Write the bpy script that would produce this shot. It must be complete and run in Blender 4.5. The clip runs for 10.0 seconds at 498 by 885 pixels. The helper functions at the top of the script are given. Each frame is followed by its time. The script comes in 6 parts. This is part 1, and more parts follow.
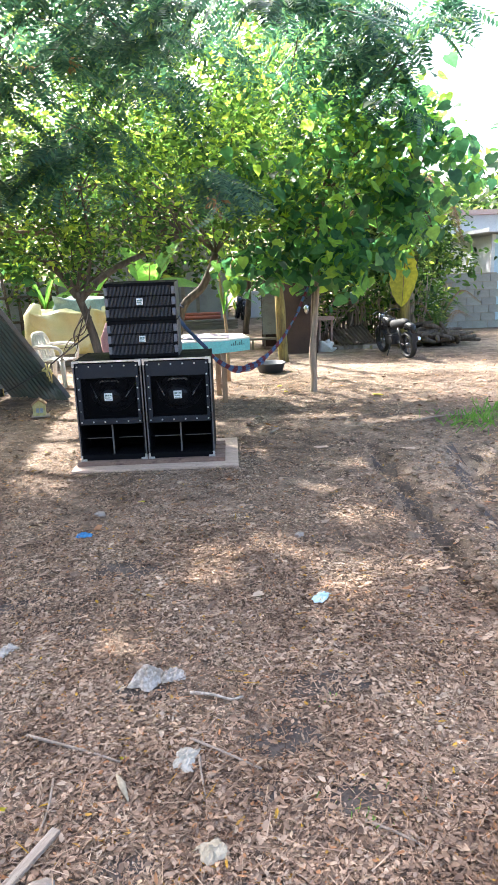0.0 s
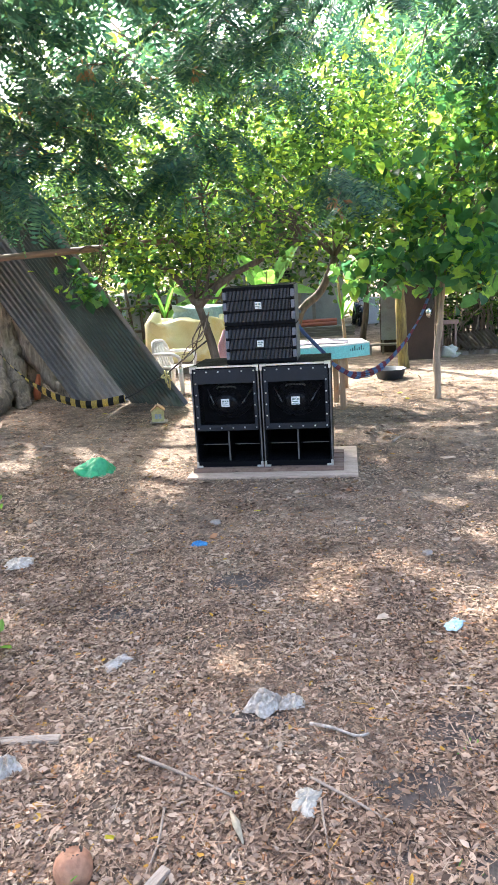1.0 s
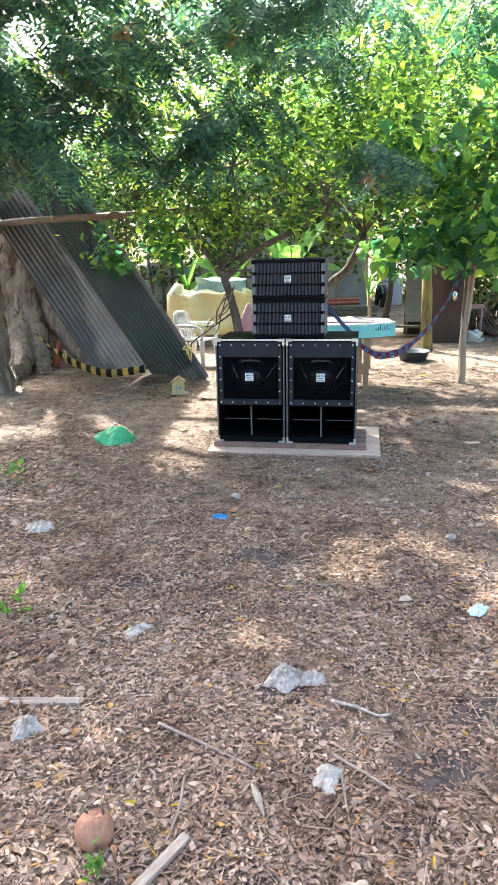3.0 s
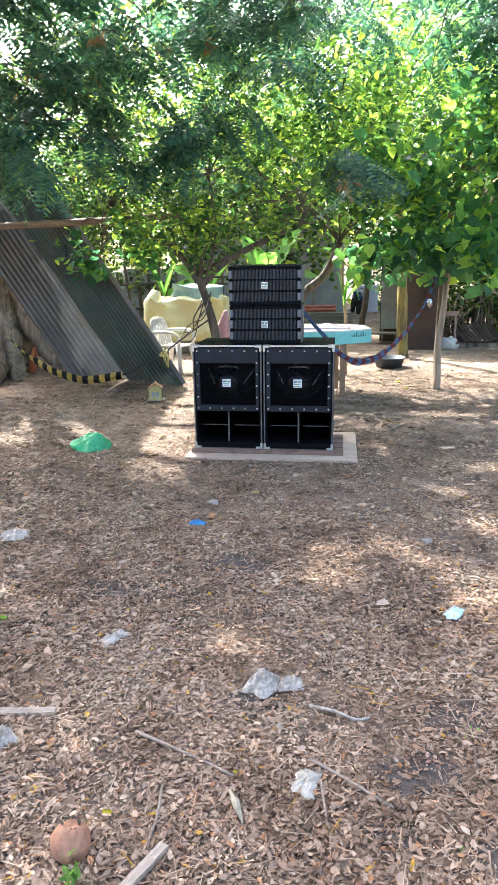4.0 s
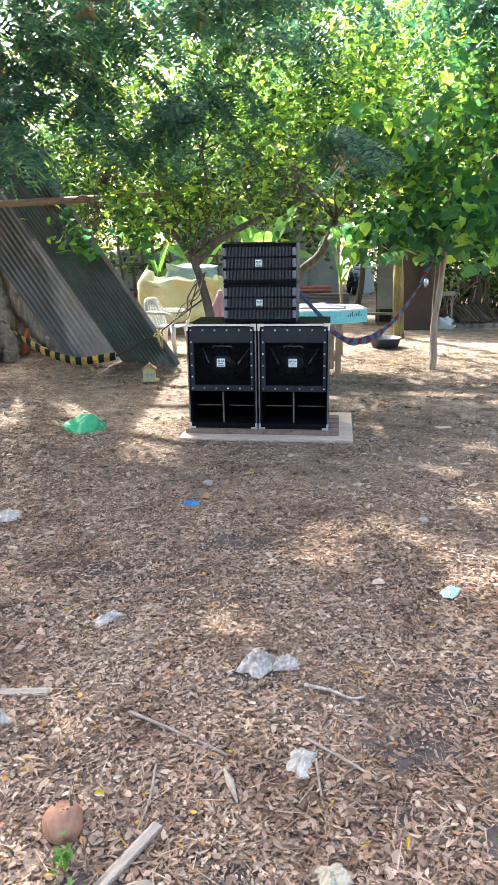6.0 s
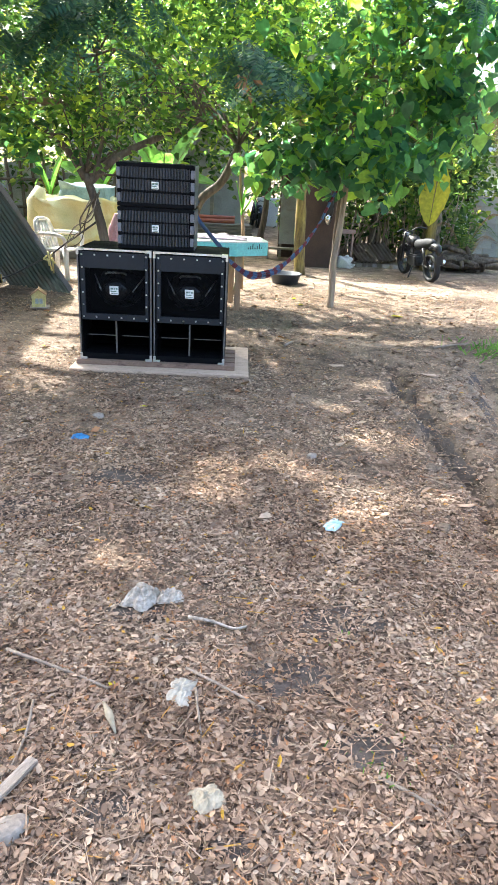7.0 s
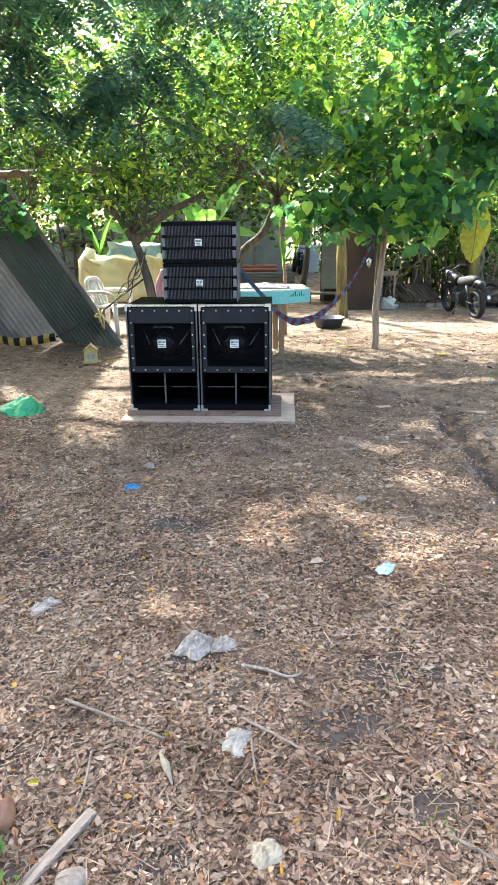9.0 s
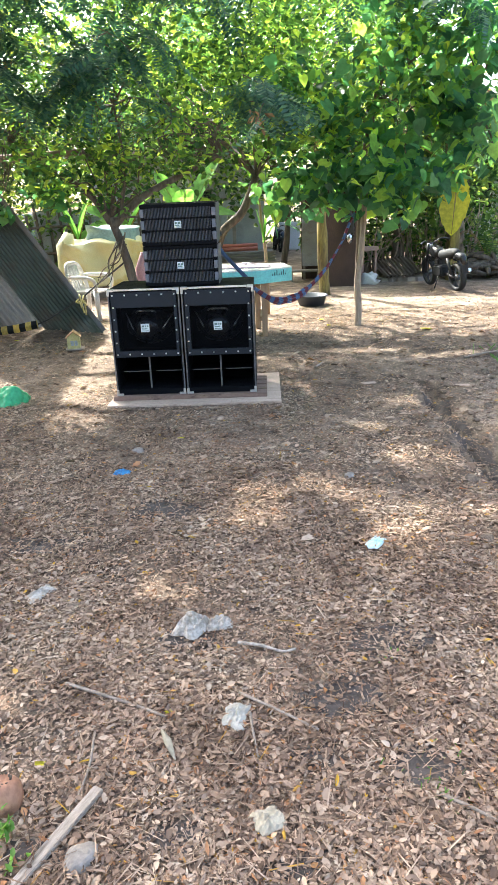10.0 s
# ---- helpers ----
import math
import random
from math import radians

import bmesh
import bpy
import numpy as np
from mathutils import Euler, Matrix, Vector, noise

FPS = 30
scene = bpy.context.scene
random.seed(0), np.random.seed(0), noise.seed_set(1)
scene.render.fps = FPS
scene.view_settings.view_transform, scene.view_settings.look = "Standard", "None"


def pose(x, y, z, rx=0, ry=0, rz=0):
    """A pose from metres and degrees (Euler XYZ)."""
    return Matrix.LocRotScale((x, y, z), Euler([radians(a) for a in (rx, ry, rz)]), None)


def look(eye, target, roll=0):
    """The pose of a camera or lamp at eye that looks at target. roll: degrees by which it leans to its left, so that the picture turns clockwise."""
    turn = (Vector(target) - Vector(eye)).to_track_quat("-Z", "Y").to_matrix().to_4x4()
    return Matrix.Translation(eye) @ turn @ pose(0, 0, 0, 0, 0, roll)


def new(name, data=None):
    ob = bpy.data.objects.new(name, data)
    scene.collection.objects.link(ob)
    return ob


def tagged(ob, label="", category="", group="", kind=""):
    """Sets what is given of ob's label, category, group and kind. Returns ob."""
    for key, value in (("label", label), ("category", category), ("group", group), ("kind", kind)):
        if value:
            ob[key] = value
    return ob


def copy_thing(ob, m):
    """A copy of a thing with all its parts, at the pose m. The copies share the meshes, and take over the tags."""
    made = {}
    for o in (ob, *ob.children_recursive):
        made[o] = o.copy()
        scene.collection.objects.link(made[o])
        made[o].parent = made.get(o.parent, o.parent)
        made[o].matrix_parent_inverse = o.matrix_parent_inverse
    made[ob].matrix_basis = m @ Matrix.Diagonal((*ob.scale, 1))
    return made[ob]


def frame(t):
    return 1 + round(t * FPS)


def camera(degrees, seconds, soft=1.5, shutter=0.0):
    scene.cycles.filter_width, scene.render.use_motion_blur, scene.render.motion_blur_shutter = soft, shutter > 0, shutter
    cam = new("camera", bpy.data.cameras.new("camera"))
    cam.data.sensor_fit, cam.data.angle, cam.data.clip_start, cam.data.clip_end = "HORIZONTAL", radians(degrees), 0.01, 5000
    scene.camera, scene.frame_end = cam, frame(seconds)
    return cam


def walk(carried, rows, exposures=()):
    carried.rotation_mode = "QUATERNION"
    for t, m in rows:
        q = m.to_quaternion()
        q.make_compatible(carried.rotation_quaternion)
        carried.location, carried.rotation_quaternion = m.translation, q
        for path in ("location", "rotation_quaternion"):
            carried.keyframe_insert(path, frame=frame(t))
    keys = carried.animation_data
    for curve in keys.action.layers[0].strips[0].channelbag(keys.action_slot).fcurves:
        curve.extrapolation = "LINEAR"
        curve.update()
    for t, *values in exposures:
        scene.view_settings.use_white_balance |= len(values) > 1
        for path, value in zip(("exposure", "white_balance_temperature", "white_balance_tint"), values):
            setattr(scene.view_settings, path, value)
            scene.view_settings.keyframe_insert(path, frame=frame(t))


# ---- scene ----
cam = camera(41.7, 10.0, 0.9)
PATH = [
    (0, (0.8, -5.774, 1.695), (0.841, -3.84, 1.185), -2.0),
    (0.1, (0.772, -5.751, 1.702), (0.708, -3.803, 1.253), -1.8),
    (0.2, (0.751, -5.716, 1.696), (0.568, -3.772, 1.264), -3.3),
    (0.3, (0.716, -5.663, 1.647), (0.497, -3.727, 1.195), -2.9),
    (0.5, (0.703, -5.643, 1.666), (0.515, -3.705, 1.211), -2.9),
    (0.8, (0.727, -5.583, 1.652), (0.486, -3.668, 1.13), -4.7),
    (1, (0.741, -5.566, 1.642), (0.441, -3.645, 1.172), -3.6),
    (1.2, (0.748, -5.542, 1.623), (0.422, -3.632, 1.126), -3.2),
    (1.5, (0.734, -5.541, 1.631), (0.391, -3.638, 1.122), -3.9),
    (2, (0.699, -5.535, 1.612), (0.358, -3.645, 1.053), -2.5),
    (2.2, (0.688, -5.541, 1.621), (0.346, -3.65, 1.066), -1.7),
    (3.3, (0.651, -5.537, 1.613), (0.322, -3.638, 1.079), -0.9),
    (3.5, (0.657, -5.534, 1.612), (0.351, -3.631, 1.078), -0.9),
    (4, (0.657, -5.539, 1.608), (0.386, -3.626, 1.091), -0.9),
    (4.2, (0.673, -5.542, 1.605), (0.459, -3.616, 1.111), -1.5),
    (4.5, (0.684, -5.553, 1.625), (0.504, -3.633, 1.094), -2.1),
    (4.8, (0.668, -5.546, 1.619), (0.454, -3.629, 1.09), -1.7),
    (5, (0.672, -5.543, 1.613), (0.434, -3.629, 1.083), -1.7),
    (5.2, (0.666, -5.54, 1.607), (0.42, -3.629, 1.071), -1.5),
    (6.3, (0.659, -5.473, 1.569), (0.407, -3.586, 0.956), -0.9),
    (6.5, (0.698, -5.459, 1.564), (0.509, -3.588, 0.881), -1.2),
    (6.7, (0.709, -5.458, 1.552), (0.632, -3.568, 0.902), -0.1),
    (6.8, (0.719, -5.463, 1.566), (0.691, -3.587, 0.872), 0.4),
    (6.9, (0.706, -5.439, 1.552), (0.757, -3.591, 0.788), 3.3),
    (7, (0.704, -5.451, 1.56), (0.757, -3.598, 0.809), 3.2),
    (7.2, (0.713, -5.443, 1.565), (0.73, -3.599, 0.792), 1.4),
    (7.5, (0.728, -5.452, 1.578), (0.644, -3.585, 0.865), -1.3),
    (7.8, (0.716, -5.468, 1.601), (0.58, -3.576, 0.968), -1.9),
    (8, (0.708, -5.455, 1.592), (0.559, -3.566, 0.953), -1.2),
    (8.5, (0.702, -5.458, 1.584), (0.529, -3.575, 0.931), -1.2),
    (8.7, (0.718, -5.466, 1.583), (0.583, -3.568, 0.966), -0.8),
    (9, (0.718, -5.483, 1.585), (0.614, -3.587, 0.956), -0.5),
    (9.3, (0.717, -5.5, 1.587), (0.622, -3.604, 0.957), -0.7),
    (9.5, (0.715, -5.499, 1.583), (0.659, -3.608, 0.935), -0.4),
    (9.8, (0.726, -5.495, 1.574), (0.701, -3.606, 0.914), -1.4),
    (10, (0.717, -5.511, 1.6), (0.651, -3.633, 0.913), -2.3),
]
EXPO = 2.77
walk(cam, [(t, look(eye, target, roll)) for t, eye, target, roll in PATH],
     exposures=((0.0, EXPO - 0.1, 6540, 10), (1.0, EXPO + 0.05, 6500, 10), (3.5, EXPO + 0.05, 6400, 9), (5.2, EXPO + 0.03, 6420, 9), (7.0, EXPO + 0.06, 6560, 6), (10.0, EXPO, 6600, 5)))

# ---- light: hazy sky and a low-afternoon sun from behind, to the far side ----
SUN_AZ = (-0.60, 0.80)          # ground direction towards the sun
SUN_EL = radians(41)
world = bpy.data.worlds.new("world")
scene.world = world
world.use_nodes = True
wn = world.node_tree.nodes
sky = wn.new("ShaderNodeTexSky")
sky.sky_type = 'NISHITA'
sky.sun_disc = False
sky.sun_elevation = SUN_EL
sky.sun_rotation = math.atan2(SUN_AZ[0], SUN_AZ[1])
sky.air_density, sky.dust_density, sky.ozone_density = 0.75, 5.0, 0.6
wn["Background"].inputs[1].default_value = 0.15
world.node_tree.links.new(sky.outputs[0], wn["Background"].inputs[0])
sun_data = bpy.data.lights.new("sun", 'SUN')
sun_data.energy, sun_data.angle, sun_data.color = 2.7, radians(0.6), (1.0, 0.992, 0.98)
sun = new("sun", sun_data)
sun.matrix_world = look((0, 0, 20), (-SUN_AZ[0], -SUN_AZ[1], 20 - math.tan(SUN_EL)))
rng = np.random.default_rng(7)


# ---- materials ----
def ramp_node(nt, fac, stops):
    r = nt.nodes.new("ShaderNodeValToRGB")
    el = r.color_ramp.elements
    while len(el) < len(stops):
        el.new(0.5)
    for e, (p, c) in zip(el, stops):
        e.position, e.color = p, (*c, 1)
    nt.links.new(fac, r.inputs[0])
    return r.outputs[0]


def noise_node(nt, scale, detail=5, vec=None, rough=0.6, dist=0.0):
    n = nt.nodes.new("ShaderNodeTexNoise")
    n.inputs["Scale"].default_value, n.inputs["Detail"].default_value = scale, detail
    n.inputs["Roughness"].default_value, n.inputs["Distortion"].default_value = rough, dist
    if vec is not None:
        nt.links.new(vec, n.inputs["Vector"])
    return n.outputs["Fac"]


def mix_rgb(nt, fac, a, b, kind='MIX'):
    m = nt.nodes.new("ShaderNodeMix")
    m.data_type, m.blend_type = 'RGBA', kind
    for sock, val in ((m.inputs[0], fac), (m.inputs[6], a), (m.inputs[7], b)):
        if hasattr(val, "links"):
            nt.links.new(val, sock)
        else:
            sock.default_value = val if isinstance(val, float) else (*val, 1)
    return m.outputs[2]


def surface(name, c1, c2, scale=8.0, rough=0.7, metal=0.0, bump=0.2, fine=80.0, stain=None, stain_scale=2.0,
            stretch=(1, 1, 1), vary=0.0, spec=0.4, island=False):
    """A worn surface: two colours mixed by a coarse noise, darkened by a fine grain, with stains and relief."""
    m = bpy.data.materials.new(name)
    m.use_nodes = True
    nt = m.node_tree
    bsdf = nt.nodes["Principled BSDF"]
    tc = nt.nodes.new("ShaderNodeTexCoord")
    mp = nt.nodes.new("ShaderNodeMapping")
    mp.inputs["Scale"].default_value = stretch
    nt.links.new(tc.outputs["Object"], mp.inputs[0])
    vec = mp.outputs[0]
    big, small = noise_node(nt, scale, 5, vec), noise_node(nt, fine, 4, vec)
    col = ramp_node(nt, big, [(0.33, c1), (0.67, c2)])
    grain = ramp_node(nt, small, [(0.25, (0.72,) * 3), (0.75, (1.15,) * 3)])
    col = mix_rgb(nt, 1.0, col, grain, 'MULTIPLY')
    if stain:
        s = noise_node(nt, stain_scale, 6, vec, 0.7, 0.6)
        f = ramp_node(nt, s, [(0.52, (0, 0, 0)), (0.68, (1, 1, 1))])
        col = mix_rgb(nt, f, col, stain)
    if vary:
        if island:
            r = nt.nodes.new("ShaderNodeNewGeometry").outputs["Random Per Island"]
        else:
            r = nt.nodes.new("ShaderNodeObjectInfo").outputs["Random"]
        v = ramp_node(nt, r, [(0.0, (1 - vary,) * 3), (1.0, (1 + vary,) * 3)])
        col = mix_rgb(nt, 1.0, col, v, 'MULTIPLY')
    nt.links.new(col, bsdf.inputs["Base Color"])
    rr = ramp_node(nt, big, [(0.3, (max(rough - 0.12, 0.03),) * 3), (0.7, (min(rough + 0.12, 1),) * 3)])
    nt.links.new(rr, bsdf.inputs["Roughness"])
    bsdf.inputs["Metallic"].default_value = metal
    bsdf.inputs["Specular IOR Level"].default_value = spec
    if bump:
        b = nt.nodes.new("ShaderNodeBump")
        b.inputs["Strength"].default_value, b.inputs["Distance"].default_value = bump, 0.01
        nt.links.new(mix_rgb(nt, 0.5, big, small), b.inputs["Height"])
        nt.links.new(b.outputs[0], bsdf.inputs["Normal"])
    return m


def leaf_material(name, stops, through_gain=1.6, rough=0.45, glow=0.45, drift=False):
    """A leaf blade: colour varies leaf by leaf, light comes through it yellower than it reflects."""
    m = bpy.data.materials.new(name)
    m.use_nodes = True
    nt = m.node_tree
    bsdf, out = nt.nodes["Principled BSDF"], nt.nodes["Material Output"]
    r = nt.nodes.new("ShaderNodeNewGeometry").outputs["Random Per Island"]
    col = ramp_node(nt, r, stops)
    tc = nt.nodes.new("ShaderNodeTexCoord")
    blotch = ramp_node(nt, noise_node(nt, 14, 3, tc.outputs["Object"]), [(0.3, (0.75,) * 3), (0.7, (1.2,) * 3)])
    col = mix_rgb(nt, 1.0, col, blotch, 'MULTIPLY')
    if drift:  # drifts of damper, redder and of drier, paler litter
        wide = noise_node(nt, 1.7, 5, tc.outputs["Object"], 0.65, 0.5)
        col = mix_rgb(nt, 1.0, col, ramp_node(nt, wide, [(0.34, (0.60, 0.54, 0.50)), (0.48, (0.98, 0.93, 0.90)), (0.66, (1.14, 1.16, 1.16))]), 'MULTIPLY')
    nt.links.new(col, bsdf.inputs["Base Color"])
    bsdf.inputs["Roughness"].default_value = rough
    bsdf.inputs["Specular IOR Level"].default_value = 0.35
    tr = nt.nodes.new("ShaderNodeBsdfTranslucent")
    warm = mix_rgb(nt, 1.0, col, (through_gain * 1.02, through_gain * 1.0, through_gain * 0.70), 'MULTIPLY')
    nt.links.new(warm, tr.inputs[0])
    mx = nt.nodes.new("ShaderNodeMixShader")
    mx.inputs[0].default_value = glow
    nt.links.new(bsdf.outputs[0], mx.inputs[1])
    nt.links.new(tr.outputs[0], mx.inputs[2])
    nt.links.new(mx.outputs[0], out.inputs[0])
    return m


def bands(name, pairs, axis, width, rough=0.8):
    """Cloth or tape in bands of two colours along one axis of the thing's own coordinates."""
    m = bpy.data.materials.new(name)
    m.use_nodes = True
    nt = m.node_tree
    bsdf = nt.nodes["Principled BSDF"]
    uv = nt.nodes.new("ShaderNodeUVMap")
    sep = nt.nodes.new("ShaderNodeSeparateXYZ")
    nt.links.new(uv.outputs[0], sep.inputs[0])
    ml = nt.nodes.new("ShaderNodeMath")
    ml.operation = 'MULTIPLY'
    ml.inputs[1].default_value = 1.0 / width
    nt.links.new(sep.outputs[axis], ml.inputs[0])
    fr = nt.nodes.new("ShaderNodeMath")
    fr.operation = 'FRACT'
    nt.links.new(ml.outputs[0], fr.inputs[0])
    gt = nt.nodes.new("ShaderNodeMath")
    gt.operation = 'GREATER_THAN'
    gt.inputs[1].default_value = 0.5
    nt.links.new(fr.outputs[0], gt.inputs[0])
    tc = nt.nodes.new("ShaderNodeTexCoord")
    n = noise_node(nt, 60, 4, tc.outputs["Object"])
    col = mix_rgb(nt, gt.outputs[0], pairs[0], pairs[1])
    col = mix_rgb(nt, 1.0, col, ramp_node(nt, n, [(0.3, (0.6,) * 3), (0.7, (1.25,) * 3)]), 'MULTIPLY')
    nt.links.new(col, bsdf.inputs["Base Color"])
    bsdf.inputs["Roughness"].default_value = rough
    return m


def ground_material():
    m = bpy.data.materials.new("bare_soil")
    m.use_nodes = True
    nt = m.node_tree
    bsdf = nt.nodes["Principled BSDF"]
    tc = nt.nodes.new("ShaderNodeTexCoord")
    v = tc.outputs["Object"]
    big = noise_node(nt, 0.55, 6, v, 0.62, 0.4)
    mid = noise_node(nt, 5.0, 6, v, 0.65)
    fine = noise_node(nt, 70.0, 5, v, 0.7)
    col = ramp_node(nt, big, [(0.30, (0.125, 0.095, 0.073)), (0.52, (0.235, 0.182, 0.140)), (0.70, (0.335, 0.274, 0.220))])
    col = mix_rgb(nt, 1.0, col, ramp_node(nt, mid, [(0.36, (0.48,) * 3), (0.64, (1.3,) * 3)]), 'MULTIPLY')
    col = mix_rgb(nt, 1.0, col, ramp_node(nt, fine, [(0.30, (0.55, 0.53, 0.50)), (0.70, (1.5, 1.46, 1.4))]), 'MULTIPLY')
    vor = nt.nodes.new("ShaderNodeTexVoronoi")
    vor.inputs["Scale"].default_value = 42
    nt.links.new(v, vor.inputs["Vector"])
    crumb = ramp_node(nt, vor.outputs["Color"], [(0.15, (0.7, 0.68, 0.66)), (0.85, (1.3, 1.27, 1.22))])
    col = mix_rgb(nt, 0.6, col, mix_rgb(nt, 1.0, col, crumb, 'MULTIPLY'))
    nt.links.new(col, bsdf.inputs["Base Color"])
    bsdf.inputs["Roughness"].default_value = 0.92
    bsdf.inputs["Specular IOR Level"].default_value = 0.2
    b = nt.nodes.new("ShaderNodeBump")
    b.inputs["Strength"].default_value, b.inputs["Distance"].default_value = 0.7, 0.02
    nt.links.new(mix_rgb(nt, 0.55, mid, fine), b.inputs["Height"])
    nt.links.new(b.outputs[0], bsdf.inputs["Normal"])
    return m


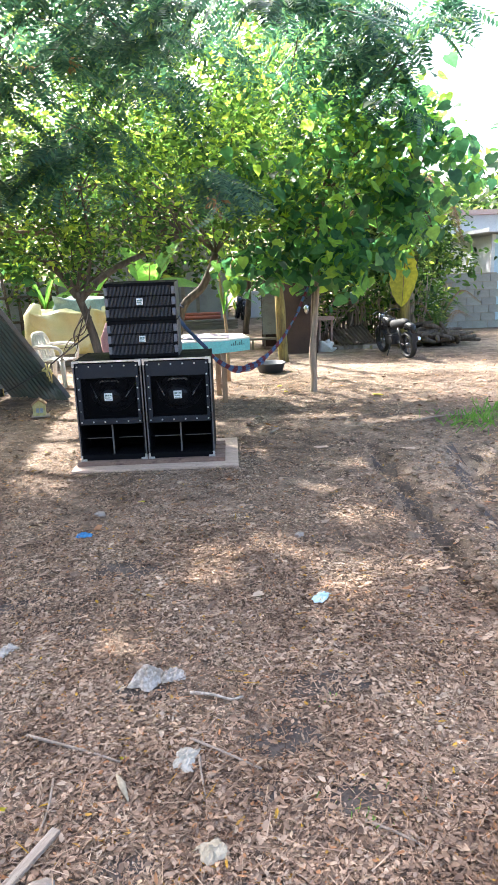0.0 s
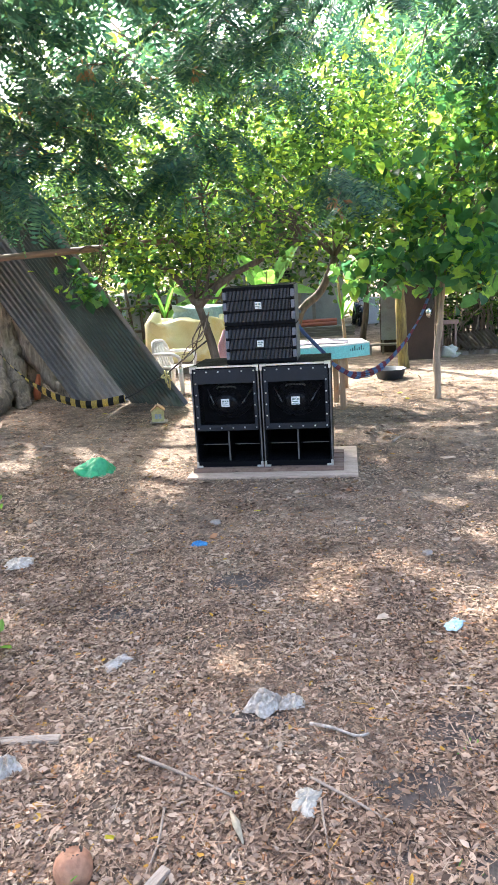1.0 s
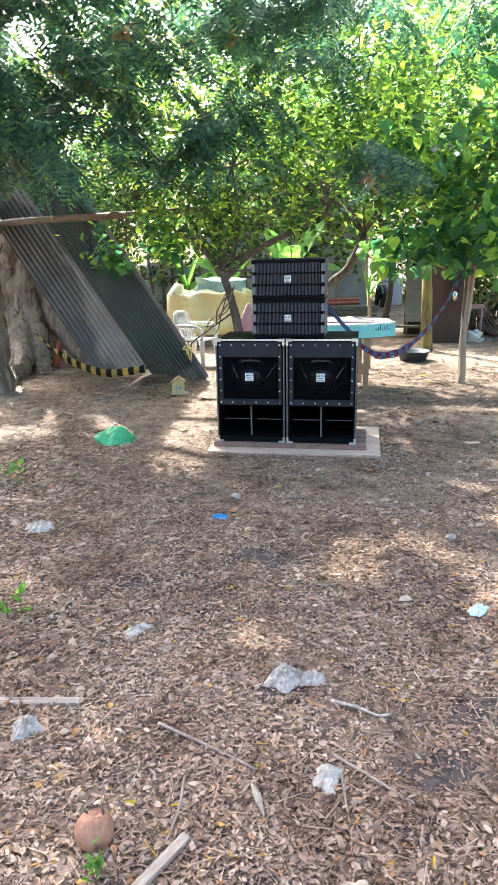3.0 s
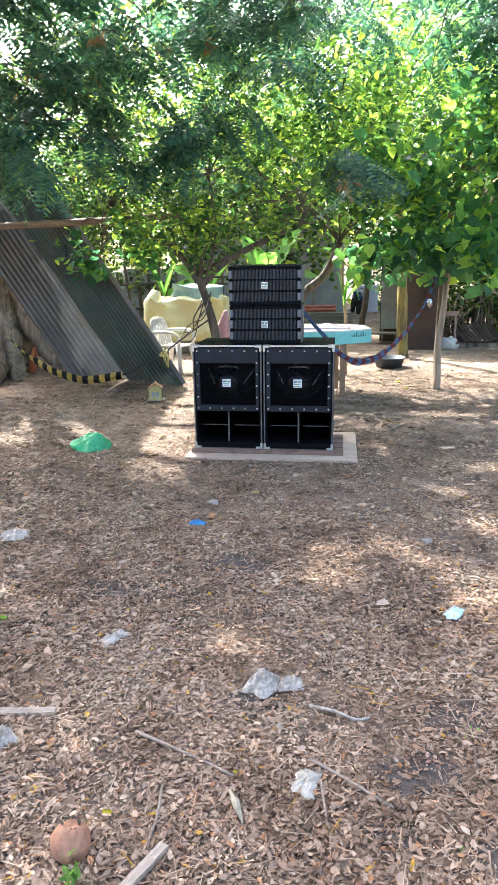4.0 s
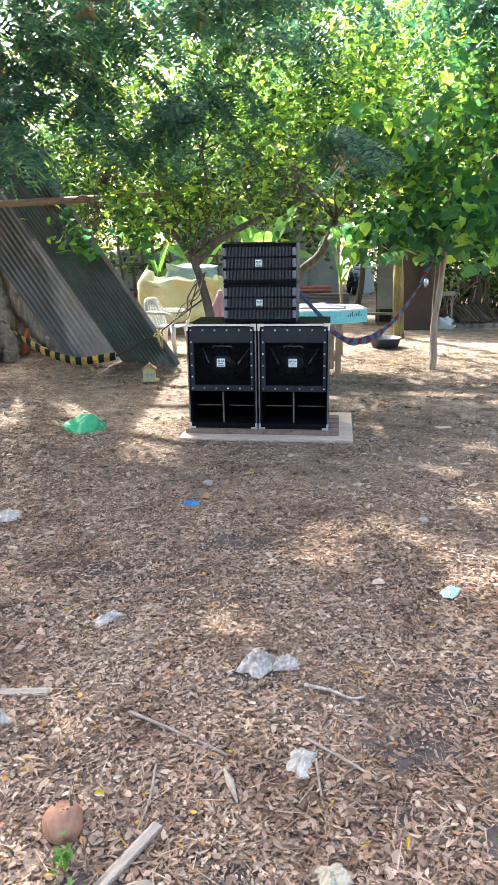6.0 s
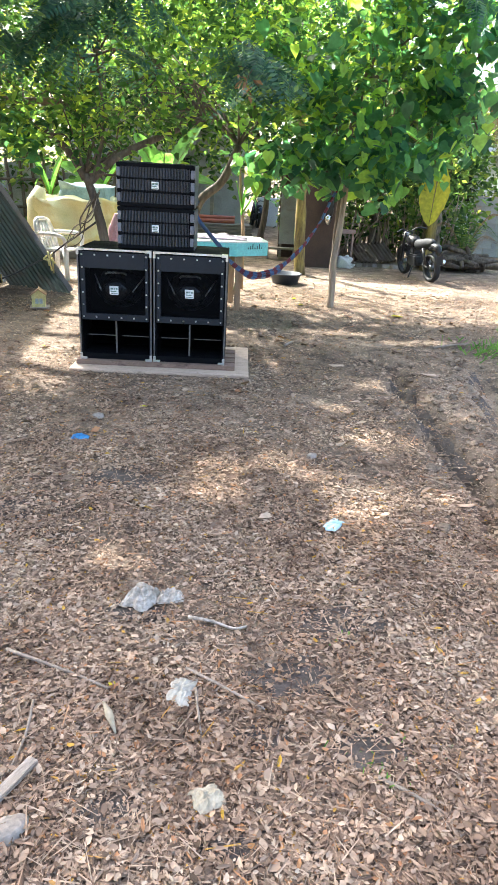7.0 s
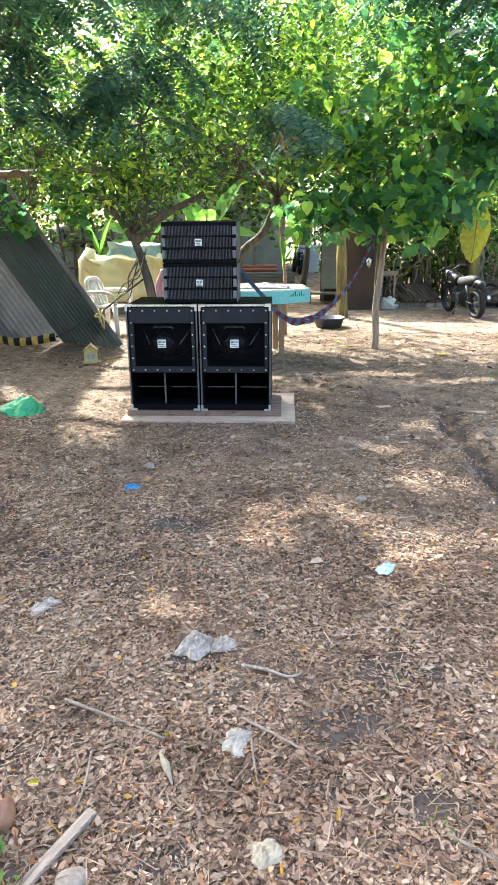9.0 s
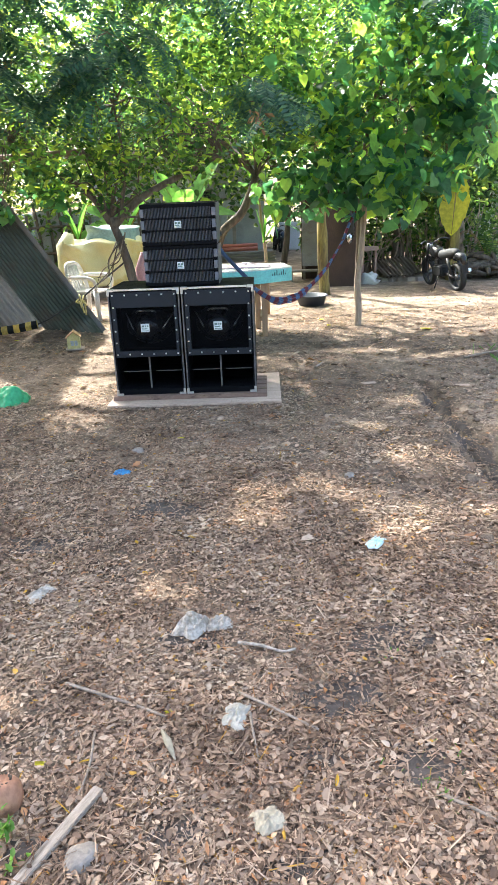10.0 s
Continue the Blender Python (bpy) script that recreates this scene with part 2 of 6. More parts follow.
M = {
    "soil": ground_material(),
    "black": surface("black_textured_paint", (0.0035, 0.004, 0.005), (0.0065, 0.007, 0.009), 5, 0.65, 0, 0.35, 260, spec=0.09),
    "panel": surface("dark_panel_paint", (0.019, 0.022, 0.027), (0.028, 0.032, 0.039), 4, 0.55, 0, 0.3, 240, spec=0.22),
    # near-black: the shade deep in the ports is put into this colour
    "inside": surface("shaded_black_inside", (0.0015, 0.0015, 0.0018), (0.003, 0.003, 0.0035), 6, 0.9, 0, 0.2, 90, spec=0.04),
    # paler colour for board edges that catch light at the port mouth
    "divider": surface("lit_board_edge", (0.10, 0.095, 0.085), (0.16, 0.15, 0.135), 9, 0.8, 0, 0.2, 90),
    "metal": surface("bare_aluminium", (0.72, 0.72, 0.70), (0.85, 0.85, 0.83), 14, 0.38, 0.85, 0.1, 120),
    "steel": surface("dull_steel", (0.14, 0.145, 0.155), (0.24, 0.245, 0.255), 12, 0.45, 0.8, 0.1, 120),
    "brightsteel": surface("bright_steel", (0.40, 0.40, 0.39), (0.55, 0.55, 0.53), 12, 0.4, 0.3, 0.1, 120),
    "paleleaf": surface("pale_dry_leaf", (0.40, 0.335, 0.235), (0.52, 0.45, 0.335), 14, 0.8, 0, 0.3, 60),
    "grey": surface("grey_end_plate", (0.15, 0.155, 0.175), (0.21, 0.215, 0.24), 14, 0.5, 0.2, 0.15, 120),
    "louvre": surface("dark_grey_louvre", (0.040, 0.044, 0.053), (0.062, 0.067, 0.078), 10, 0.45, 0.2, 0.1, 120),
    "badge": surface("white_badge", (0.75, 0.78, 0.76), (0.85, 0.87, 0.85), 20, 0.4, 0, 0.02),
    "badgeink": surface("grey_green_print", (0.12, 0.20, 0.17), (0.18, 0.27, 0.23), 20, 0.4, 0, 0.0),
    "cone": surface("driver_basket", (0.010, 0.010, 0.011), (0.026, 0.026, 0.028), 18, 0.3, 0.3, 0.1),
    "board": surface("pinkish_plywood", (0.57, 0.415, 0.305), (0.66, 0.495, 0.375), 3, 0.85, 0, 0.2, 60, (0.38, 0.27, 0.20), 5, (1, 6, 1)),
    "plinth": surface("dark_reddish_plank", (0.22, 0.135, 0.10), (0.33, 0.215, 0.16), 5, 0.85, 0, 0.4, 60, (0.10, 0.06, 0.045), 6, (1, 4, 4)),
    "zinc": surface("weathered_zinc", (0.165, 0.172, 0.178), (0.245, 0.25, 0.252), 2.5, 0.6, 0.12, 0.15, 50, (0.17, 0.155, 0.135), 1.6),
    "zincgreen": surface("green_painted_zinc", (0.026, 0.040, 0.036), (0.066, 0.090, 0.080), 2.2, 0.38, 0.25, 0.15, 50, (0.065, 0.055, 0.045), 1.8, spec=0.6),
    "bark": surface("grey_brown_bark", (0.070, 0.052, 0.038), (0.17, 0.135, 0.10), 7, 0.9, 0, 1.0, 45, (0.06, 0.046, 0.034), 4, (3, 3, 0.7)),
    "barkpale": surface("pale_brown_bark", (0.15, 0.115, 0.082), (0.36, 0.285, 0.205), 6, 0.9, 0, 1.0, 38, (0.05, 0.04, 0.03), 3, (3, 3, 0.6)),
    "postwood": surface("dry_post_wood", (0.30, 0.23, 0.17), (0.45, 0.36, 0.27), 6, 0.85, 0, 0.5, 70, (0.20, 0.15, 0.11), 5, (5, 5, 0.6)),
    "twig": surface("dry_twig", (0.26, 0.20, 0.15), (0.40, 0.32, 0.25), 12, 0.85, 0, 0.4, 80),
    "plank": surface("grey_weathered_plank", (0.34, 0.275, 0.215), (0.50, 0.41, 0.33), 5, 0.85, 0, 0.4, 90, (0.2, 0.15, 0.11), 6, (1, 8, 4)),
    "bamboo": surface("old_bamboo", (0.17, 0.115, 0.08), (0.30, 0.21, 0.15), 6, 0.7, 0, 0.2, 60, None, 2, (0.7, 5, 5)),
    "teal": surface("teal_board_edge", (0.20, 0.62, 0.55), (0.26, 0.70, 0.63), 3, 0.6, 0, 0.08, 60, (0.25, 0.52, 0.47), 4),
    "tabletop": surface("pale_table_top", (0.62, 0.66, 0.62), (0.72, 0.75, 0.70), 3, 0.6, 0, 0.08, 60, (0.48, 0.52, 0.48), 3),
    "ink": surface("dark_marks", (0.05, 0.12, 0.11), (0.07, 0.15, 0.14), 9, 0.7, 0, 0.0),
    "mauve": surface("mauve_cloth", (0.42, 0.34, 0.38), (0.55, 0.46, 0.50), 5, 0.95, 0, 0.3, 120),
    "tableleg": surface("orange_brown_timber", (0.32, 0.20, 0.12), (0.44, 0.29, 0.18), 4, 0.8, 0, 0.3, 60, None, 2, (6, 6, 0.6)),
    "plastic": surface("old_white_plastic", (0.62, 0.60, 0.56), (0.74, 0.72, 0.68), 5, 0.5, 0, 0.05, 90, (0.45, 0.42, 0.37), 5),
    "tarpyellow": surface("pale_yellow_tarp", (0.66, 0.60, 0.30), (0.76, 0.71, 0.44), 2, 0.5, 0, 0.1, 150, (0.62, 0.46, 0.10), 1.0),
    "tarpgreen": surface("grey_green_tarp", (0.22, 0.33, 0.31), (0.34, 0.45, 0.42), 3, 0.6, 0, 0.3, 30),
    "pink": surface("pink_cloth", (0.38, 0.20, 0.23), (0.48, 0.28, 0.31), 5, 0.9, 0, 0.3, 60),
    "rubber": surface("black_rubber", (0.014, 0.014, 0.015), (0.026, 0.026, 0.027), 9, 0.7, 0, 0.2, 120),
    "basin": surface("grey_blue_plastic", (0.045, 0.055, 0.068), (0.07, 0.08, 0.095), 5, 0.5, 0, 0.1, 60),
    "rust": surface("rust_brown_sheet", (0.055, 0.036, 0.028), (0.10, 0.065, 0.05), 3, 0.75, 0.2, 0.2, 50, (0.045, 0.035, 0.03), 1.5),
    "greysheet": surface("grey_sheet", (0.30, 0.33, 0.34), (0.42, 0.45, 0.45), 3, 0.6, 0.3, 0.15, 50, (0.2, 0.17, 0.14), 2),
    "banana": surface("banana_stem", (0.085, 0.060, 0.030), (0.36, 0.29, 0.085), 4, 0.7, 0, 0.7, 40, (0.075, 0.048, 0.030), 5, (4, 4, 0.6)),
    "concrete": surface("grey_concrete", (0.28, 0.28, 0.27), (0.40, 0.40, 0.38), 2, 0.9, 0, 0.4, 60, (0.22, 0.21, 0.20), 1.5, vary=0.08),
    "wall": surface("weathered_grey_wall", (0.30, 0.32, 0.32), (0.42, 0.44, 0.43), 1.5, 0.85, 0, 0.2, 40, (0.24, 0.25, 0.24), 1.1),
    "timber": surface("old_grey_timber", (0.20, 0.18, 0.15), (0.32, 0.29, 0.25), 3, 0.85, 0, 0.3, 60, None, 2, (1, 6, 6)),
    "redpipe": surface("red_pipe", (0.45, 0.13, 0.08), (0.55, 0.19, 0.12), 6, 0.5, 0, 0.1, 60),
    "bluewall": surface("pale_blue_wall", (0.45, 0.62, 0.74), (0.54, 0.70, 0.80), 1.5, 0.85, 0, 0.1, 40, (0.40, 0.54, 0.62), 1),
    "whitewall": surface("white_house_paint", (0.66, 0.68, 0.70), (0.76, 0.78, 0.79), 1.5, 0.85, 0, 0.1, 40, (0.55, 0.56, 0.56), 1),
    "roof": surface("rusty_roof_sheet", (0.40, 0.24, 0.19), (0.52, 0.40, 0.36), 2, 0.7, 0.2, 0.2, 40),
    "darkhole": surface("dark_interior", (0.012, 0.012, 0.012), (0.02, 0.02, 0.02), 3, 0.9, 0, 0.1),
    "motoblack": surface("black_motor_paint", (0.012, 0.012, 0.014), (0.022, 0.022, 0.024), 6, 0.3, 0, 0.05),
    "motoblue": surface("dark_blue_paint", (0.03, 0.05, 0.10), (0.05, 0.07, 0.13), 6, 0.3, 0, 0.05),
    "enginemetal": surface("oily_dark_engine_metal", (0.03, 0.03, 0.032), (0.07, 0.07, 0.072), 12, 0.5, 0.5, 0.1, 120),
    "rustroof": surface("brown_rusted_roof_sheet", (0.13, 0.10, 0.08), (0.27, 0.215, 0.17), 5, 0.8, 0.1, 0.3, 50, (0.10, 0.06, 0.04), 3),
    # damp soil in the litter; along the ruts it paints their shade
    "dampsoil_rutshade": surface("dark_damp_soil_rut_shade", (0.058, 0.046, 0.038), (0.12, 0.096, 0.080), 16, 0.85, 0, 0.8, 110, (0.12, 0.10, 0.085), 9),
    "chrome": surface("worn_chrome", (0.55, 0.55, 0.54), (0.68, 0.68, 0.66), 12, 0.25, 0.95, 0.05),
    "greenbag": surface("green_plastic_bag", (0.05, 0.42, 0.16), (0.09, 0.52, 0.22), 6, 0.4, 0, 0.5, 30),
    "clearbag": surface("dirty_clear_plastic", (0.34, 0.285, 0.225), (0.62, 0.54, 0.455), 30, 0.6, 0, 0.6, 60),
    "paper": surface("pale_grey_packet", (0.37, 0.335, 0.27), (0.48, 0.44, 0.37), 12, 0.5, 0, 0.3, 60),
    "mask": surface("pale_blue_mask", (0.30, 0.50, 0.60), (0.52, 0.66, 0.71), 10, 0.8, 0, 0.2, 60),
    "bluebit": surface("blue_wrapper", (0.01, 0.13, 0.36), (0.06, 0.30, 0.55), 20, 0.4, 0, 0.4),
    "husk": surface("rotting_coconut_skin", (0.34, 0.15, 0.085), (0.52, 0.28, 0.17), 9, 0.7, 0, 0.4, 50, (0.12, 0.06, 0.04), 7),
    "stone": surface("grey_stone", (0.27, 0.225, 0.185), (0.38, 0.325, 0.275), 12, 0.9, 0, 0.5, 80),
    "yellowpaint": surface("yellow_toy_house", (0.52, 0.44, 0.16), (0.62, 0.55, 0.26), 14, 0.7, 0, 0.1, 60),
    "orangeroof": surface("orange_brown_toy_roof", (0.36, 0.20, 0.10), (0.46, 0.28, 0.15), 14, 0.7, 0, 0.1, 60),
    "orange": surface("orange_red_rooster", (0.50, 0.12, 0.05), (0.60, 0.20, 0.09), 8, 0.8, 0, 0.2),
    "rope": surface("old_rope", (0.30, 0.26, 0.18), (0.42, 0.37, 0.27), 30, 0.9, 0, 0.3),
    "blackrope": surface("black_rubber_line", (0.014, 0.014, 0.014), (0.03, 0.03, 0.03), 30, 0.6, 0, 0.2),
    "tape": bands("black_yellow_bands", ((0.02, 0.02, 0.018), (0.62, 0.46, 0.12)), 0, 0.17),
    "hammock": bands("blue_red_bands", ((0.075, 0.14, 0.26), (0.15, 0.025, 0.035)), 0, 0.15),
    "strap": surface("dark_blue_strap", (0.03, 0.05, 0.10), (0.06, 0.10, 0.18), 20, 0.85, 0, 0.3),
    "litter": None,
    "pinnate": leaf_material("feathery_dark_leaf", [(0.0, (0.027, 0.081, 0.070)), (0.6, (0.054, 0.144, 0.110)), (0.9, (0.095, 0.207, 0.113)), (1.0, (0.180, 0.288, 0.081))], 1.7, 0.4, 0.42),
    "small": leaf_material("small_bright_leaf", [(0.0, (0.017, 0.048, 0.017)), (0.35, (0.048, 0.115, 0.030)), (0.75, (0.12, 0.215, 0.043)), (1.0, (0.30, 0.38, 0.058))], 2.5, 0.4, 0.60),
    "broad": leaf_material("broad_heart_leaf", [(0.0, (0.017, 0.060, 0.039)), (0.5, (0.043, 0.128, 0.065)), (0.84, (0.098, 0.221, 0.068)), (1.0, (0.264, 0.373, 0.068))], 3.0, 0.38, 0.58),
    "bananaleaf": leaf_material("banana_blade", [(0.0, (0.085, 0.23, 0.055)), (1.0, (0.14, 0.30, 0.06))], 2.2, 0.4, 0.6),
    "yellowleaf": leaf_material("yellowing_banana_blade", [(0.0, (0.46, 0.42, 0.035)), (1.0, (0.54, 0.48, 0.05))], 1.5, 0.5, 0.5),
    "farleaf": leaf_material("far_foliage", [(0.0, (0.011, 0.033, 0.013)), (0.45, (0.045, 0.096, 0.029)), (0.82, (0.104, 0.178, 0.045)), (1.0, (0.252, 0.296, 0.059))], 2.2, 0.5, 0.55),
    "grass": leaf_material("grass_blade", [(0.0, (0.08, 0.20, 0.04)), (1.0, (0.17, 0.32, 0.07))], 1.8, 0.5, 0.45),
    "dryleaf": leaf_material("dry_brown_leaf", [(0.0, (0.20, 0.12, 0.07)), (1.0, (0.34, 0.22, 0.12))], 1.2, 0.8, 0.25),
}
M["litter"] = leaf_material("fallen_leaf", [(0.0, (0.090, 0.057, 0.037)), (0.22, (0.244, 0.161, 0.109)), (0.6, (0.413, 0.288, 0.201)), (0.88, (0.541, 0.405, 0.292)), (0.95, (0.60, 0.48, 0.36)), (0.96, (0.519, 0.260, 0.122)), (0.985, (0.382, 0.191, 0.095)), (1.0, (0.583, 0.350, 0.042))], 1.0, 0.8, 0.08, True)


# ---- builders ----
def mesh_object(name, bm, material, smooth=False):
    me = bpy.data.meshes.new(name)
    bm.to_mesh(me)
    bm.free()
    me.materials.append(material)
    if smooth:
        me.polygons.foreach_set("use_smooth", [True] * len(me.polygons))
    return new(name, me)


def thing(name, label, category, group="", at=(0, 0, 0), turn=0.0, kind=""):
    ob = new(name)
    ob.empty_display_size = 0.1
    ob.matrix_basis = pose(*at, 0, 0, turn)
    return tagged(ob, label, category, group, kind)


def part(name, bm, material, parent, label="", smooth=False):
    ob = mesh_object(name, bm, material, smooth)
    ob.parent = parent
    return tagged(ob, label) if label else ob


def single(name, bm, material, label, category, at=(0, 0, 0), turn=0.0, smooth=False, group="", kind=""):
    ob = mesh_object(name, bm, material, smooth)
    ob.matrix_basis = pose(*at, 0, 0, turn)
    return tagged(ob, label, category, group, kind)


def box(bm, lo, hi, bevel=0.0, m=None):
    lo, hi = Vector(lo), Vector(hi)
    r = bmesh.ops.create_cube(bm, size=1.0, matrix=Matrix.Translation((lo + hi) / 2) @ Matrix.Diagonal((*(hi - lo), 1)))
    vs = r["verts"]
    if bevel:
        es = list({e for v in vs for e in v.link_edges})
        out = bmesh.ops.bevel(bm, geom=es, offset=bevel, segments=2, affect='EDGES', clamp_overlap=True)
        vs = list({v for f in out["faces"] for v in f.verts} | {v for v in vs if v.is_valid})
    if m is not None:
        bmesh.ops.transform(bm, matrix=m, verts=vs)
    return bm


def boxes(*items, bevel=0.0):
    bm = bmesh.new()
    for lo, hi in items:
        box(bm, lo, hi, bevel)
    return bm


def tube(bm, pts, radii, segs=8, lump=0.0, caps=True, uvs=False):
    """A tapered tube through points."""
    pts = [Vector(p) for p in pts]
    if not hasattr(radii, "__len__"):
        radii = [radii] * len(pts)
    rings, side = [], None
    length = 0.0
    lay = bm.loops.layers.uv.verify() if uvs else None
    runs = []
    for i, p in enumerate(pts):
        d = (pts[min(i + 1, len(pts) - 1)] - pts[max(i - 1, 0)]).normalized()
        if side is None:
            side = d.orthogonal().normalized()
        side = (side - d * side.dot(d)).normalized()
        up = d.cross(side)
        if i:
            length += (p - pts[i - 1]).length
        runs.append(length)
        ring = []
        for k in range(segs):
            a = 2 * math.pi * k / segs
            r = radii[i] * (1 + lump * noise.noise(p * 3 + Vector((math.cos(a), math.sin(a), 0)) * 1.3))
            ring.append(bm.verts.new(p + (side * math.cos(a) + up * math.sin(a)) * r))
        rings.append(ring)
    for i in range(len(rings) - 1):
        for k in range(segs):
            f = bm.faces.new((rings[i][k], rings[i][(k + 1) % segs], rings[i + 1][(k + 1) % segs], rings[i + 1][k]))
            f.smooth = True
            if uvs:
                for lp, u in zip(f.loops, (runs[i], runs[i], runs[i + 1], runs[i + 1])):
                    lp[lay].uv = (u, k / segs)
    if caps:
        bm.faces.new(rings[0][::-1])
        bm.faces.new(rings[-1])
    return bm


def smooth_line(pts, n=6):
    """Catmull-Rom through the points."""
    p = [Vector(q) for q in pts]
    p = [p[0] * 2 - p[1]] + p + [p[-1] * 2 - p[-2]]
    out = []
    for i in range(1, len(p) - 2):
        for k in range(n):
            t = k / n
            out.append(0.5 * ((2 * p[i]) + (p[i + 1] - p[i - 1]) * t + (2 * p[i - 1] - 5 * p[i] + 4 * p[i + 1] - p[i + 2]) * t * t
                              + (3 * p[i] - p[i - 1] - 3 * p[i + 1] + p[i + 2]) * t ** 3))
    return out + [p[-2]]


def quads_object(name, verts, quads, material):
    me = bpy.data.meshes.new(name)
    nv, nq = len(verts), len(quads)
    me.vertices.add(nv)
    me.vertices.foreach_set("co", np.ascontiguousarray(verts, dtype=np.float32).ravel())
    me.loops.add(nq * 4)
    me.loops.foreach_set("vertex_index", np.ascontiguousarray(quads, dtype=np.int32).ravel())
    me.polygons.add(nq)
    me.polygons.foreach_set("loop_start", np.arange(0, nq * 4, 4, dtype=np.int32))
    me.update(calc_edges=True)
    me.validate()
    me.materials.append(material)
    return new(name, me)


def scatter(template, at, turns, sizes):
    """Copies of a template (verts, quads) at places, with 3x3 turns and sizes, as one set of verts and quads."""
    tv, tq = template
    v = np.einsum("kij,nj->kni", turns, tv) * np.reshape(sizes, (-1, 1, 1)) + at[:, None, :]
    q = tq[None] + (np.arange(len(at)) * len(tv))[:, None, None]
    return v.reshape(-1, 3), q.reshape(-1, 4)


def frames_from(dirs, roll):
    """Turns whose x axis lies along dirs and whose z axis is up, rolled about x."""
    d = dirs / np.linalg.norm(dirs, axis=1, keepdims=True)
    up = np.tile([0.0, 0.0, 1.0], (len(d), 1))
    y = np.cross(up, d)
    y /= np.maximum(np.linalg.norm(y, axis=1, keepdims=True), 1e-4)
    z = np.cross(d, y)
    c, s = np.cos(roll)[:, None], np.sin(roll)[:, None]
    return np.stack([d, y * c + z * s, z * c - y * s], axis=2)


def leaf_template(width=0.5, fold=0.12, droop=0.1):
    v = np.array([[0, 0, 0], [0.3, width * 0.5, fold], [0.7, width * 0.42, fold * 0.8 - droop * 0.4], [1, 0, -droop],
                  [0.7, -width * 0.42, fold * 0.8 - droop * 0.4], [0.3, -width * 0.5, fold]])
    return v, np.array([[0, 3, 2, 1], [0, 5, 4, 3]])


def heart_template():
    v = np.array([[0, 0, 0], [-0.12, 0.22, 0.03], [0.08, 0.46, 0.06], [0.42, 0.45, 0.03], [0.72, 0.24, -0.03], [1.0, 0, -0.14],
                  [0.35, 0, -0.02], [0.7, 0, -0.06],
                  [-0.12, -0.22, 0.03], [0.08, -0.46, 0.06], [0.42, -0.45, 0.03], [0.72, -0.24, -0.03]])
    q = np.array([[0, 6, 2, 1], [6, 7, 3, 2], [7, 5, 4, 3], [0, 8, 9, 6], [6, 9, 10, 7], [7, 10, 11, 5]])
    return v, q


def diamond_template(width=0.45):
    return np.array([[0, 0, 0], [0.5, width / 2, 0.07], [1, 0, -0.05], [0.5, -width / 2, 0.07]]), np.array([[0, 3, 2, 1]])


def pinnate_template(pairs=12, length=0.24, wide=0.030):
    """A feathery leaf, one unit long: a drooping rib with pairs of narrow leaflets, longest in the middle."""
    vs, qs = [], []
    def blade(base, tip, w):
        b, t = np.array(base), np.array(tip)
        side = np.cross(t - b, (0, 0, 1.0))
        side = side / (np.linalg.norm(side) + 1e-6) * w
        n = len(vs)
        mid = b * 0.45 + t * 0.55
        vs.extend([b, mid + side, t, mid - side])
        qs.append([n, n + 1, n + 2, n + 3])
    blade((0, 0, 0), (1, 0, -0.22), 0.010)
    for i in range(pairs):
        u = 0.10 + 0.88 * i / (pairs - 1)
        root = np.array([u, 0, -0.22 * u * u])
        l = length * (0.55 + 0.45 * math.sin(math.pi * min(1, u * 1.05)))
        for g in (-1, 1):
            blade(root, root + np.array([0.35 * l, g * l, -0.30 * l]), wide)
    return np.array(vs), np.array(qs)


LEAF = {"pinnate_coarse": pinnate_template(5, 0.34, 0.07), "small": leaf_template(0.5), "heart": heart_template(), "diamond": diamond_template(), "pinnate": pinnate_template(9, 0.27, 0.050),
        "litter": (np.array([[0, 0, 0], [0.26, 0.22, 0.07], [0.66, 0.27, 0.10], [1, 0.05, 0.02], [0.72, -0.20, 0.04], [0.30, -0.27, 0.09]]), np.array([[0, 3, 2, 1], [0, 5, 4, 3]])),
        "curled": (np.array([[0, 0, 0], [0.3, 0.13, 0.10], [0.68, 0.10, 0.13], [1, -0.04, -0.03], [0.70, -0.10, 0.07], [0.28, -0.12, 0.02]]), np.array([[0, 3, 2, 1], [0, 5, 4, 3]])),
        "crumb": (np.array([[0, 0, 0], [0.4, 0.34, 0.1], [1, 0.1, 0.0], [0.55, -0.36, 0.12]]), np.array([[0, 3, 2, 1]]))}


def in_ellipsoid(n, centre, radii, shell=0.35):
    d = rng.normal(size=(n, 3))
    d /= np.linalg.norm(d, axis=1, keepdims=True)
    r = (shell + (1 - shell) * rng.random(n)) ** (1 / 2.2)
    return np.array(centre) + d * r[:, None] * np.array(radii)


def crown_leaves(centres, per, spread, size, droop=0.3, flat=0.6):
    """Leaves about twig ends: places, turns, sizes."""
    k = len(centres)
    at = np.repeat(centres, per, axis=0) + rng.normal(size=(k * per, 3)) * np.array([spread, spread, spread * 0.8])
    d = rng.normal(size=(k * per, 3))
    d[:, 2] = d[:, 2] * (1 - flat) - droop
    turns = frames_from(d, rng.normal(size=k * per) * 0.6)
    return at, turns, size * (0.65 + 0.7 * rng.random(k * per))


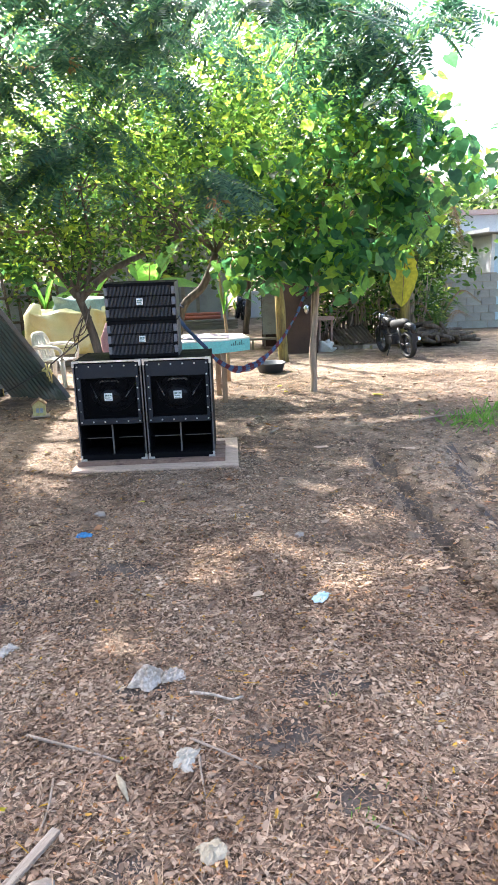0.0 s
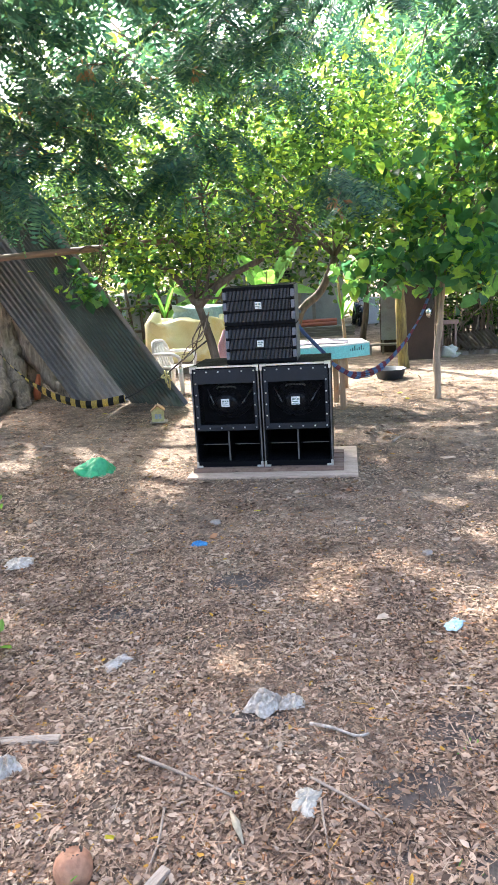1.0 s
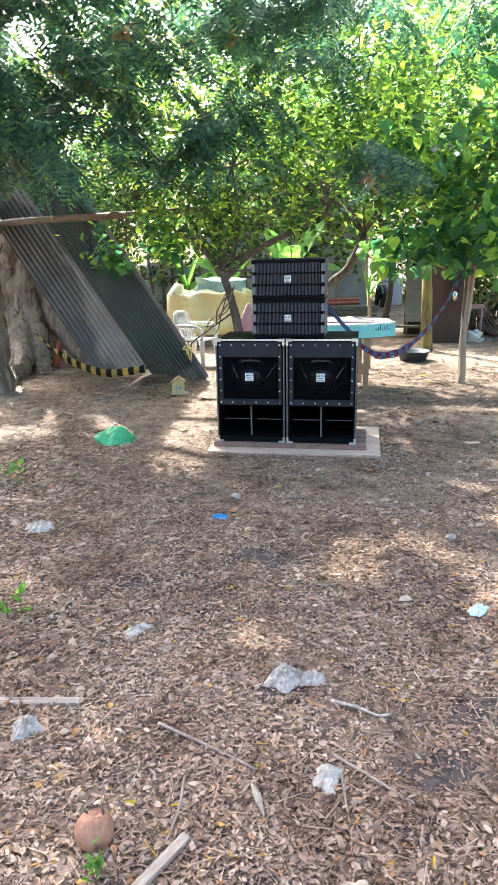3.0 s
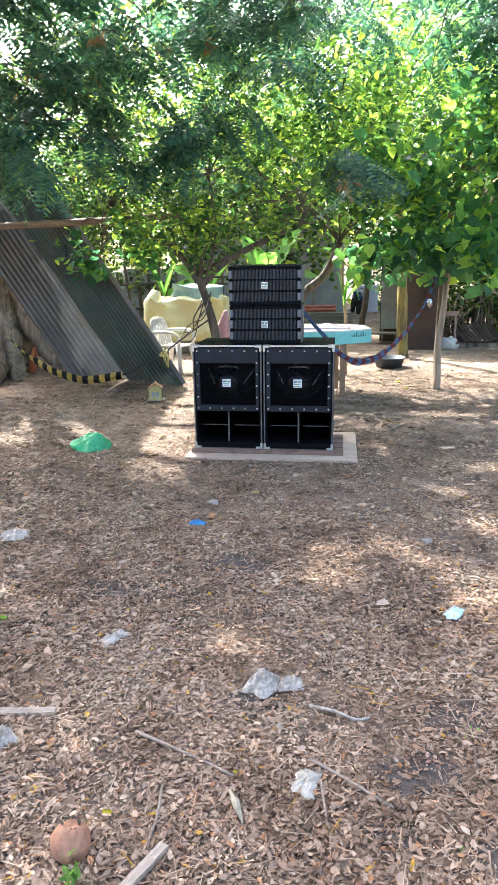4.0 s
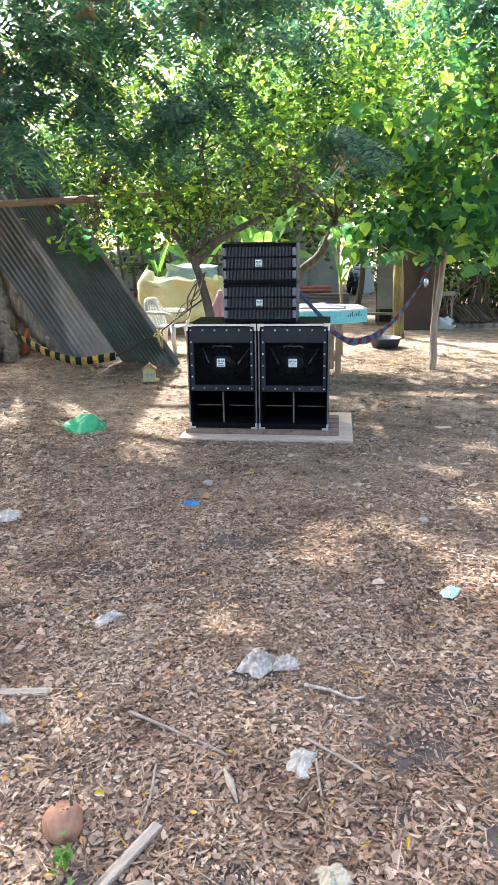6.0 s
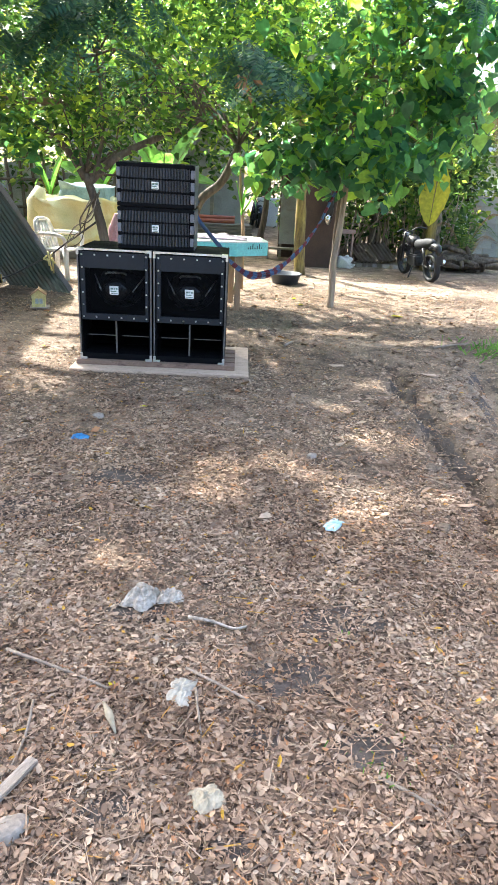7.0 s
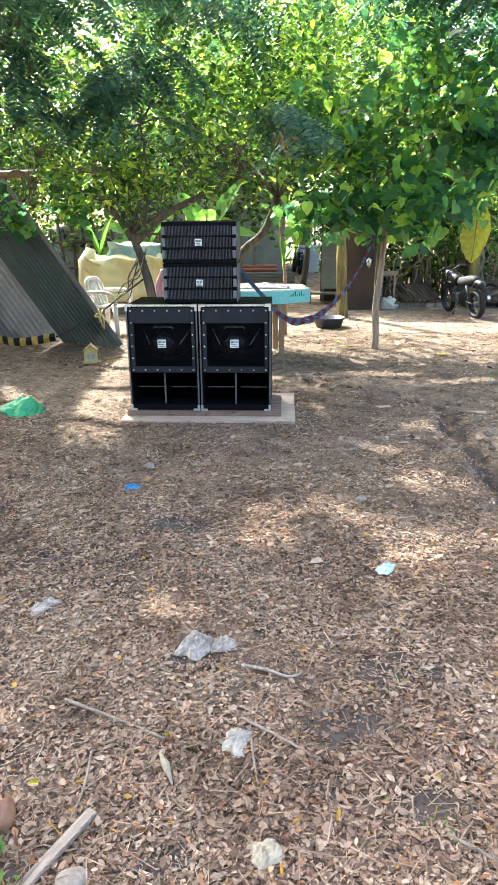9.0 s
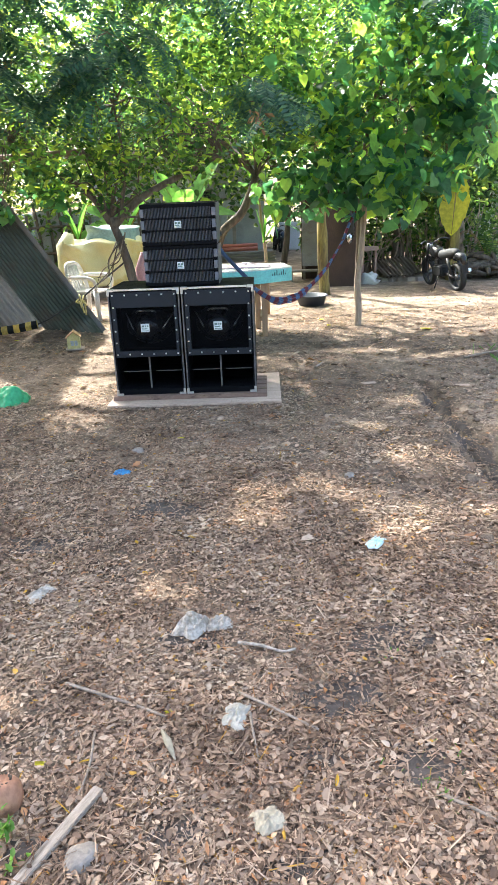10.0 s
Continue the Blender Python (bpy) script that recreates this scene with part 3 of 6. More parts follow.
def grow_limbs(bm, trunk_end, centres, r0=0.05, count=8, tips=0):
    """Limbs from a trunk's end towards some of the crown's centres, with side twigs to the nearest others."""
    if not len(centres):
        return
    pick = centres[rng.choice(len(centres), min(count, len(centres)), replace=False)]
    for c in pick:
        a, b = Vector(trunk_end), Vector(c)
        m1 = a.lerp(b, 0.35) + Vector(rng.normal(size=3) * 0.12) + Vector((0, 0, 0.15))
        m2 = a.lerp(b, 0.7) + Vector(rng.normal(size=3) * 0.15) + Vector((0, 0, 0.12))
        line = smooth_line([a, m1, m2, b], 4)
        tube(bm, line, [r0 * (1 - 0.85 * i / (len(line) - 1)) for i in range(len(line))], 6, 0.2)
        near = centres[np.argsort(((centres - np.array(b)) ** 2).sum(1))[1:4]]
        for n in near:
            q = line[len(line) * 2 // 3]
            w = [q, q.lerp(Vector(n), 0.5) + Vector(rng.normal(size=3) * 0.05), Vector(n)]
            tube(bm, smooth_line(w, 3), [r0 * 0.28 * (1 - 0.12 * i) for i in range(7)], 4)


# ---- ground ----
def ground_z(x, y):
    x, y = np.asarray(x, float), np.asarray(y, float)
    z = 0.012 * np.sin(1.7 * x + 0.6 * y) + 0.010 * np.sin(2.9 * y - 1.3 * x + 1) + 0.006 * np.sin(6.1 * x + 2) * np.sin(5.3 * y)
    z = z + 0.004 * np.sin(17 * x + 3 * np.sin(4 * y)) * np.sin(15 * y + 2 * np.sin(5 * x))
    still = np.clip((np.hypot(x - 0.1, (y - 0.2) * 1.4) - 1.0) / 0.6, 0, 1)
    near = np.clip((9 - np.hypot(x, y)) / 4, 0.3, 1)
    bend = 2.13 + 0.05 * np.sin(0.9 * y)
    along = np.clip((3.0 - y) / 1.0, 0, 1) * np.clip((y + 6.5) / 1.0, 0, 1)
    rough = 0.7 + 0.3 * np.sin(7 * y + 2 * np.sin(3 * x)) * np.sin(4.3 * y + 9 * x)
    wob = 0.03 * np.sin(5.3 * y) + 0.02 * np.sin(11 * y + 1)
    along = along * np.clip((0.7 - y) / 0.8, 0, 1)
    second = 2.93 + 0.18 * y
    rut = -0.15 * rough * np.exp(-((x - bend - wob) / 0.085) ** 2) + 0.026 * rough * np.exp(-((x - bend - wob - 0.19) / 0.10) ** 2)
    rut = rut + 0.016 * rough * np.exp(-((x - bend - wob + 0.17) / 0.09) ** 2) - 0.14 * rough * np.exp(-((x - second + wob) / 0.13) ** 2) + 0.03 * rough * np.exp(-((x - second + wob + 0.26) / 0.12) ** 2)
    return z * still * near + rut * along


def make_ground():
    u, v = np.linspace(-1, 1, 240), np.linspace(-1, 1, 290)
    gx = 0.7 + 3.6 * u + 3 * u ** 3 + 800 * u ** 11
    gy = -0.5 + 5.5 * v + 4 * v ** 3 + 800 * v ** 11
    x, y = np.meshgrid(gx, gy)
    verts = np.stack([x, y, ground_z(x, y)], -1).reshape(-1, 3)
    i = np.arange(len(gy) - 1)[:, None] * len(gx) + np.arange(len(gx) - 1)[None]
    quads = np.stack([i, i + 1, i + 1 + len(gx), i + len(gx)], -1).reshape(-1, 4)
    ob = quads_object("ground", verts, quads, M["soil"])
    ob.data.polygons.foreach_set("use_smooth", [True] * len(ob.data.polygons))
    tagged(ob, "bare brown trodden soil with ruts and dry litter", "ground", kind="structure")


make_ground()


# ---- trees ----
# openings in the leaf roof, named by where their light falls on the ground: x, y, half-widths
GAPS = [(0.62, -2.36, 0.19, 0.04), (1.40, -2.75, 0.17, 0.10), (1.36, -0.95, 0.22, 0.07), (1.75, -1.7, 0.19, 0.08), (1.42, -2.3, 0.10, 0.03), (1.0, 0.15, 0.1, 0.2),
        (1.25, 2.6, 0.30, 0.12), (1.9, 1.85, 0.36, 0.07), (1.1, 3.55, 0.30, 0.10), (3.0, 2.75, 0.7, 0.22), (3.3, 4.5, 0.9, 0.30), (1.9, 5.4, 0.6, 0.20), (3.6, 5.8, 0.8, 0.26),
        (-4.2, 3.9, 0.7, 0.5), (-3.75, 2.6, 0.55, 0.8), (-3.45, 1.3, 0.45, 0.8), (0.6, 5.6, 0.8, 0.35), (2.65, 1.45, 0.35, 0.08), (5.0, 4.5, 1.0, 0.8),
        (0.5, 6.8, 1.0, 0.6), (-1.9, 6.9, 1.1, 0.6), (5.3, 6.6, 0.6, 0.5)]
# the long strip of sun between the leaning sheets' shade and the loudspeakers
GAPS += [(-1.23 + 0.145 * (2.4 - y), y, 0.14 + 0.035 * (2.4 - y), 0.36) for y in (2.7, 2.3, 1.9, 1.5, 1.1, 0.7, 0.3, -0.1, -0.4)]
GAPS += [(-0.74, -0.72, 0.16, 0.14), (1.75, -2.5, 0.22, 0.10), (1.1, -2.0, 0.18, 0.05), (0.3, -2.95, 0.18, 0.05), (1.9, -0.2, 0.24, 0.05), (0.75, -2.1, 0.2, 0.04)]


def gapped(at, pad, *rest):
    """Drops most of the leaves that stand between the sun and the openings' patches of light."""
    mid = at + rest[0][:, :, 0] * rest[1][:, None] * 0.5
    fall = mid[:, 2] / math.tan(SUN_EL)
    x, y = mid[:, 0] - SUN_AZ[0] * fall, mid[:, 1] - SUN_AZ[1] * fall
    lit = np.zeros(len(at), bool)
    for gx, gy, rx, ry in GAPS:
        dapple = np.sin(5 * x + 2 * np.sin(3.3 * y)) * np.sin(6.5 * y + 2 * np.sin(4.1 * x)) > (0.38 if rx * ry > 0.06 and gx > 0 else -2)
        dapple &= rng.random(len(at)) < (0.93 if rx < 0.25 and gx > 0 else 0.985)
        lit |= dapple & (((x - gx) / (rx + pad)) ** 2 + ((y - gy) / (ry + pad)) ** 2 < 1)
    fleck = np.sin(4.1 * x + 1.7 * np.sin(2.9 * y) + 0.6) * np.sin(7.7 * y + 1.9 * np.sin(2.3 * x)) + 0.3 * np.sin(13 * x + 9 * y)
    lit |= (fleck > 0.62) & (np.abs(y + 0.5) < 4.5) & (x > -0.8) & (rng.random(len(at)) < 0.72)
    keep = ~lit
    return (at[keep], *(r[keep] for r in rest))

def leaves_object(name, sets, material, parent, label=""):
    vs, qs, n = [], [], 0
    for v, q in sets:
        vs.append(v), qs.append(q + n)
        n += len(v)
    ob = quads_object(name, np.concatenate(vs), np.concatenate(qs), material)
    ob.parent = parent
    if label:
        tagged(ob, label)
    return ob


def clusters(blobs, shell=0.3):
    """Twig ends inside several ellipsoids: (count, centre, radii)."""
    return np.concatenate([in_ellipsoid(n, c, r, shell) for n, c, r in blobs])


def make_tree(name, label, trunk_lines, blobs, leaf, material, per, spread, size, bark="bark", limbs=8, limb_r=0.05, droop=0.3, lump=0.25, hang=None, extra=None):
    base = trunk_lines[0][0][0]
    tree = thing(name, label, "tree", at=(base[0], base[1], 0))
    off = Vector((base[0], base[1], 0))
    bm = bmesh.new()
    for pts, r0, r1 in trunk_lines:
        line = smooth_line([Vector(p) - off for p in pts], 5)
        n = len(line) - 1
        tube(bm, line, [r0 + (r1 - r0) * i / n for i in range(n + 1)], 12, lump)
    centres = clusters(blobs) - np.array(off)
    ends = [np.array(Vector(t[0][-1]) - off) for t in trunk_lines]
    for e in ends:
        d = ((centres - e) ** 2).sum(1)
        grow_limbs(bm, e, centres[np.argsort(d)[:max(len(centres) // len(ends), 12)]], limb_r, limbs)
    part("trunk", bm, M[bark], tree)
    at, turns, sizes = crown_leaves(centres, per, spread, size, droop)
    at, turns, sizes = gapped(at + np.array(off), 0.10, turns, sizes)
    sets = [scatter(LEAF[leaf], at - np.array(off), turns, sizes)]
    leaves_object("crown", sets, M[material], tree)
    return tree


# great tree with spreading root flanks, its feathery crown hanging over the yard; the highest leaves are unseen, added
# for shade
def big_tree():
    base = Vector((-5.0, 5.0, 0))
    tree = thing("shade_tree", "old shade tree with flared root flanks and dark feathery leaves", "tree", at=tuple(base))
    bm = bmesh.new()
    tube(bm, smooth_line([(0, 0, -0.1), (-0.05, 0, 0.7), (-0.1, 0.05, 1.8), (-0.2, 0, 3.2)], 14),
         [0.62 - 0.005 * i for i in range(43)], 44, 0.2)
    tube(bm, smooth_line([(0.96, -2.75, -0.05), (0.94, -2.72, 0.8), (0.91, -2.65, 1.7), (-0.35, -0.3, 2.6)], 10), [0.15 + 0.001 * i for i in range(31)], 20, 0.25)
    for end, h, r in (((1.45, -0.65), 1.05, 0.19), ((1.5, 0.25), 1.35, 0.2), ((0.75, -1.15), 0.9, 0.17), ((0.55, -1.7), 0.6, 0.16), ((0.9, -2.3), 0.35, 0.13), ((-0.9, -1.3), 0.8, 0.2), ((-1.4, 0.5), 0.7, 0.2), ((0.2, 1.5), 0.7, 0.2)):
        e = Vector((*end, 0.0))
        line = smooth_line([(e.x * 0.18, e.y * 0.18, h * 1.9), (e.x * 0.38, e.y * 0.38, h), (e.x * 0.65, e.y * 0.65, h * 0.42), (e.x * 0.88, e.y * 0.88, 0.10), (e.x * 1.15, e.y * 1.15, -0.06)], 9)
        n = len(line) - 1
        tube(bm, line, [r * (1.25 - 0.85 * i / n) for i in range(n + 1)], 22, 0.3)
    bm.normal_update()
    for v in bm.verts:
        p = v.co
        fold = abs(noise.noise(Vector((p.x * 4.5, p.y * 4.5, p.z * 1.3)))) + 0.5 * abs(noise.noise(Vector((p.x * 10, p.y * 10, p.z * 3 + 4))))
        v.co = p + v.normal * (0.07 - 0.18 * fold)
    part("trunk", bm, M["barkpale"], tree)
    off = np.array(base)
    bm = bmesh.new()
    for pts, r0 in ((((-5.1, 4.9, 2.6), (-5.4, 4.6, 4.8), (-4.4, 3.2, 5.7), (-2.0, 1.2, 5.8), (-0.6, 0.2, 5.5)), 0.13),
                    (((-5.1, 4.9, 2.6), (-5.3, 4.9, 4.9), (-3.5, 4.8, 6.2), (-1.8, 4.2, 6.3), (0.8, 3.2, 6.1), (2.6, 2.6, 5.5)), 0.10),
                    (((-5.1, 5.0, 2.8), (-4.4, 6.3, 4.6), (-2.4, 7.0, 6.0)), 0.16),
                    (((-5.2, 4.9, 2.8), (-6.2, 3.8, 4.6), (-6.6, 2.0, 5.4)), 0.16)):
        line = smooth_line([Vector(p) - base for p in pts], 6)
        n = len(line) - 1
        tube(bm, line, [r0 * (1 - 0.85 * i / n) for i in range(n + 1)], 8, 0.25)
        for k in range(5, n, 2):
            for _ in range(2):
                d = Vector(rng.normal(size=3) * (0.5, 0.5, 0.35))
                tube(bm, smooth_line([line[k], line[k] + d * 0.6 + Vector((0, 0, 0.1)), line[k] + d * 1.6], 3), [0.022, 0.02, 0.017, 0.014, 0.011, 0.008, 0.005], 5)
    part("limb", bm, M["bark"], tree)
    blobs = [
        (80, (-3.4, 1.9, 3.6), (1.7, 1.0, 0.90)), (26, (-3.0, 1.5, 2.95), (1.1, 0.6, 0.45)),
        (58, (-1.6, 2.2, 3.9), (1.7, 1.1, 0.7)), (16, (-1.45, 2.6, 3.3), (1.0, 0.7, 0.40)),
        (9, (0.55, 2.4, 2.78), (0.32, 0.3, 0.30)), (15, (-0.95, 2.2, 3.05), (0.45, 0.3, 0.45)), (8, (-2.6, 2.0, 2.65), (0.5, 0.35, 0.3)), (40, (0.5, 2.3, 4.35), (2.0, 1.1, 0.62)),
        (32, (2.1, 2.0, 4.3), (1.5, 1.0, 0.5)), (14, (-3.45, 3.0, 4.0), (0.4, 0.4, 0.4)), (18, (3.2, 2.6, 3.9), (0.8, 0.9, 0.50)),
        (40, (-4.3, 3.6, 4.6), (1.6, 1.6, 0.6)), (64, (-3.6, 4.2, 4.7), (2.2, 1.2, 0.9)), (56, (-1.0, 4.6, 5.0), (2.2, 1.0, 0.8)),
        # unseen leaf masses overhead, added only to keep sun off the near ground
        (165, (-2.1, 0.5, 4.95), (2.6, 1.6, 0.40)), (110, (-2.6, 3.0, 5.4), (2.4, 1.4, 0.35)), (95, (-5.0, 1.4, 5.0), (1.5, 2.0, 0.4)),
        (40, (0.6, -0.6, 5.0), (1.5, 1.3, 0.40)), (60, (-3.0, -1.8, 4.9), (2.2, 1.6, 0.4))]
    starts = clusters(blobs, 0.0)
    starts = np.array([p for p in starts if noise.noise(Vector(p) * 1.35) > -0.03 or p[2] > 4.75])
    n = len(starts)
    a = rng.random(n) * 2 * math.pi
    way = np.column_stack([np.cos(a), np.sin(a), 0.25 * rng.normal(size=n)])
    side = np.column_stack([-np.sin(a), np.cos(a), np.zeros(n)])
    reach = 0.38 + 0.42 * rng.random(n)
    at, aim = [], []
    for k in range(12):
        u = 0.06 + 0.94 * k / 11
        p = starts + way * (u * reach)[:, None]
        p[:, 2] -= 0.40 * u * u * reach
        at.append(p)
        d = way * (0.45 + 0.5 * u) + side * (0.8 * (-1) ** k) + rng.normal(size=(n, 3)) * 0.25
        d[:, 2] -= 0.35 + 0.3 * u
        aim.append(d)
    tw = bmesh.new()
    for k in range(0, n, 2):
        tube(tw, [Vector(at[0][k] - off), Vector(at[6][k] - off), Vector(at[11][k] - off)], [0.007, 0.005, 0.003], 4, 0, False)
    tagged(part("twig_mass", tw, M["bark"], tree), kind="stuff")
    centres = np.concatenate(at[8:9]) - off
    at, aim = np.concatenate(at), np.concatenate(aim)
    turns, sizes = frames_from(aim, rng.normal(size=len(at)) * 0.35), 0.38 * (0.7 + 0.6 * rng.random(len(at)))
    at, turns, sizes = gapped(at, 0.15, turns, sizes)
    high = at[:, 2] > 4.75
    leaves_object("crown", [scatter(LEAF["pinnate"], (at - off)[~high], turns[~high], sizes[~high]),
                            scatter(LEAF["pinnate_coarse"], (at - off)[high], turns[high], sizes[high] * 1.0)], M["pinnate"], tree)
    # withered seed clusters
    for c in centres[rng.choice(90, 24, replace=False)]:
        at, turns, sizes = crown_leaves(c[None], 16, 0.045, 0.09, 1.2, 0.2)
        leaves_object("withered_frond", [scatter(LEAF["diamond"], at, turns, sizes)], M["dryleaf"], tree, "withered brown hanging frond")["kind"] = "stuff"


big_tree()

make_tree("yard_tree", "small crooked tree forking low behind the loudspeakers", [
    (((-0.86, 2.5, -0.05), (-0.84, 2.45, 0.6), (-0.95, 2.4, 1.2), (-1.05, 2.4, 1.5)), 0.062, 0.045),
    (((-1.05, 2.4, 1.45), (-1.25, 2.4, 1.75), (-1.6, 2.45, 2.0), (-2.1, 2.6, 2.35)), 0.045, 0.02),
    (((-1.02, 2.4, 1.4), (-0.72, 2.45, 1.68), (-0.3, 2.6, 1.9), (0.25, 2.8, 2.15)), 0.05, 0.025),
    (((-0.95, 2.4, 1.5), (-0.85, 2.5, 2.0), (-0.95, 2.7, 2.7)), 0.024, 0.012)],
    [(34, (-2.0, 3.0, 2.6), (1.2, 0.7, 0.55)), (30, (-0.8, 3.2, 2.75), (1.2, 0.8, 0.6)), (12, (-2.1, 2.9, 1.95), (0.7, 0.4, 0.28)), (26, (0.5, 3.6, 2.7), (1.0, 0.8, 0.6)), (24, (-1.6, 2.15, 2.12), (0.7, 0.25, 0.30)), (20, (-0.35, 2.3, 2.2), (0.6, 0.25, 0.26)), (12, (-0.95, 2.15, 1.95), (0.35, 0.2, 0.22))],
    "small", "small", 22, 0.19, 0.095, "bark", 9, 0.014)

make_tree("leaning_tree", "crooked tree leaning over the teal table", [
    (((0.0, 4.6, -0.05), (-0.02, 4.5, 0.7), (0.10, 4.3, 1.2), (0.42, 4.25, 1.5), (0.62, 4.2, 1.95)), 0.07, 0.05)],
    [(80, (0.8, 4.4, 3.0), (1.1, 0.9, 0.8)), (50, (1.6, 4.6, 2.6), (0.8, 0.7, 0.5)), (76, (0.0, 4.6, 3.6), (1.2, 0.9, 0.6)), (84, (1.6, 4.8, 3.9), (1.2, 0.9, 0.6)), (34, (1.3, 3.2, 2.55), (0.8, 0.4, 0.45)), (24, (2.3, 2.9, 3.1), (0.7, 0.4, 0.6)), (20, (0.9, 3.0, 3.3), (0.8, 0.4, 0.5)), (50, (-1.4, 5.2, 3.6), (1.1, 0.9, 0.6)), (36, (0.2, 5.4, 4.7), (2.0, 1.0, 0.6)), (28, (2.4, 5.2, 4.6), (1.3, 0.9, 0.6)), (26, (-2.2, 5.6, 4.4), (1.3, 0.9, 0.7)), (46, (0.4, 7.6, 4.3), (2.2, 1.2, 0.5)), (44, (-1.2, 8.2, 4.5), (1.5, 0.9, 0.5)), (40, (1.7, 8.0, 4.6), (1.4, 0.9, 0.5))],
    "small", "small", 17, 0.20, 0.105, "bark", 9, 0.020)

make_tree("broad_leaved_tree", "slender tree with large heart-shaped leaves", [
    (((2.11, 4.6, -0.05), (2.10, 4.6, 1.0), (2.12, 4.5, 2.0), (2.2, 4.1, 2.8)), 0.045, 0.035),
    (((2.12, 4.5, 1.9), (2.8, 3.9, 2.4), (3.3, 3.7, 2.6)), 0.035, 0.02)],
    [(40, (1.6, 3.6, 1.80), (0.95, 0.5, 0.24)), (24, (2.4, 3.0, 1.80), (0.55, 0.4, 0.26)), (24, (2.3, 3.7, 2.6), (1.3, 0.9, 0.6)), (34, (3.4, 3.3, 2.9), (0.9, 0.7, 0.6)), (14, (2.6, 3.6, 3.4), (1.1, 0.8, 0.5)), (12, (1.2, 3.3, 2.7), (0.6, 0.5, 0.5)), (12, (2.9, 3.4, 3.6), (0.75, 0.6, 0.5)), (10, (2.0, 3.4, 3.9), (0.8, 0.6, 0.55)), (10, (3.1, 3.2, 2.3), (0.5, 0.4, 0.4))],
    "heart", "broad", 13, 0.18, 0.150, "bark", 9, 0.018, 0.8)
make_tree("climbing_vine", "broad-leaved vine hanging over the leaning sheets", [
    (((-2.75, 3.14, 2.22), (-2.6, 3.08, 2.26), (-2.4, 3.05, 2.2)), 0.012, 0.008)],
    [(26, (-2.49, 2.95, 1.79), (0.30, 0.15, 0.28)), (30, (-2.04, 2.9, 1.89), (0.36, 0.2, 0.24))],
    "heart", "broad", 7, 0.10, 0.13, "bark", 5, 0.008, 0.5)

dry = thing("dry_vine", "tangle of dry hanging vine stems on the small tree", "vine", at=(-0.95, 2.36, 0.0))
for k in range(6):
    w = rng.normal(size=(4, 3)) * 0.045
    bm = bmesh.new()
    tube(bm, smooth_line([Vector(p) + Vector(q) for p, q in zip(((0.02, 0, 1.25), (-0.10, -0.05, 1.05), (-0.22, -0.03, 0.88), (-0.36, 0.0, 0.74)), w)], 5), [0.009 - 0.0004 * i for i in range(16)], 5, 0.3)
    part("stem", bm, M["bark" if k % 3 else "twig"], dry)

# trees and shrubs of the hedge behind
def hedge():
    spots = [((-4.2, 10.2), 4.4, 70), ((-2.6, 11.0), 5.0, 80), ((-0.8, 11.2), 5.2, 90), ((1.2, 12.5), 5.4, 90), ((2.9, 10.4), 4.8, 80),
             ((3.5, 9.2), 3.4, 50), ((5.0, 10.2), 3.6, 50), ((6.4, 14.5), 4.0, 60), ((-6.0, 11.5), 5.2, 90), ((-7.5, 8.5), 5.0, 80), ((4.4, 13.5), 4.6, 70), ((-9, 4), 5.5, 90)]
    for (x, y), h, n in spots:
        blobs = [(n, (x, y, h * 0.72), (1.15, 0.8, h * 0.30)), (n // 3, (x + 0.5, y - 0.4, h * 0.45), (0.9, 0.6, h * 0.22))]
        make_tree("hedge_tree", "bright backlit tree in the hedge behind the yard",
                  [(((x, y, -0.05), (x + rng.normal() * 0.1, y, h * 0.25), (x + rng.normal() * 0.2, y, h * 0.55)), 0.09, 0.05)],
                  blobs, "small", "farleaf", 24, 0.25, 0.165, "bark", 7, 0.03)["group"] = "hedge trees"


hedge()


def undergrowth():
    """Low shrubs and dry stalks along the back of the yard."""
    spots = [(2.75, 9.3, 0.9), (3.2, 9.6, 1.1), (3.75, 9.5, 1.3), (4.3, 9.6, 1.2), (4.9, 9.4, 1.3), (5.5, 10.4, 1.3), (3.0, 10.4, 1.6), (4.4, 10.8, 1.8), (5.3, 11.4, 1.8),
             (1.6, 20.5, 1.8), (2.6, 19.5, 2.2), (2.2, 13.5, 1.2), (-5.4, 8.6, 1.3), (-4.6, 9.0, 1.1), (-6.2, 7.4, 1.4), (5.4, 12.6, 1.6)]
    for x, y, h in spots:
        dry = x > 2.7 and y < 10
        c = in_ellipsoid(13 if dry else 30, (x, y, h * 0.62), (0.55, 0.45, h * 0.5), 0.1)
        bush = thing("shrub", "low leafy shrub among dry stalks", "shrub", "back shrubs", (x, y, 0))
        at, turns, sizes = crown_leaves(c, 15, 0.13, 0.13, 0.2)
        leaves_object("leaves", [scatter(LEAF["small"], at - np.array((x, y, 0)), turns, sizes)], M["farleaf"], bush)["kind"] = "stuff"
        bm = bmesh.new()
        for k in range(20 if dry else 9):
            a, b = rng.normal(size=2) * 0.25, rng.normal(size=2) * 0.18
            tube(bm, [(a[0] * 0.6, a[1] * 0.6, -0.03), (a[0], a[1], h * 0.5), (a[0] + b[0], a[1] + b[1], h * (0.8 + 0.3 * rng.random()))], [0.022, 0.016, 0.008], 5, 0.2)
        part("stalk_mass", bm, M["twig" if rng.random() < 0.6 else "bark"], bush)["kind"] = "stuff"


undergrowth()


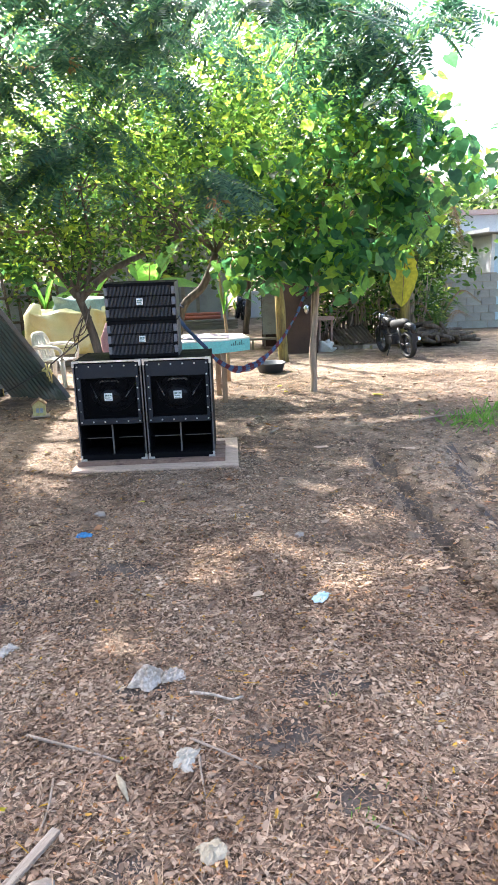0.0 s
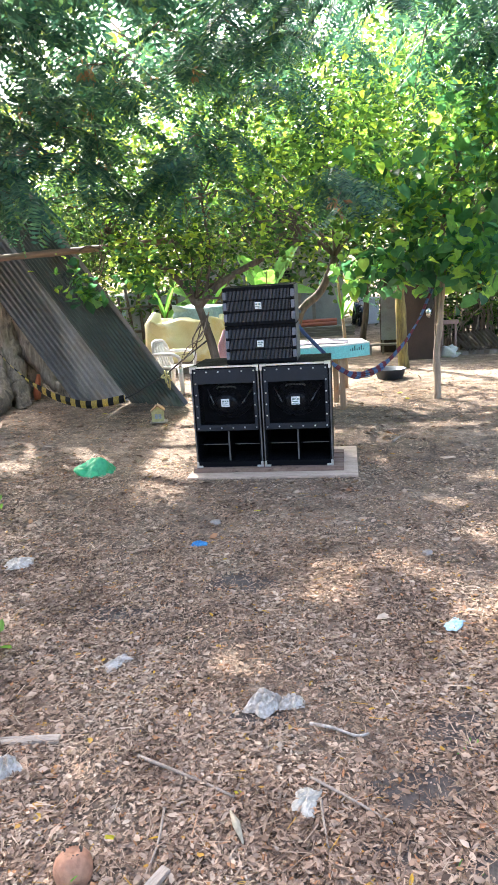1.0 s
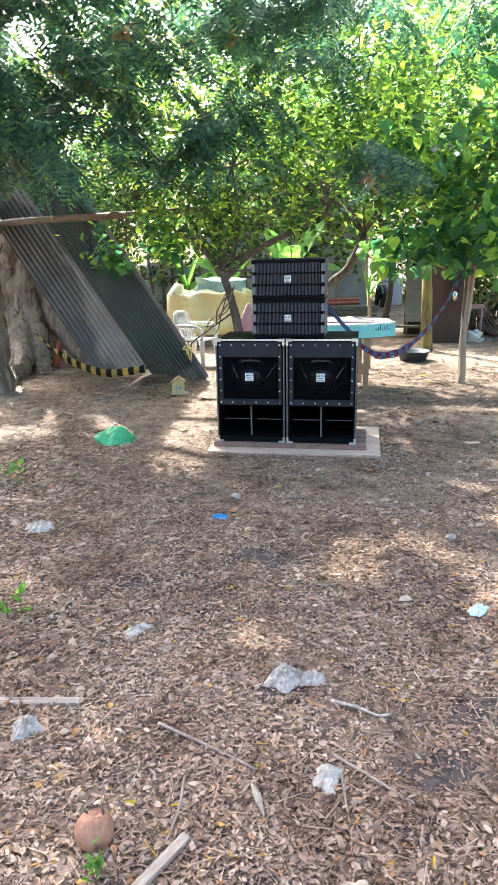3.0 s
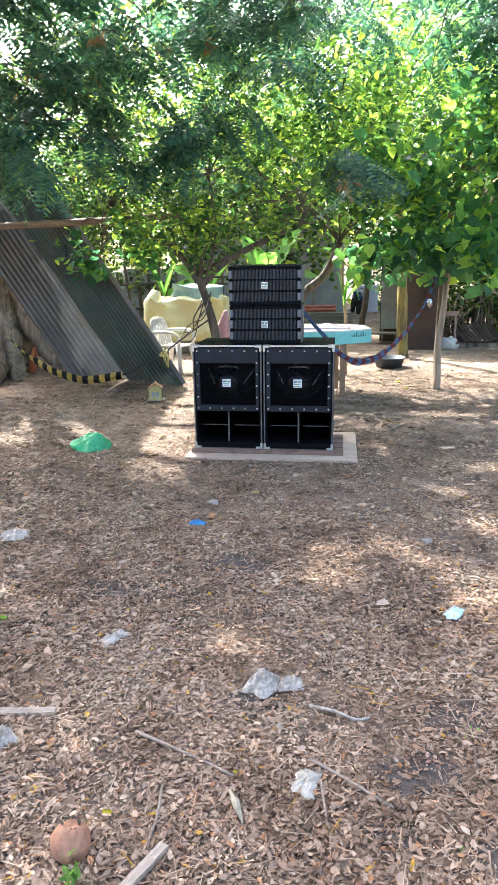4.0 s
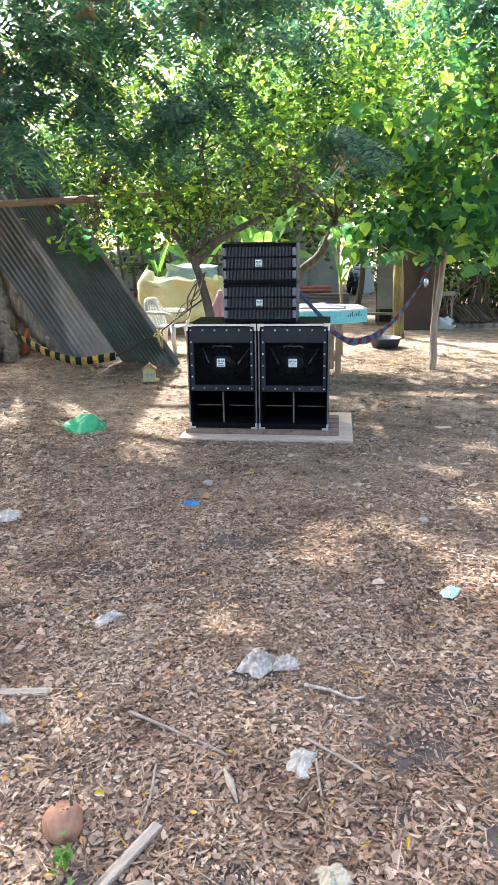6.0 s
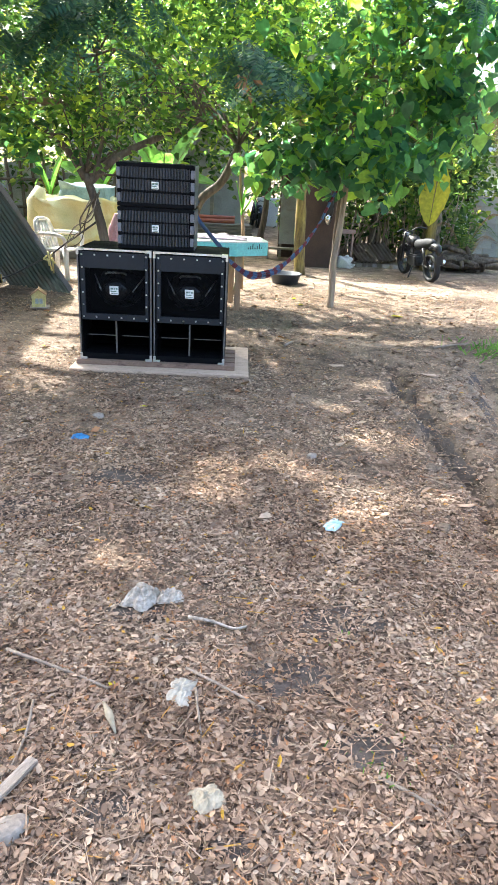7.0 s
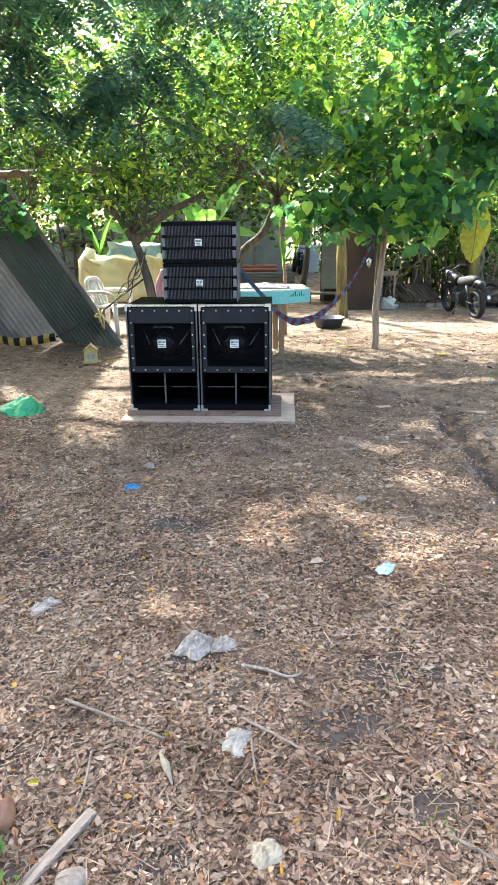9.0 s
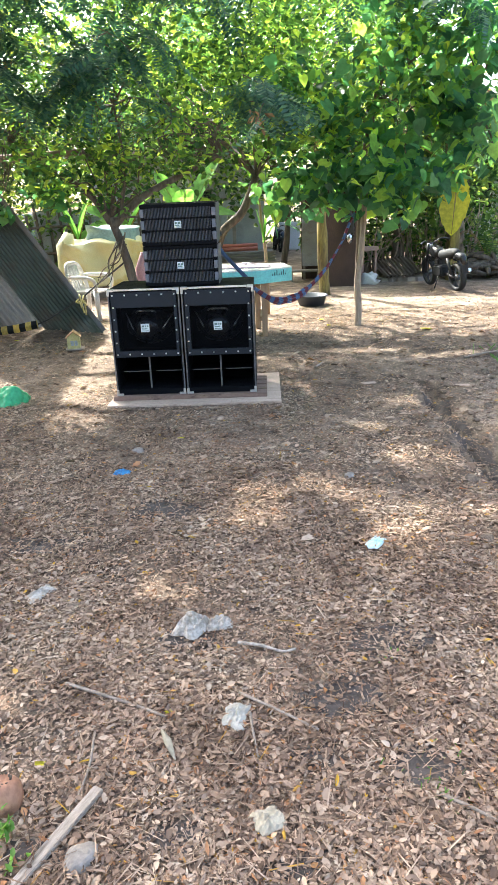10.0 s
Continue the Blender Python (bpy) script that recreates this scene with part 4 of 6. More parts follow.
def far_woods():
    """The far woods that close the view on every side, tallest beyond the house."""
    at, turns, sizes = [], [], []
    for k in range(150):
        a = 2 * math.pi * k / 150 + rng.normal() * 0.02
        ahead = abs((a + math.pi) % (2 * math.pi) - math.pi) < 0.75
        r = 23 + rng.random() * 9 if ahead else 24 + rng.random() * 14
        x, y = 0.5 + r * math.sin(a), -2 + r * math.cos(a)
        h = (10.8 + 4.0 * rng.random()) * (0.42 if 0.20 < a < 0.9 else 0.78 if a > 5.2 and a < 5.95 else 1) if ahead else 4.5 + 3.5 * rng.random()
        c = np.concatenate([in_ellipsoid(40 if ahead else 16, (x, y, h * 0.62), (2.4, 2.4, h * 0.36), 0.4), in_ellipsoid(12, (x, y, h * 0.25), (2.2, 2.2, h * 0.25), 0.5)])
        p, t, s = crown_leaves(c, 26, 0.55, 0.42 if ahead else 0.55, 0.3)
        at.append(p), turns.append(t), sizes.append(s)
    v, q = scatter(LEAF["diamond"], np.concatenate(at), np.concatenate(turns), np.concatenate(sizes))
    tagged(quads_object("far_woods", v, q, M["farleaf"]), "far belt of green trees closing the yard", "trees", kind="stuff")


far_woods()


# ---- banana plants ----
def banana_blade(bm, start, way, length, width, sag, tear=0.15, twist=0.0):
    start, way = Vector(start), Vector(way).normalized()
    side = way.cross(Vector((0, 0, 1)))
    side = side.normalized() if side.length > 0.05 else Vector((1, 0, 0))
    side = (Matrix.Rotation(twist, 3, way) @ side)
    n, rows = 14, []
    for i in range(n + 1):
        t = i / n
        c = start + way * length * t + Vector((0, 0, -sag * t * t))
        w = width * (math.sin(math.pi * min(1.0, 0.08 + t * 0.92)) ** 0.6) * 0.5
        nrm = side.cross(way)
        wl, wr = w * (1 - tear * rng.random()), w * (1 - tear * rng.random())
        rows.append([bm.verts.new(p) for p in (c - side * wl + nrm * w * 0.35, c - side * wl * 0.5 + nrm * w * 0.22, c, c + side * wr * 0.5 + nrm * w * 0.22, c + side * wr + nrm * w * 0.35)])
    for a, b in zip(rows, rows[1:]):
        for k in range(4):
            bm.faces.new((a[k], a[k + 1], b[k + 1], b[k])).smooth = True
    return [start + way * length * t + Vector((0, 0, -sag * t * t - 0.008)) for t in (0, 0.25, 0.5, 0.75, 1)]


def banana_plant(at, h, blades, label="banana plant with broad backlit leaves", stem_r=0.10, yellow=()):
    plant = thing("banana_plant", label, "plant", at=(*at, 0), group="banana plants")
    bm = bmesh.new()
    tube(bm, smooth_line([(0, 0, -0.05), (0.02, 0.02, h * 0.5), (0.0, 0.0, h)], 5), [stem_r * (1 - 0.05 * i) for i in range(11)], 12, 0.15)
    part("stem", bm, M["banana"], plant, smooth=True)
    for k, (way, length, width, sag, twist) in enumerate(blades):
        bm = bmesh.new()
        rib = banana_blade(bm, (0, 0, h * 0.96), way, length, width, sag, 0.2, twist)
        leaf = part("leaf", bm, M["yellowleaf" if k in yellow else "bananaleaf"], plant, "yellowing leaf" if k in yellow else "")
        bm = bmesh.new()
        tube(bm, rib, [0.022, 0.018, 0.014, 0.010, 0.005], 6)
        part("midrib", bm, M["banana"], leaf)
    return plant


banana_plant((-0.9, 8.6), 1.35, [((0.6, -0.1, 1.0), 1.5, 0.54, 0.15, 0.8), ((-0.5, 0.1, 1.0), 1.3, 0.54, 0.2, -0.6), ((0.1, -0.6, 0.9), 1.2, 0.51, 0.4, 0.2), ((0.9, 0.2, 0.35), 1.2, 0.54, 0.35, 0.5)])
banana_plant((-3.1, 8.4), 1.0, [((0.8, -0.2, 0.5), 1.2, 0.46, 0.2, 0.7), ((-0.3, -0.2, 1.0), 1.1, 0.46, 0.2, -0.4), ((0.4, -0.3, 1.0), 1.1, 0.46, 0.15, 0.9)])
banana_plant((-2.2, 9.2), 1.2, [((0.5, -0.3, 0.8), 1.2, 0.49, 0.3, 0.6), ((-0.7, -0.2, 0.6), 1.2, 0.49, 0.3, -0.7)])
banana_plant((4.45, 8.1), 2.0, [((-0.12, -0.30, -0.75), 1.15, 0.60, 0.0, 0.0), ((0.6, -0.2, 0.8), 1.6, 0.61, 0.3, 0.5), ((-0.7, -0.2, 0.7), 1.5, 0.61, 0.4, -0.5), ((0.2, 0.3, 1.0), 1.5, 0.61, 0.2, 0.3)], "banana plant with one hanging yellow leaf", 0.12, (0,))
banana_plant((7.75, 9.9), 2.1, [((0.7, -0.3, 0.9), 1.9, 0.68, 0.3, 0.6), ((-0.6, -0.3, 0.8), 1.6, 0.61, 0.5, -0.5), ((0.9, 0.0, 0.1), 1.6, 0.68, 0.4, 0.2), ((0.1, -0.8, 0.4), 1.4, 0.61, 0.4, 0.0)])


# ---- loudspeakers on their board ----
def bolt_mesh():
    bm = bmesh.new()
    bmesh.ops.create_cone(bm, cap_ends=True, segments=8, radius1=0.0085, radius2=0.006, depth=0.008, matrix=Matrix.Rotation(radians(90), 4, 'X'))
    me = bpy.data.meshes.new("bolt")
    bm.to_mesh(me)
    bm.free()
    me.materials.append(M["metal"])
    return me


BOLT = bolt_mesh()


def bass_bin(at):
    W, D, H, t = 0.598, 0.66, 0.906, 0.022
    cab = thing("bass_speaker", "tall black bass loudspeaker cabinet with bolted front grille", "loudspeaker", "bass speakers", at)
    x0, x1 = -W / 2, W / 2
    part("body", boxes(((x0, 0, 0), (x0 + t, D, H)), ((x1 - t, 0, 0), (x1, D, H)), ((x0 + t, 0.0, H - t), (x1 - t, D, H)), ((x0 + t, 0, 0), (x1 - t, D, 0.05)),
                       ((x0 + t, D - t, 0.05), (x1 - t, D, H - t)), bevel=0.003), M["black"], cab)
    # baffle and port floor coloured darker than the body, for recess shade
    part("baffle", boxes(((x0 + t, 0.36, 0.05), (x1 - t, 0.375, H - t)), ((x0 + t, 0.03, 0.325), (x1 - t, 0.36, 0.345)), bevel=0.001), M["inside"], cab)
    wx0, wx1, wz0, wz1 = x0 + 0.060, x1 - 0.050, 0.388, 0.755
    part("front_panel", boxes(((x0 + 0.024, -0.010, 0.335), (wx0, 0.012, H - 0.024)), ((wx1, -0.010, 0.335), (x1 - 0.024, 0.012, H - 0.024)),
                              ((wx0, -0.010, wz1), (wx1, 0.012, H - 0.024)), ((wx0, -0.010, 0.335), (wx1, 0.012, wz0)), bevel=0.003), M["panel"], cab)
    spots = [(x0 + 0.040 + i * (W - 0.080) / 5, H - 0.046) for i in range(6)]
    spots += [(x0 + 0.040 + i * (W - 0.080) / 5, 0.360) for i in range(6)]
    spots += [(x, 0.360 + i * 0.1) for x in (x0 + 0.040, x1 - 0.040) for i in range(1, 5)]
    for x, z in spots:
        b = new("bolt", BOLT)
        b.parent, b.location = cab, (x, -0.013, z)
    # woven wire grille: two sets of slanting wires
    bm = bmesh.new()
    w, h, step = wx1 - wx0, wz1 - wz0, 0.0125
    for s in (1, -1):
        c = -h
        while c < w + h:
            a0, a1 = max(0.0, c if s > 0 else c - h), min(w, c + h if s > 0 else c)
            if a1 > a0:
                za, zb = ((a0 - c), (a1 - c)) if s > 0 else ((c - a0), (c - a1))
                za, zb = np.clip(za, 0, h), np.clip(zb, 0, h)
                d = Vector((a1 - a0, 0, zb - za)).normalized().cross(Vector((0, 1, 0))) * 0.0011
                p, q = Vector((wx0 + a0, 0.004, wz0 + za)), Vector((wx0 + a1, 0.004, wz0 + zb))
                bm.faces.new([bm.verts.new(k) for k in (p - d, q - d, q + d, p + d)])
            c += step
    part("grille", bm, M["black"], cab, "black woven wire grille")
    # driver seen from behind in the slanted chamber
    bm = bmesh.new()
    cx, cz = -0.01, 0.56
    prof = [(0.205, 0.30), (0.21, 0.285), (0.19, 0.27), (0.13, 0.19), (0.105, 0.16), (0.105, 0.10), (0.085, 0.085), (0.0, 0.085)]
    rings = []
    for r, y in prof:
        rings.append([bm.verts.new((cx + r * math.cos(2 * math.pi * k / 32), y, cz + 0.8 * r * math.sin(2 * math.pi * k / 32))) for k in range(32)])
    for a, b in zip(rings, rings[1:]):
        for k in range(32):
            bm.faces.new((a[k], a[(k + 1) % 32], b[(k + 1) % 32], b[k])).smooth = True
    bmesh.ops.remove_doubles(bm, verts=bm.verts, dist=0.0005)
    driver = part("driver", bm, M["cone"], cab, "dark metal loudspeaker driver behind the grille")
    for s in (-1, 1):
        bm = bmesh.new()
        tube(bm, [(cx + s * 0.21, 0.30, cz + 0.10), (cx + s * 0.13, 0.15, cz - 0.01)], 0.007, 6)
        part("basket_arm", bm, M["brightsteel"], driver)
    bm = bmesh.new()
    tube(bm, smooth_line([(cx - 0.085, 0.12, cz + 0.135), (cx - 0.06, 0.10, cz + 0.15), (cx + 0.06, 0.10, cz + 0.15), (cx + 0.085, 0.12, cz + 0.135)], 4), 0.008, 6)
    part("rim", bm, M["brightsteel"], driver)
    # black boards with a lighter strip painted where the front edge is lit
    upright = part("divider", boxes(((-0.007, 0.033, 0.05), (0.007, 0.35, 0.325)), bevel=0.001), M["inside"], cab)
    part("edge_strip", boxes(((-0.007, 0.028, 0.052), (0.007, 0.0325, 0.322))), M["divider"], upright, "paler front edge, its lit look put into the colour")
    for a, b in ((x0 + t, -0.007), (0.007, x1 - t)):
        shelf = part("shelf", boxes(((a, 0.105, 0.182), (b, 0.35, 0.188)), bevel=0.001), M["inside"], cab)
        part("edge_strip", boxes(((a + 0.03, 0.101, 0.182), (b - 0.01, 0.1045, 0.189))), M["divider"], shelf, "paler front edge, its lit look put into the colour")
    badge = part("badge", boxes(((-0.042, -0.004, 0.548), (0.030, 0.001, 0.618)), bevel=0.001), M["badge"], cab, "small white badge with printed bars")
    part("print", boxes(((-0.034, -0.006, 0.590), (-0.012, -0.004, 0.604)), ((-0.006, -0.006, 0.590), (0.002, -0.004, 0.604)), ((0.008, -0.006, 0.590), (0.022, -0.004, 0.604)), ((-0.034, -0.006, 0.572), (0.012, -0.004, 0.579)), ((-0.034, -0.006, 0.556), (0.022, -0.004, 0.561))), M["badgeink"], badge)
    e = 0.004
    for sx in (-1, 1):
        for z, up in ((0, 1), (H, -1)):
            bm = bmesh.new()
            X = sx * W / 2
            a, b = sorted((X + sx * e, X - sx * 0.052))
            box(bm, (a, -e - 0.012, min(z - up * e, z + up * 0.016)), (b, -0.001, max(z - up * e, z + up * 0.016)), 0.002)
            a, b = sorted((X + sx * e, X - sx * 0.016))
            box(bm, (a, -e - 0.0125, min(z - up * e, z + up * 0.05)), (b, -0.0015, max(z - up * e, z + up * 0.05)), 0.002)
            if up < 0:
                a, b = sorted((X + sx * e, X - sx * 0.05))
                box(bm, (a, -e - 0.0115, H), (b, 0.05, H + e), 0.001)
            part("corner_guard", bm, M["metal"], cab, "bright metal corner guard")
    for X in (x0 - 0.002, x1 - 0.010):
        part("edge_trim", boxes(((X, -0.003, 0.052), (X + 0.012, 0.012, H - 0.052)), bevel=0.001), M["steel"], cab)
    part("top_trim", boxes(((x0 + 0.054, -0.004, H - 0.012), (x1 - 0.054, 0.014, H + 0.003)), bevel=0.001), M["metal"], cab)
    return cab


first = bass_bin((-0.310, 0.0, 0.060))
copy_thing(first, pose(0.307, 0.0, 0.060))


def array_unit(at, tilt):
    W, D, H = 0.615, 0.42, 0.322
    unit = thing("array_speaker", "black ribbed line-array loudspeaker box with pale badge", "loudspeaker", "array speakers", at)
    unit.matrix_basis = pose(*at, tilt, 0, 0)
    x0, x1 = -W / 2, W / 2
    part("body", boxes(((x0, 0.022, 0), (x1, D, H)), bevel=0.006), M["black"], unit)
    for z0, z1 in ((0, 0.030), (0.108, 0.124), (0.204, 0.216), (H - 0.028, H)):
        part("rail", boxes(((x0 + 0.002, -0.004, z0 + 0.001), (x1 - 0.002, 0.024, z1)), bevel=0.004), M["black"], unit)
    for z0, z1 in ((0.031, 0.107), (0.125, 0.203), (0.217, H - 0.029)):
        bm = bmesh.new()
        n = 46
        for k in range(n):
            x = x0 + 0.036 + k * (W - 0.072) / n
            box(bm, (x, 0.002, z0), (x + 0.0062, 0.022, z1))
        part("louvres", bm, M["louvre"], unit, "row of upright dark grey ribs")
        for a, b in ((x0 + 0.001, x0 + 0.031), (x1 - 0.031, x1 - 0.001)):
            part("end_plate", boxes(((a, -0.002, z0 + 0.006), (b, 0.024, z1 - 0.006)), bevel=0.003), M["grey"], unit, "grey metal end plate")
    part("side_plate", boxes(((x1, 0.02, 0.004), (x1 + 0.006, D - 0.02, H - 0.004)), bevel=0.002), M["steel"], unit)
    badge = part("badge", boxes(((-0.030, -0.006, 0.137), (0.026, 0.0015, 0.192)), bevel=0.001), M["badge"], unit, "small white square badge")
    part("print", boxes(((-0.024, -0.008, 0.168), (-0.006, -0.006, 0.182)), ((0.0, -0.008, 0.168), (0.019, -0.006, 0.182)), ((-0.024, -0.008, 0.154), (0.012, -0.006, 0.160)), ((-0.024, -0.008, 0.143), (0.020, -0.006, 0.147))), M["badgeink"], badge)
    return unit


array_unit((0.014, 0.09, 0.972), 0.0)
array_unit((0.014, 0.085, 1.297), 2.0)

bm = bmesh.new()
box(bm, (-0.67, -0.20, 0.002), (0.82, 0.80, 0.022), 0.004)
single("plywood_board", bm, M["board"], "thin worn pinkish plywood sheet lying on soil", "board")
base = thing("plinth", "low plinth of dark reddish planks under the bass cabinets", "plinth")
for y0 in (-0.055, 0.10, 0.26, 0.42):
    part("plank", boxes(((-0.64, y0, 0.0225), (0.70, y0 + 0.13, 0.0595)), bevel=0.004), M["plinth"], base)


# ---- leaning roofing sheets, pole, tape ----
def corrugated(name, corner, across, along, width, length, material, label, waves=None, holes=0):
    """A corrugated sheet from its lower corner; its ridges run along its length."""
    a, l = Vector(across).normalized(), Vector(along).normalized()
    n = l.cross(a).normalized()
    a = n.cross(l).normalized()
    waves = waves or int(width / 0.076)
    nx, ny = waves * 8, 12
    bm = bmesh.new()
    rows = []
    for j in range(ny + 1):
        v = j / ny
        row = []
        for i in range(nx + 1):
            u = i / nx
            z = 0.017 * math.tanh(2.5 * math.sin(2 * math.pi * waves * u)) + 0.012 * math.sin(3.1 * v + 2 * u)
            row.append(bm.verts.new(a * width * u + l * (length * v + 0.006 * math.sin(9 * u)) + n * z))
        rows.append(row)
    for p, q in zip(rows, rows[1:]):
        for i in range(nx):
            bm.faces.new((p[i], p[i + 1], q[i + 1], q[i])).smooth = True
    bmesh.ops.solidify(bm, geom=bm.faces[:], thickness=0.0025)
    return single(name, bm, material, label, "roofing sheet", corner, group="roofing sheets")


LEAN = (-1.88, -0.06, 2.9)
green = corrugated("corrugated_sheet", (-1.52, 3.36, 0.012), (-1.0, 0.70, -0.30), LEAN, 1.05, 3.85, M["zincgreen"], "dark green corrugated metal sheet leaning on a pole")
corrugated("corrugated_sheet", (-2.60, 4.14, 0.012), (-1.0, 0.05, -0.45), (-1.80, -0.06, 2.9), 0.80, 3.7, M["zinc"], "weathered grey corrugated metal sheet leaning on a pole")

# the flat grey rim along the outer edge of the green sheet
run = Vector(LEAN).normalized()
facing = run.cross(Vector((-1.0, 0.70, -0.30)).normalized()).normalized()
over = facing.cross(run).normalized()
bm = bmesh.new()
box(bm, (-0.085, 0.02, -0.006), (0.012, 3.80, 0.006), 0.003, Matrix((over, run, facing)).transposed().to_4x4())
part("rim", bm, M["zinc"], green, "flat weathered grey rim")

bm = bmesh.new()
pole = smooth_line([(-5.1, 3.55, 2.15), (-4.1, 3.22, 2.19), (-3.2, 3.2, 2.215), (-2.2, 3.16, 2.235), (-1.45, 3.08, 2.26)], 6)
tube(bm, pole, [0.045 + 0.006 * (i % 6 == 0) for i in range(len(pole))], 10, 0.06)
single("bamboo_pole", bm, M["bamboo"], "old bamboo pole holding the leaning sheets", "pole")

bm = bmesh.new()
line = smooth_line([(-4.45, 3.6, 0.97), (-4.1, 3.45, 0.66), (-3.72, 3.3, 0.40), (-3.34, 3.2, 0.224), (-2.93, 3.1, 0.135), (-2.64, 3.08, 0.15), (-2.30, 3.05, 0.21)], 6)
lay = bm.loops.layers.uv.verify()
prev, run = None, 0.0
for i, p in enumerate(line):
    w = 0.010 + 0.045 * min(1.0, max(0.0, (i - 8) / 6))
    row = [bm.verts.new(p + Vector((0, 0.012 * math.sin(i), w))), bm.verts.new(p + Vector((0, -0.015, 0))), bm.verts.new(p + Vector((0, 0.008, -w)))]
    if prev:
        step = (line[i] - line[i - 1]).length
        for k in range(2):
            f = bm.faces.new((prev[k], prev[k + 1], row[k + 1], row[k]))
            for lp, u in zip(f.loops, (run, run, run + step, run + step)):
                lp[lay].uv = (u, k)
        run += step
    prev = row
bmesh.ops.solidify(bm, geom=bm.faces[:], thickness=0.003)
tape = single("barrier_tape", bm, M["tape"], "sagging black and yellow barrier strip", "tape")
bm = bmesh.new()
tube(bm, smooth_line([(-2.30, 3.05, 0.21), (-2.15, 3.06, 0.27), (-1.97, 3.1, 0.37), (-1.76, 3.28, 0.49), (-1.47, 3.2, 0.69), (-0.95, 2.45, 1.0)], 6), 0.012, 6)
single("tie_line", bm, M["blackrope"], "black rubber line tying the strip to the tree", "rope")
bm = bmesh.new()
for k in range(5):
    c = Vector((-1.74, 3.26, 0.50)) + Vector(rng.normal(size=3) * 0.03)
    tube(bm, smooth_line([c, c + Vector(rng.normal(size=3) * 0.04), c + Vector((0.03, 0, -0.05 - 0.04 * k))], 3), 0.012, 5)
single("tape_knot", bm, M["yellowpaint"], "knotted yellow strip on the black line", "knot")
# plain orange lump put in place of a rooster
bm = bmesh.new()
tube(bm, [(-3.55, 3.9, 0.0), (-3.54, 3.92, 0.12), (-3.52, 3.95, 0.3), (-3.5, 3.97, 0.42)], [0.05, 0.06, 0.045, 0.03], 8, 0.5)
single("rooster_stand_in", bm, M["orange"], "orange red lump standing in for a rooster beside the big tree roots", "rag", at=(-0.75, 0.55, 0.0))


# toy house
def toy_house(at, turn):
    h = thing("toy_house", "tiny yellow wooden toy house with a pitched roof", "toy house", at=at, turn=turn)
    bm = bmesh.new()
    bmesh.ops.create_cube(bm, size=1, matrix=Matrix.Translation((0, 0, 0.075)) @ Matrix.Diagonal((0.15, 0.13, 0.15, 1)))
    part("wall", bm, M["yellowpaint"], h)
    bm = bmesh.new()
    v = [bm.verts.new(p) for p in ((-0.075, -0.064, 0.15), (0.075, -0.064, 0.15), (0, -0.064, 0.21), (-0.075, 0.064, 0.15), (0.075, 0.064, 0.15), (0, 0.064, 0.21))]
    for f in ((0, 1, 2), (5, 4, 3), (0, 3, 4, 1), (1, 4, 5, 2), (2, 5, 3, 0)):
        bm.faces.new([v[k] for k in f])
    part("gable", bm, M["yellowpaint"], h)
    for s in (-1, 1):
        bm = bmesh.new()
        box(bm, (-0.005, -0.085, 0), (0.115, 0.085, 0.009), 0.001, Matrix.Translation((0, 0, 0.218)) @ Matrix.Rotation(radians(38) if s > 0 else radians(142), 4, 'Y'))
        part("roof", bm, M["orangeroof"], h)
    part("window", boxes(((-0.035, -0.070, 0.05), (0.002, -0.066, 0.11)), ((0.012, -0.070, 0.05), (0.048, -0.066, 0.11))), M["greysheet"], h)
    part("base", boxes(((-0.10, -0.10, 0), (0.12, 0.09, 0.012)), bevel=0.002), M["plank"], h)


toy_house((-1.66, 2.40, 0.0), 12)


# plastic chair
def plastic_chair(at, turn):
    c = thing("plastic_chair", "old white moulded plastic garden chair", "chair", at=at, turn=turn)
    part("seat", boxes(((-0.21, -0.22, 0.405), (0.21, 0.21, 0.43)), bevel=0.012), M["plastic"], c)
    for sx, sy in ((-1, -1), (1, -1), (-1, 1), (1, 1)):
        bm = bmesh.new()
        tube(bm, [(sx * 0.25, sy * 0.25, 0.0), (sx * 0.215, sy * 0.21, 0.25), (sx * 0.19, sy * 0.19, 0.415)], [0.030, 0.038, 0.046], 8)
        part("leg", bm, M["plastic"], c)
    bm = bmesh.new()
    tube(bm, smooth_line([(-0.20, 0.20, 0.42), (-0.21, 0.26, 0.62), (-0.15, 0.31, 0.80), (0.0, 0.33, 0.83), (0.15, 0.31, 0.80), (0.21, 0.26, 0.62), (0.20, 0.20, 0.42)], 4), 0.032, 8)
    back = part("backrest", bm, M["plastic"], c)
    for k in range(4):
        x = -0.105 + k * 0.07
        bm = bmesh.new()
        tube(bm, [(x, 0.20, 0.42), (x, 0.27, 0.62), (x * 0.9, 0.318, 0.80)], 0.026, 6)
        part("slat", bm, M["plastic"], back)
    for s in (-1, 1):
        bm = bmesh.new()
        tube(bm, smooth_line([(s * 0.21, 0.27, 0.64), (s * 0.27, 0.10, 0.645), (s * 0.28, -0.12, 0.64), (s * 0.25, -0.22, 0.58), (s * 0.215, -0.21, 0.42)], 4), 0.027, 8)
        part("armrest", bm, M["plastic"], c)


plastic_chair((-1.98, 4.75, 0.0), 72)


